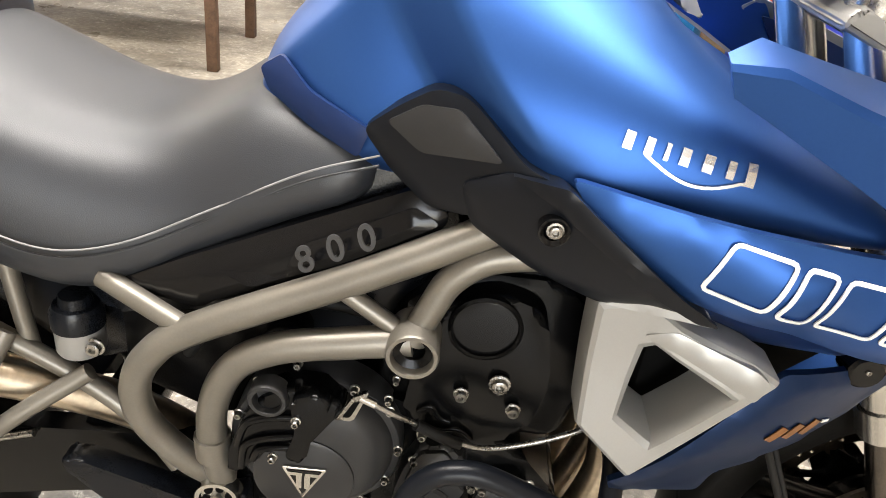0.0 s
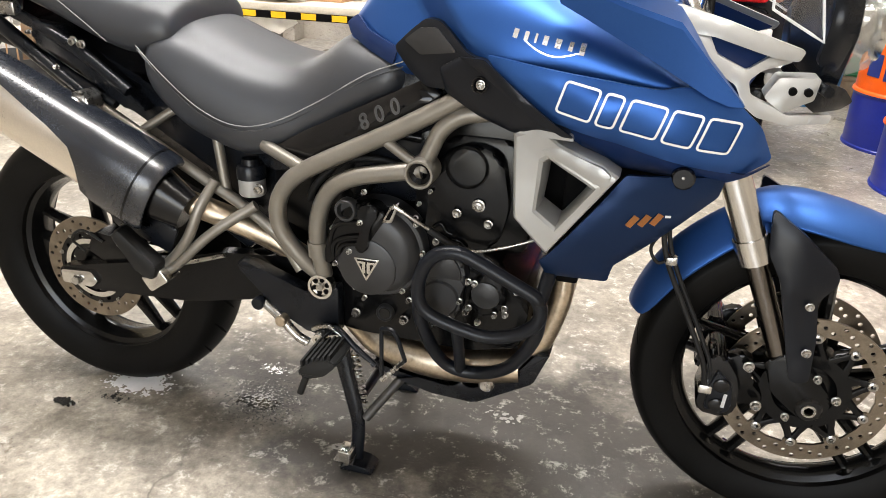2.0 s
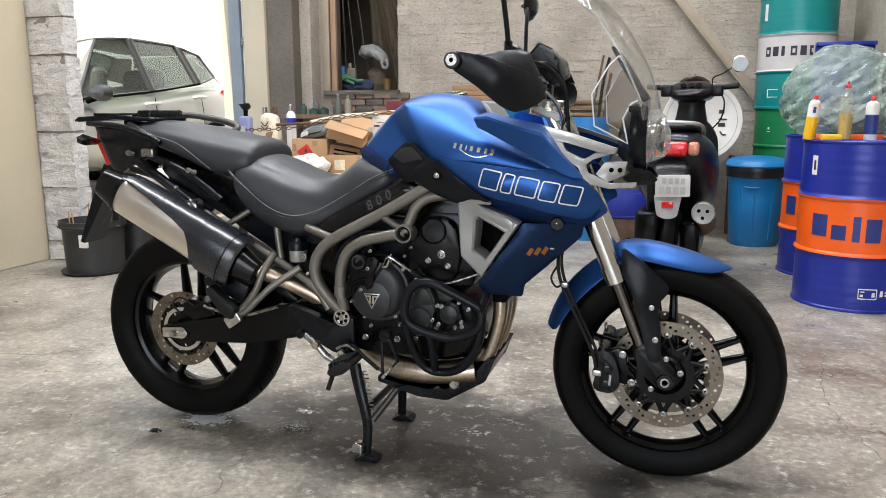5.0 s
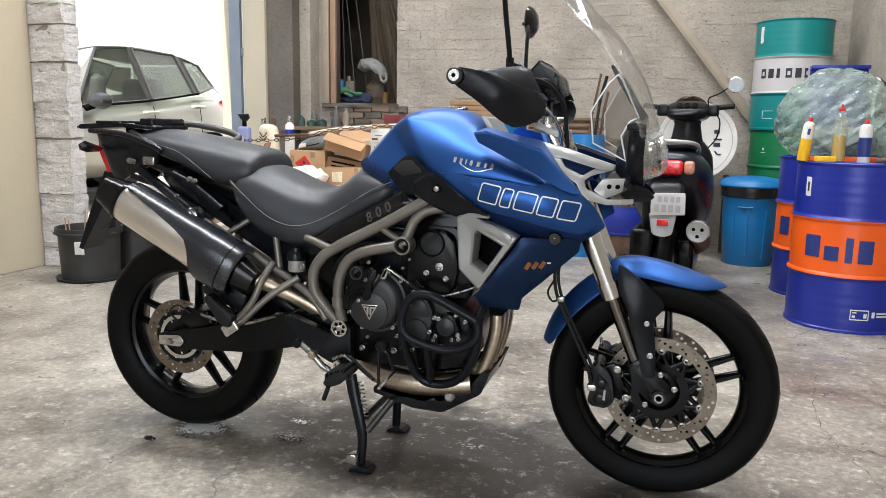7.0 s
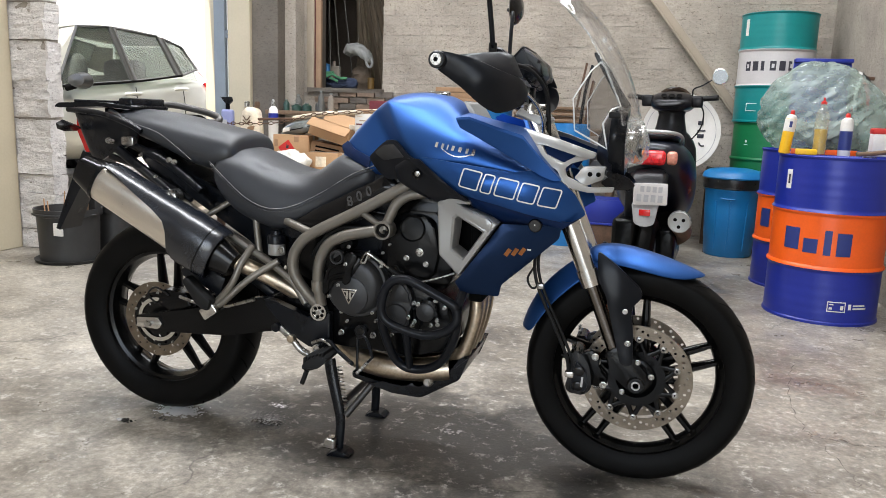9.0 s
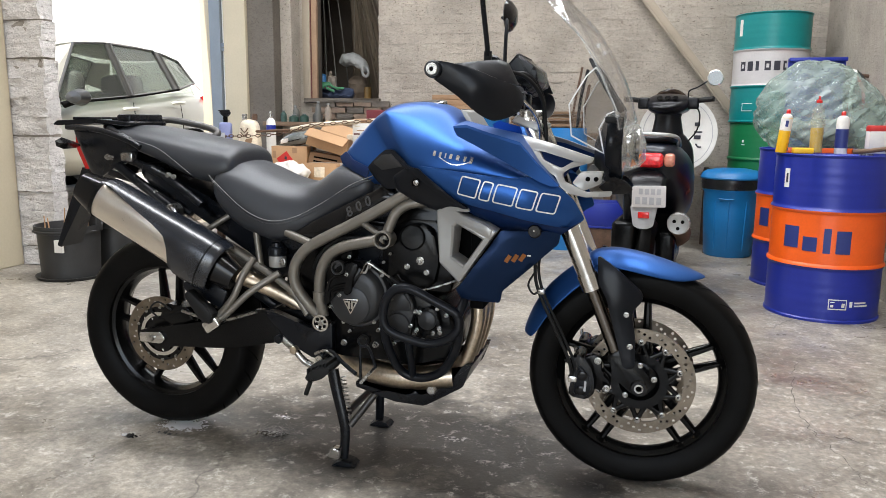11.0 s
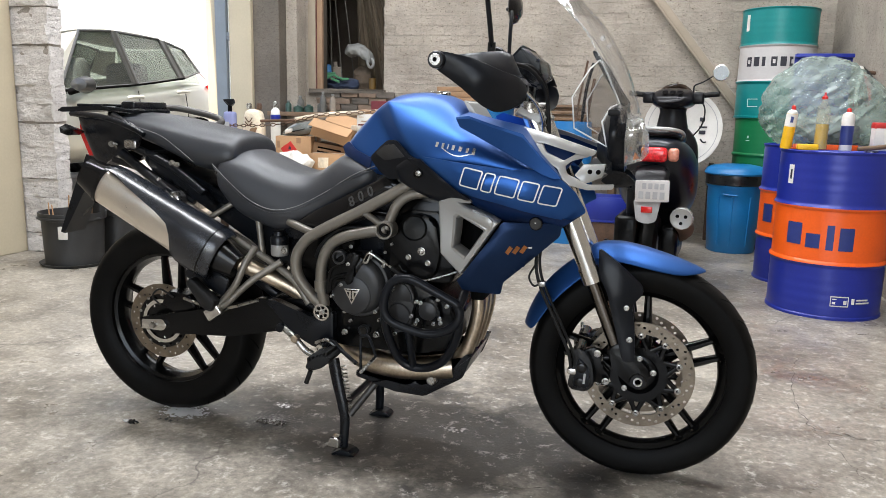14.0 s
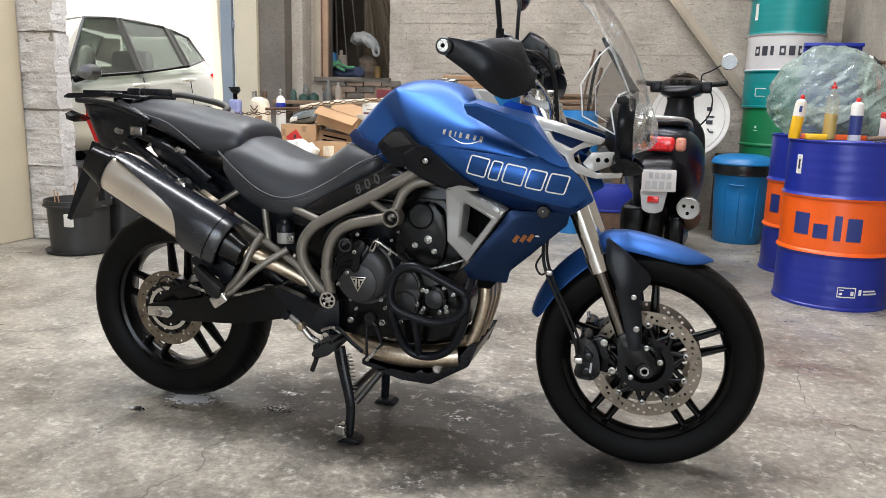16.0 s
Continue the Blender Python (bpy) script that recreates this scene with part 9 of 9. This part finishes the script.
for s in (1, -1):
    def G(a, b, c, d_, m, name, lab=""):
        bmq = bmesh.new()
        qs = [Vector((s * x, y, z)) for x, y, z in (a, b, c, d_)]
        n = (qs[1] - qs[0]).cross(qs[3] - qs[0]).normalized()
        n = n if n.x * s > 0 else -n
        f = [bmq.verts.new(p) for p in qs]
        k = [bmq.verts.new(p - n * 0.012) for p in qs]
        bmq.faces.new(f)
        bmq.faces.new(k[::-1])
        for i in range(4):
            j = (i + 1) % 4
            bmq.faces.new((f[j], f[i], k[i], k[j]))
        return part(name, bmq, m, C_, lab, smooth=False)
    G((0.785, -0.86, 0.90), (0.80, 0.12, 0.985), (0.612, 0.06, 1.485), (0.60, -0.36, 1.45), M_TINT, "side_window", "tinted front side window")
    G((0.80, 0.20, 0.992), (0.795, 0.92, 1.075), (0.605, 0.84, 1.48), (0.614, 0.14, 1.488), M_TINT, "side_window", "tinted rear side window")
    G((0.79, 1.02, 1.09), (0.735, 1.40, 1.17), (0.565, 1.36, 1.41), (0.60, 0.96, 1.465), M_TINT, "quarter_window", "tinted quarter window")
    G((0.79, -1.10, 0.88), (0.785, -0.86, 0.90), (0.60, -0.36, 1.45), (0.575, -0.56, 1.40), M_CAR, "front_pillar")
    G((0.80, 0.12, 0.985), (0.80, 0.20, 0.992), (0.614, 0.14, 1.488), (0.612, 0.06, 1.485), M_PILLAR, "door_pillar")
    G((0.795, 0.92, 1.075), (0.79, 1.02, 1.09), (0.60, 0.96, 1.465), (0.605, 0.84, 1.48), M_PILLAR, "rear_pillar")
    G((0.735, 1.40, 1.17), (0.64, 1.72, 1.10), (0.50, 1.58, 1.41), (0.565, 1.36, 1.41), M_CAR, "tail_pillar")
    for loop in (((0.787, -0.86, 0.90), (0.803, 0.12, 0.985), (0.616, 0.06, 1.485), (0.604, -0.36, 1.45), (0.787, -0.86, 0.90)), ((0.803, 0.20, 0.992), (0.798, 0.92, 1.075), (0.609, 0.84, 1.48), (0.618, 0.14, 1.488), (0.803, 0.20, 0.992)), ((0.793, 1.02, 1.09), (0.738, 1.40, 1.17), (0.568, 1.36, 1.41), (0.603, 0.96, 1.465), (0.793, 1.02, 1.09))):
        part("window_seal", sweep(bmesh.new(), [(s * x, y, z) for x, y, z in loop], 0.014, 6), M_PILLAR, C_)
    part("tail_lamp", boxed((s * 0.69 - 0.05, 1.655, 0.80), (s * 0.69 + 0.05, 1.765, 1.04), 0.03, 3), M_RED, C_)
    part("belt_trim", bar([(s * 0.80, -0.95, 0.89), (s * 0.806, 0.15, 0.985), (s * 0.80, 1.0, 1.085)], 0.012), M_GROOVE, C_)
    for y in (0.0, 0.82):
        part("door_handle", bar([(s * 0.83, y, 0.86 + 0.09 * y), (s * 0.868, y + 0.03, 0.865 + 0.09 * y), (s * 0.868, y + 0.17, 0.87 + 0.09 * y), (s * 0.83, y + 0.2, 0.87 + 0.09 * y)], 0.018), M_CAR, C_)
    for y in (0.16, 0.98, -0.92):
        part("door_gap", bar([(s * 0.846, y, 0.30), (s * 0.851, y, 0.70), (s * 0.815, y + 0.02, 0.93)], 0.004), M_GROOVE, C_)
    mb = lathe(bmesh.new(), [(0.0, -0.10), (0.06, -0.08), (0.085, 0.0), (0.07, 0.03), (0.0, 0.035)], 20, "Y", (0, 0, 0))
    bmesh.ops.scale(mb, vec=(1.35, 1, 0.85), verts=mb.verts[:])
    bmesh.ops.translate(mb, vec=(s * 0.95, -0.74, 0.955), verts=mb.verts[:])
    part("wing_mirror", mb, mat("dark silver mirror cap", (0.035, 0.035, 0.034), 0.35, 0.2, 0.1) if s == 1 else M_CAR, C_, "silver wing mirror")
    part("mirror_arm", bar([(s * 0.80, -0.76, 0.89), (s * 0.93, -0.74, 0.93)], 0.03), M_GROOVE, C_)
    for y in (-1.22, 1.22):
        w_ = part("wheel", lathe(bmesh.new(), [(0.20, -0.09), (0.27, -0.095), (0.30, -0.07), (0.305, 0), (0.30, 0.07), (0.27, 0.095), (0.20, 0.09)], 36, "X", close=True), M_TYRE, C_)
        w_.location = (s * 0.765, y, 0.305)
        part("wheel_cover", lathe(bmesh.new(), [(0.0, 0.085), (0.10, 0.09), (0.20, 0.07), (0.20, 0.0), (0.0, 0.0)], 28, "X"), M_SILVER, w_)
        part("wheel_arch", lathe(bmesh.new(), [(0.35, 0.02), (0.35, 0.092), (0.32, 0.094), (0.32, 0.02)], 36, "X", (s * 0.765 if s == 1 else s * 0.765 - 0.11, y, 0.32), True), M_GROOVE, C_)
bmw = bmesh.new()
for p in ((-0.62, -1.02, 0.90), (0.62, -1.02, 0.90), (0.52, -0.60, 1.40), (-0.52, -0.60, 1.40)):
    bmw.verts.new(p)
bmw.faces.new(bmw.verts[:])
bmesh.ops.solidify(bmw, geom=bmw.faces[:], thickness=0.01)
part("windscreen", bmw, M_TINT, C_)
bmw = bmesh.new()
for p in ((-0.55, 1.72, 1.05), (0.55, 1.72, 1.05), (0.46, 1.56, 1.42), (-0.46, 1.56, 1.42)):
    bmw.verts.new(p)
bmw.faces.new(bmw.verts[:])
bmesh.ops.solidify(bmw, geom=bmw.faces[:], thickness=0.01)
part("rear_window", bmw, M_TINT, C_)
for y in (-0.35, 0.55):
    for x in (-0.36, 0.36):
        part("car_seat", boxed((x - 0.24, y, 0.5), (x + 0.24, y + 0.16, 1.22), 0.08, 3), M_GREY, C_, "grey car seat back")
part("dashboard", boxed((-0.68, -0.95, 0.80), (0.68, -0.62, 1.0), 0.05), M_GROOVE, C_)
solid("yard_wall", (-16, 9.0, 0.2), (0.5, 9.3, 7.5), M_OUT, 0, "bright white rendered wall across the yard", "wall")
solid("yard_wall_west", (-16.3, -10, 0.2), (-16, 9.3, 7.5), M_OUT, 0, "bright white rendered wall across the yard", "wall")


# ---- shelf and sill clutter by the dark opening ----
def bottle(at, r, h, m, label, cap=None, group="bottles on the shelf", name="bottle"):
    ob = thing(name, label, "bottle", at, 0, group)
    part("body", lathe(bmesh.new(), [(0, 0), (r, 0), (r, h * 0.62), (r * 0.8, h * 0.74), (r * 0.4, h * 0.84), (r * 0.38, h * 0.9), (0, h * 0.9)], 20, "Z"), m, ob)
    part("cap", lathe(bmesh.new(), [(r * 0.45, h * 0.9), (r * 0.45, h), (0, h)], 16, "Z"), cap or M_DULL, ob)
    return ob


shelf = thing("shelf", "rough low timber shelf under the opening", "shelf", (-1.55, 4.80, 0))
part("board", boxed((-0.62, -0.20, 0.96), (0.55, 0.14, 1.0), 0.004), M_WOOD, shelf)
for x in (-0.55, 0.48):
    part("leg", boxed((x - 0.03, -0.15, 0), (x + 0.03, -0.08, 0.96), 0.003), M_WOOD, shelf)
M_TEALG = mat("dusty green plastic bottle", (0.022, 0.055, 0.042), 0.4, 0, 0.5, 40)
M_GREYDUST = mat("dust-grey plastic", (0.10, 0.097, 0.086), 0.6, 0, 0.35, 25)
M_DULL = mat("dull grey-white plastic", (0.20, 0.20, 0.19), 0.5, 0, 0.2)
M_DULLBEIGE = mat("dusty beige plastic", (0.24, 0.20, 0.16), 0.7, 0, 0.25)
M_DULLBROWN = mat("dusty brown sacking", (0.085, 0.062, 0.042), 0.8, 0, 0.35, 12, 120, 0.3)
for x, y, r, h, m, lab in ((-1.98, 4.68, 0.03, 0.11, M_TEALG, "small teal bottle with white cap"), (-1.88, 4.70, 0.05, 0.07, M_TEALG, "green plastic jar on the shelf"), (-1.78, 4.72, 0.045, 0.08, M_TEALG, "squat green bottle on the shelf"), (-1.62, 4.70, 0.030, 0.20, M_GREYDUST, "tall dusty clear bottle"),
                           (-1.52, 4.71, 0.032, 0.18, M_DULLBEIGE, "dusty pale plastic bottle on the shelf"), (-1.93, 4.84, 0.04, 0.16, M_GREYDUST, "grey dusty bottle by the pier"), (-1.70, 4.86, 0.05, 0.11, M_GREYDUST, "dusty grey jar on the shelf")):
    bottle((x, y, 1.0), r, h, m, lab)
loose = thing("bare_brick_patch", "crumbling patch of bare bricks below the sill", "bricks", (-1.45, 4.985, 1.0))
for r_ in range(3):
    for k in range(4):
        part("brick", rough_block(0.178, 0.05, 0.052, k + r_ * 5, 0.016, 3), M_BRICK if (k + r_) % 3 else M_PLASTER, loose).location = (k * 0.19 - 0.28 - 0.08 * (r_ % 2), -0.032, 0.155 - r_ * 0.062)
bx = thing("red_toolbox", "dark red metal box on a stand by the wall", "toolbox", (-0.92, 4.82, 0))
part("stand", boxed((-0.20, -0.12, 0), (0.24, 0.12, 0.96), 0.01), M_RUST, bx)
part("box", boxed((-0.20, -0.13, 0.96), (0.24, 0.13, 1.12), 0.012), mat("dull dark red enamel", (0.14, 0.016, 0.02), 0.5, 0, 0.3), bx)
# inside the opening: clothes, bags, sheets
st = thing("store_bench", "bench just inside the dark opening", "bench", (-1.45, 5.62, 0))
part("top", boxed((-0.55, -0.34, 1.195), (0.60, 0.30, 1.23), 0.004), M_WOOD, st)
for x in (-0.5, 0.55):
    part("leg", boxed((x - 0.03, -0.1, 0), (x + 0.03, 0.1, 1.195), 0.003), M_WOOD, st)
cl = thing("clothes_heap", "heap of blue and green rags in the opening", "rags", (-1.72, 5.38, 1.23))
part("cloth", lump((0.23, 0.09, 0.08), 31, 0.04, 8, 4), mat("dark blue cloth", (0.022, 0.032, 0.062), 0.9, 0, 0.3, 8, 100, 0.3), cl).location = (0.0, 0, 0.055)
M_GREENRAG = mat("green cloth", (0.06, 0.20, 0.10), 0.9, 0, 0.3, 8, 100, 0.3)
for pts, w in (([(-0.19, -0.10, 0.10), (-0.11, -0.11, 0.125), (-0.04, -0.10, 0.155), (0.0, -0.09, 0.13), (0.08, -0.11, 0.112), (0.125, -0.10, 0.12)], 0.015), ([(-0.17, -0.10, 0.125), (-0.10, -0.09, 0.16), (-0.03, -0.08, 0.17)], 0.020), ([(-0.06, -0.11, 0.12), (0.02, -0.11, 0.085)], 0.013)):
    part("green_cloth", crumple(bar(pts, w, flat=0.6), 0.012, 14, 3), M_GREENRAG, cl)
part("red_cloth", lump((0.035, 0.03, 0.012), 34, 0.012, 14, 3), mat("dark red cloth", (0.12, 0.03, 0.03), 0.9), cl).location = (-0.06, -0.085, 0.12)
bcn = thing("blue_can", "bright blue can behind the rags", "can", (-1.90, 5.44, 1.23))
part("body", lathe(bmesh.new(), [(0, 0), (0.042, 0), (0.042, 0.25), (0.036, 0.262), (0.024, 0.27), (0.0, 0.275)], 24, "Z"), mat("bright blue plastic", (0.02, 0.13, 0.30), 0.5, 0, 0.2), bcn)
jug2 = thing("beige_jug", "dusty beige plastic jug behind the rags", "jug", (-1.80, 5.47, 1.23))
part("body", crumple(boxed((-0.05, -0.03, 0.0), (0.05, 0.03, 0.25), 0.015, 3), 0.008, 12, 5), M_DULLBEIGE, jug2)
part("spout", bar([(-0.02, 0, 0.24), (-0.025, 0, 0.30)], 0.02), M_DULLBEIGE, jug2)
sack = thing("brown_sack", "slumped dusty brown sack inside the opening", "sack", (-1.50, 5.42, 1.23))
part("cloth", lump((0.13, 0.07, 0.15), 51, 0.04, 6, 4), M_DULLBROWN, sack).location = (0.0, 0, 0.10)
tin2 = thing("yellow_tin", "dull yellow tin inside the opening", "tin", (-1.36, 5.36, 1.23))
part("tin", lathe(bmesh.new(), [(0, 0), (0.035, 0), (0.035, 0.13), (0.030, 0.13), (0.030, 0.11), (0, 0.11)], 20, "Z"), mat("dull ochre tin", (0.16, 0.09, 0.02), 0.5, 0, 0.3), tin2)
hb = thing("hanging_bag", "grey-white plastic bag hung in the opening", "bag", (-1.48, 5.30, 1.60))
film = lump((0.155, 0.06, 0.085), 41, 0.03, 6, 5)
for v in film.verts:
    v.co.z -= 0.35 * max(0, v.co.x) - 0.03 * math.cos(v.co.x * 9)
part("film", film, M_DULL, hb)
part("handle", bar([(0.09, -0.03, -0.06), (0.115, -0.04, -0.12), (0.15, -0.04, -0.135), (0.165, -0.03, -0.09), (0.14, -0.02, -0.04)], 0.014, flat=0.5), M_DULL, hb)
part("string", bar([(0, 0, 0.06), (0.01, 0, 1.10)], 0.002), M_GREYDUST, hb)
psheet = thing("plastic_sheet", "dusty brown plastic sheet gathered at the top, hanging in slanting folds", "sheet", (0, 0, 0))
bm = bmesh.new()
cols = []
for i in range(110):
    t = i / 109
    col = []
    for k in range(15):
        v = k / 14
        x = -1.60 + v * 0.16 * t + (1 - v) * (1.25 * t * (0.55 + 0.45 * t))
        fold = (0.035 * math.sin(t * 61) + 0.022 * math.sin(t * 37 + 1) + 0.012 * math.sin(t * 143)) * (0.35 + 0.65 * (1 - v))
        col.append(bm.verts.new((x, 5.50 + fold + 0.04 * math.sin(v * 5 + t * 4), 1.235 + 1.5 * v)))
    cols.append(col)
for a, b in zip(cols, cols[1:]):
    for k in range(14):
        bm.faces.new((a[k], b[k], b[k + 1], a[k + 1]))
part("sheet", bm, M_SHEET, psheet)
for xa, xb, y in ((-1.93, -1.83, 5.40), (-1.90, -1.70, 5.38), (-1.83, -1.58, 5.43)):
    rod = thing("lath", "thin dusty lath leaning in the opening", "lath", (0, 0, 0), 0, "leaning laths")
    part("strip", bar([(xa, y + 0.1, 2.78), ((xa + xb) / 2 + 0.008, y + 0.05, 2.0), (xb, y, 1.235)], 0.005, 6, 6), M_GREYDUST, rod)

# low bench along the back wall with timber, drums and tools
wb = thing("wall_bench", "dark low bench along the brick wall", "bench", (0.30, 4.66, 0))
part("top", boxed((-0.9, -0.26, 0.88), (0.95, 0.24, 0.93), 0.005), M_WOOD, wb)
for x in (-0.85, 0.0, 0.88):
    part("leg", boxed((x - 0.03, -0.2, 0), (x + 0.03, 0.2, 0.88), 0.003), M_WOOD, wb)
for at, s_, m, lab in (((-0.20, 4.62, 0.93), (0.5, 0.28, 0.33), M_CARD2, "brown timber offcuts stacked on the bench"), ((0.62, 4.66, 0.93), (0.62, 0.26, 0.19), M_WOOD, "brown timber pile on the bench")):
    pile = thing("timber_pile", lab, "timber", at)
    rr = random.Random(int(at[0] * 100) + 50)
    for k in range(7):
        z = s_[2] * k / 7
        part("board", boxed((-s_[0] / 2 + rr.uniform(-0.04, 0.04), -s_[1] / 2 + rr.uniform(0, 0.05), z), (s_[0] / 2 + rr.uniform(-0.05, 0.05), s_[1] / 2, z + s_[2] / 7 - 0.003), 0.003), m, pile)
M_TUB = mat("bright blue plastic tub", (0.01, 0.15, 0.40), 0.4, 0, 0.15)
bt = thing("blue_tub", "bright blue plastic tub by the bench", "tub", (0.16, 4.22, 0))
part("tub", lathe(bmesh.new(), [(0, 0.01), (0.15, 0), (0.19, 1.06), (0.20, 1.08), (0.18, 1.08), (0.14, 0.05), (0, 0.05)], 32, "Z"), M_TUB, bt)
bt2 = thing("blue_barrel", "bright blue plastic barrel with tools standing in it", "barrel", (0.86, 4.05, 0))
part("barrel", lathe(bmesh.new(), [(0, 0.01), (0.15, 0), (0.175, 0.3), (0.175, 0.75), (0.16, 0.98), (0.15, 0.98), (0.14, 0.1), (0, 0.1)], 32, "Z"), M_TUB, bt2)
part("tool_handle", bar([(0.0, 0, 0.7), (0.05, 0.02, 1.15), (0.10, 0.05, 1.46)], 0.009), M_RUST, bt2)
part("tool_handle", bar([(0.06, 0, 0.7), (0.10, 0.0, 1.2), (0.15, 0.0, 1.44)], 0.013), M_BLACK, bt2)
part("tool_handle", bar([(0.1, 0.03, 0.7), (0.13, 0.03, 1.1), (0.16, 0.06, 1.32)], 0.012), M_RUST, bt2)

# ---- marks on the floor ----
# This white also stands for the bright yard mirrored in the wet floor.
M_FOAM_GLARE = mat("white soap foam with wet glare", (0.93, 0.93, 0.93), 0.4, 0, 0.05, 30, 200, 0.15, 0.03)
M_SCUM = mat("thin soap scum", (0.42, 0.41, 0.39), 0.4, 0, 0.2, 30, 200, 0.2)


def splat(name, at, size, seed, material, label, lift=0.003, cut=0.15, step=0.006, fine=1.0):
    """A ragged film on the floor, cut by noise."""
    ob = thing(name, label, "stain", (at[0], at[1], 0))
    bm = bmesh.new()
    nx, ny = int(2 * size[0] / step), int(2 * size[1] / step)
    vs = {}

    def v(i, j):
        if (i, j) not in vs:
            vs[(i, j)] = bm.verts.new((-size[0] + i * step, -size[1] + j * step, lift))
        return vs[(i, j)]

    for i in range(nx):
        for j in range(ny):
            x, y = (-size[0] + (i + 0.5) * step), (-size[1] + (j + 0.5) * step)
            f = 1 - math.hypot(x / size[0], y / size[1])
            n = noise.noise(Vector((x * 26 * fine + seed, y * 26 * fine, seed))) + 0.9 * noise.noise(Vector((x * 75 * fine, y * 75 * fine + seed, 3)))
            if f * 1.1 + 0.55 * n > cut + 0.25:
                bm.faces.new((v(i, j), v(i + 1, j), v(i + 1, j + 1), v(i, j + 1)))
    tagged(part("film", bm, material, ob, smooth=False), kind="stuff")
    return ob


M_WETGRIT = mat("wet black grit", (0.020, 0.019, 0.018), 0.3, 0, 0.2, 30, 200, 0.3)
splat("foam_patch", (0.035, -0.045), (0.105, 0.065), 3.0, M_FOAM_GLARE, "white soap foam under the rear wheel, wet reflection put into its white", 0.003, 0.06, 0.0025, 2.0)
splat("water_puddle", (-0.085, -0.175), (0.045, 0.020), 8.0, M_WATER, "small wet streak behind the rear wheel", 0.003, 0.10, 0.0025, 1.6)
splat("water_puddle", (0.36, -0.03), (0.08, 0.04), 14.0, M_WATER, "small wet patch among black grit", 0.0034, 0.25, 0.0025, 2.0)
splat("foam_patch", (-0.12, 0.06), (0.05, 0.04), 5.0, M_SCUM, "small soap spots behind the rear wheel", 0.003, 0.40, 0.0025, 2.0)
splat("grit_patch", (0.37, -0.01), (0.26, 0.23), 27.0, M_WETGRIT, "wet black grit scattered on the damp floor", 0.0028, 0.66, 0.002, 5.0)
splat("grit_patch", (0.02, -0.12), (0.13, 0.06), 33.0, M_WETGRIT, "wet dark spots by the soap foam", 0.0028, 0.72, 0.002, 3.5)
splat("foam_patch", (0.33, 0.11), (0.10, 0.06), 12.0, M_FOAM_GLARE, "speckled soap marks, the damp floor's reflection put into their white", 0.0036, 0.72, 0.002, 4.0)
splat("foam_patch", (0.36, -0.01), (0.22, 0.20), 41.0, M_SCUM, "fine soap specks among wet grit", 0.0036, 0.86, 0.002, 6.0)
splat("foam_patch", (0.60, -0.12), (0.07, 0.06), 15.0, M_SCUM, "speckled soap marks by the stand", 0.0034, 0.75, 0.003)
splat("foam_patch", (0.95, 0.10), (0.12, 0.08), 19.0, M_SCUM, "few soap specks on the floor", 0.0034, 0.75, 0.003)
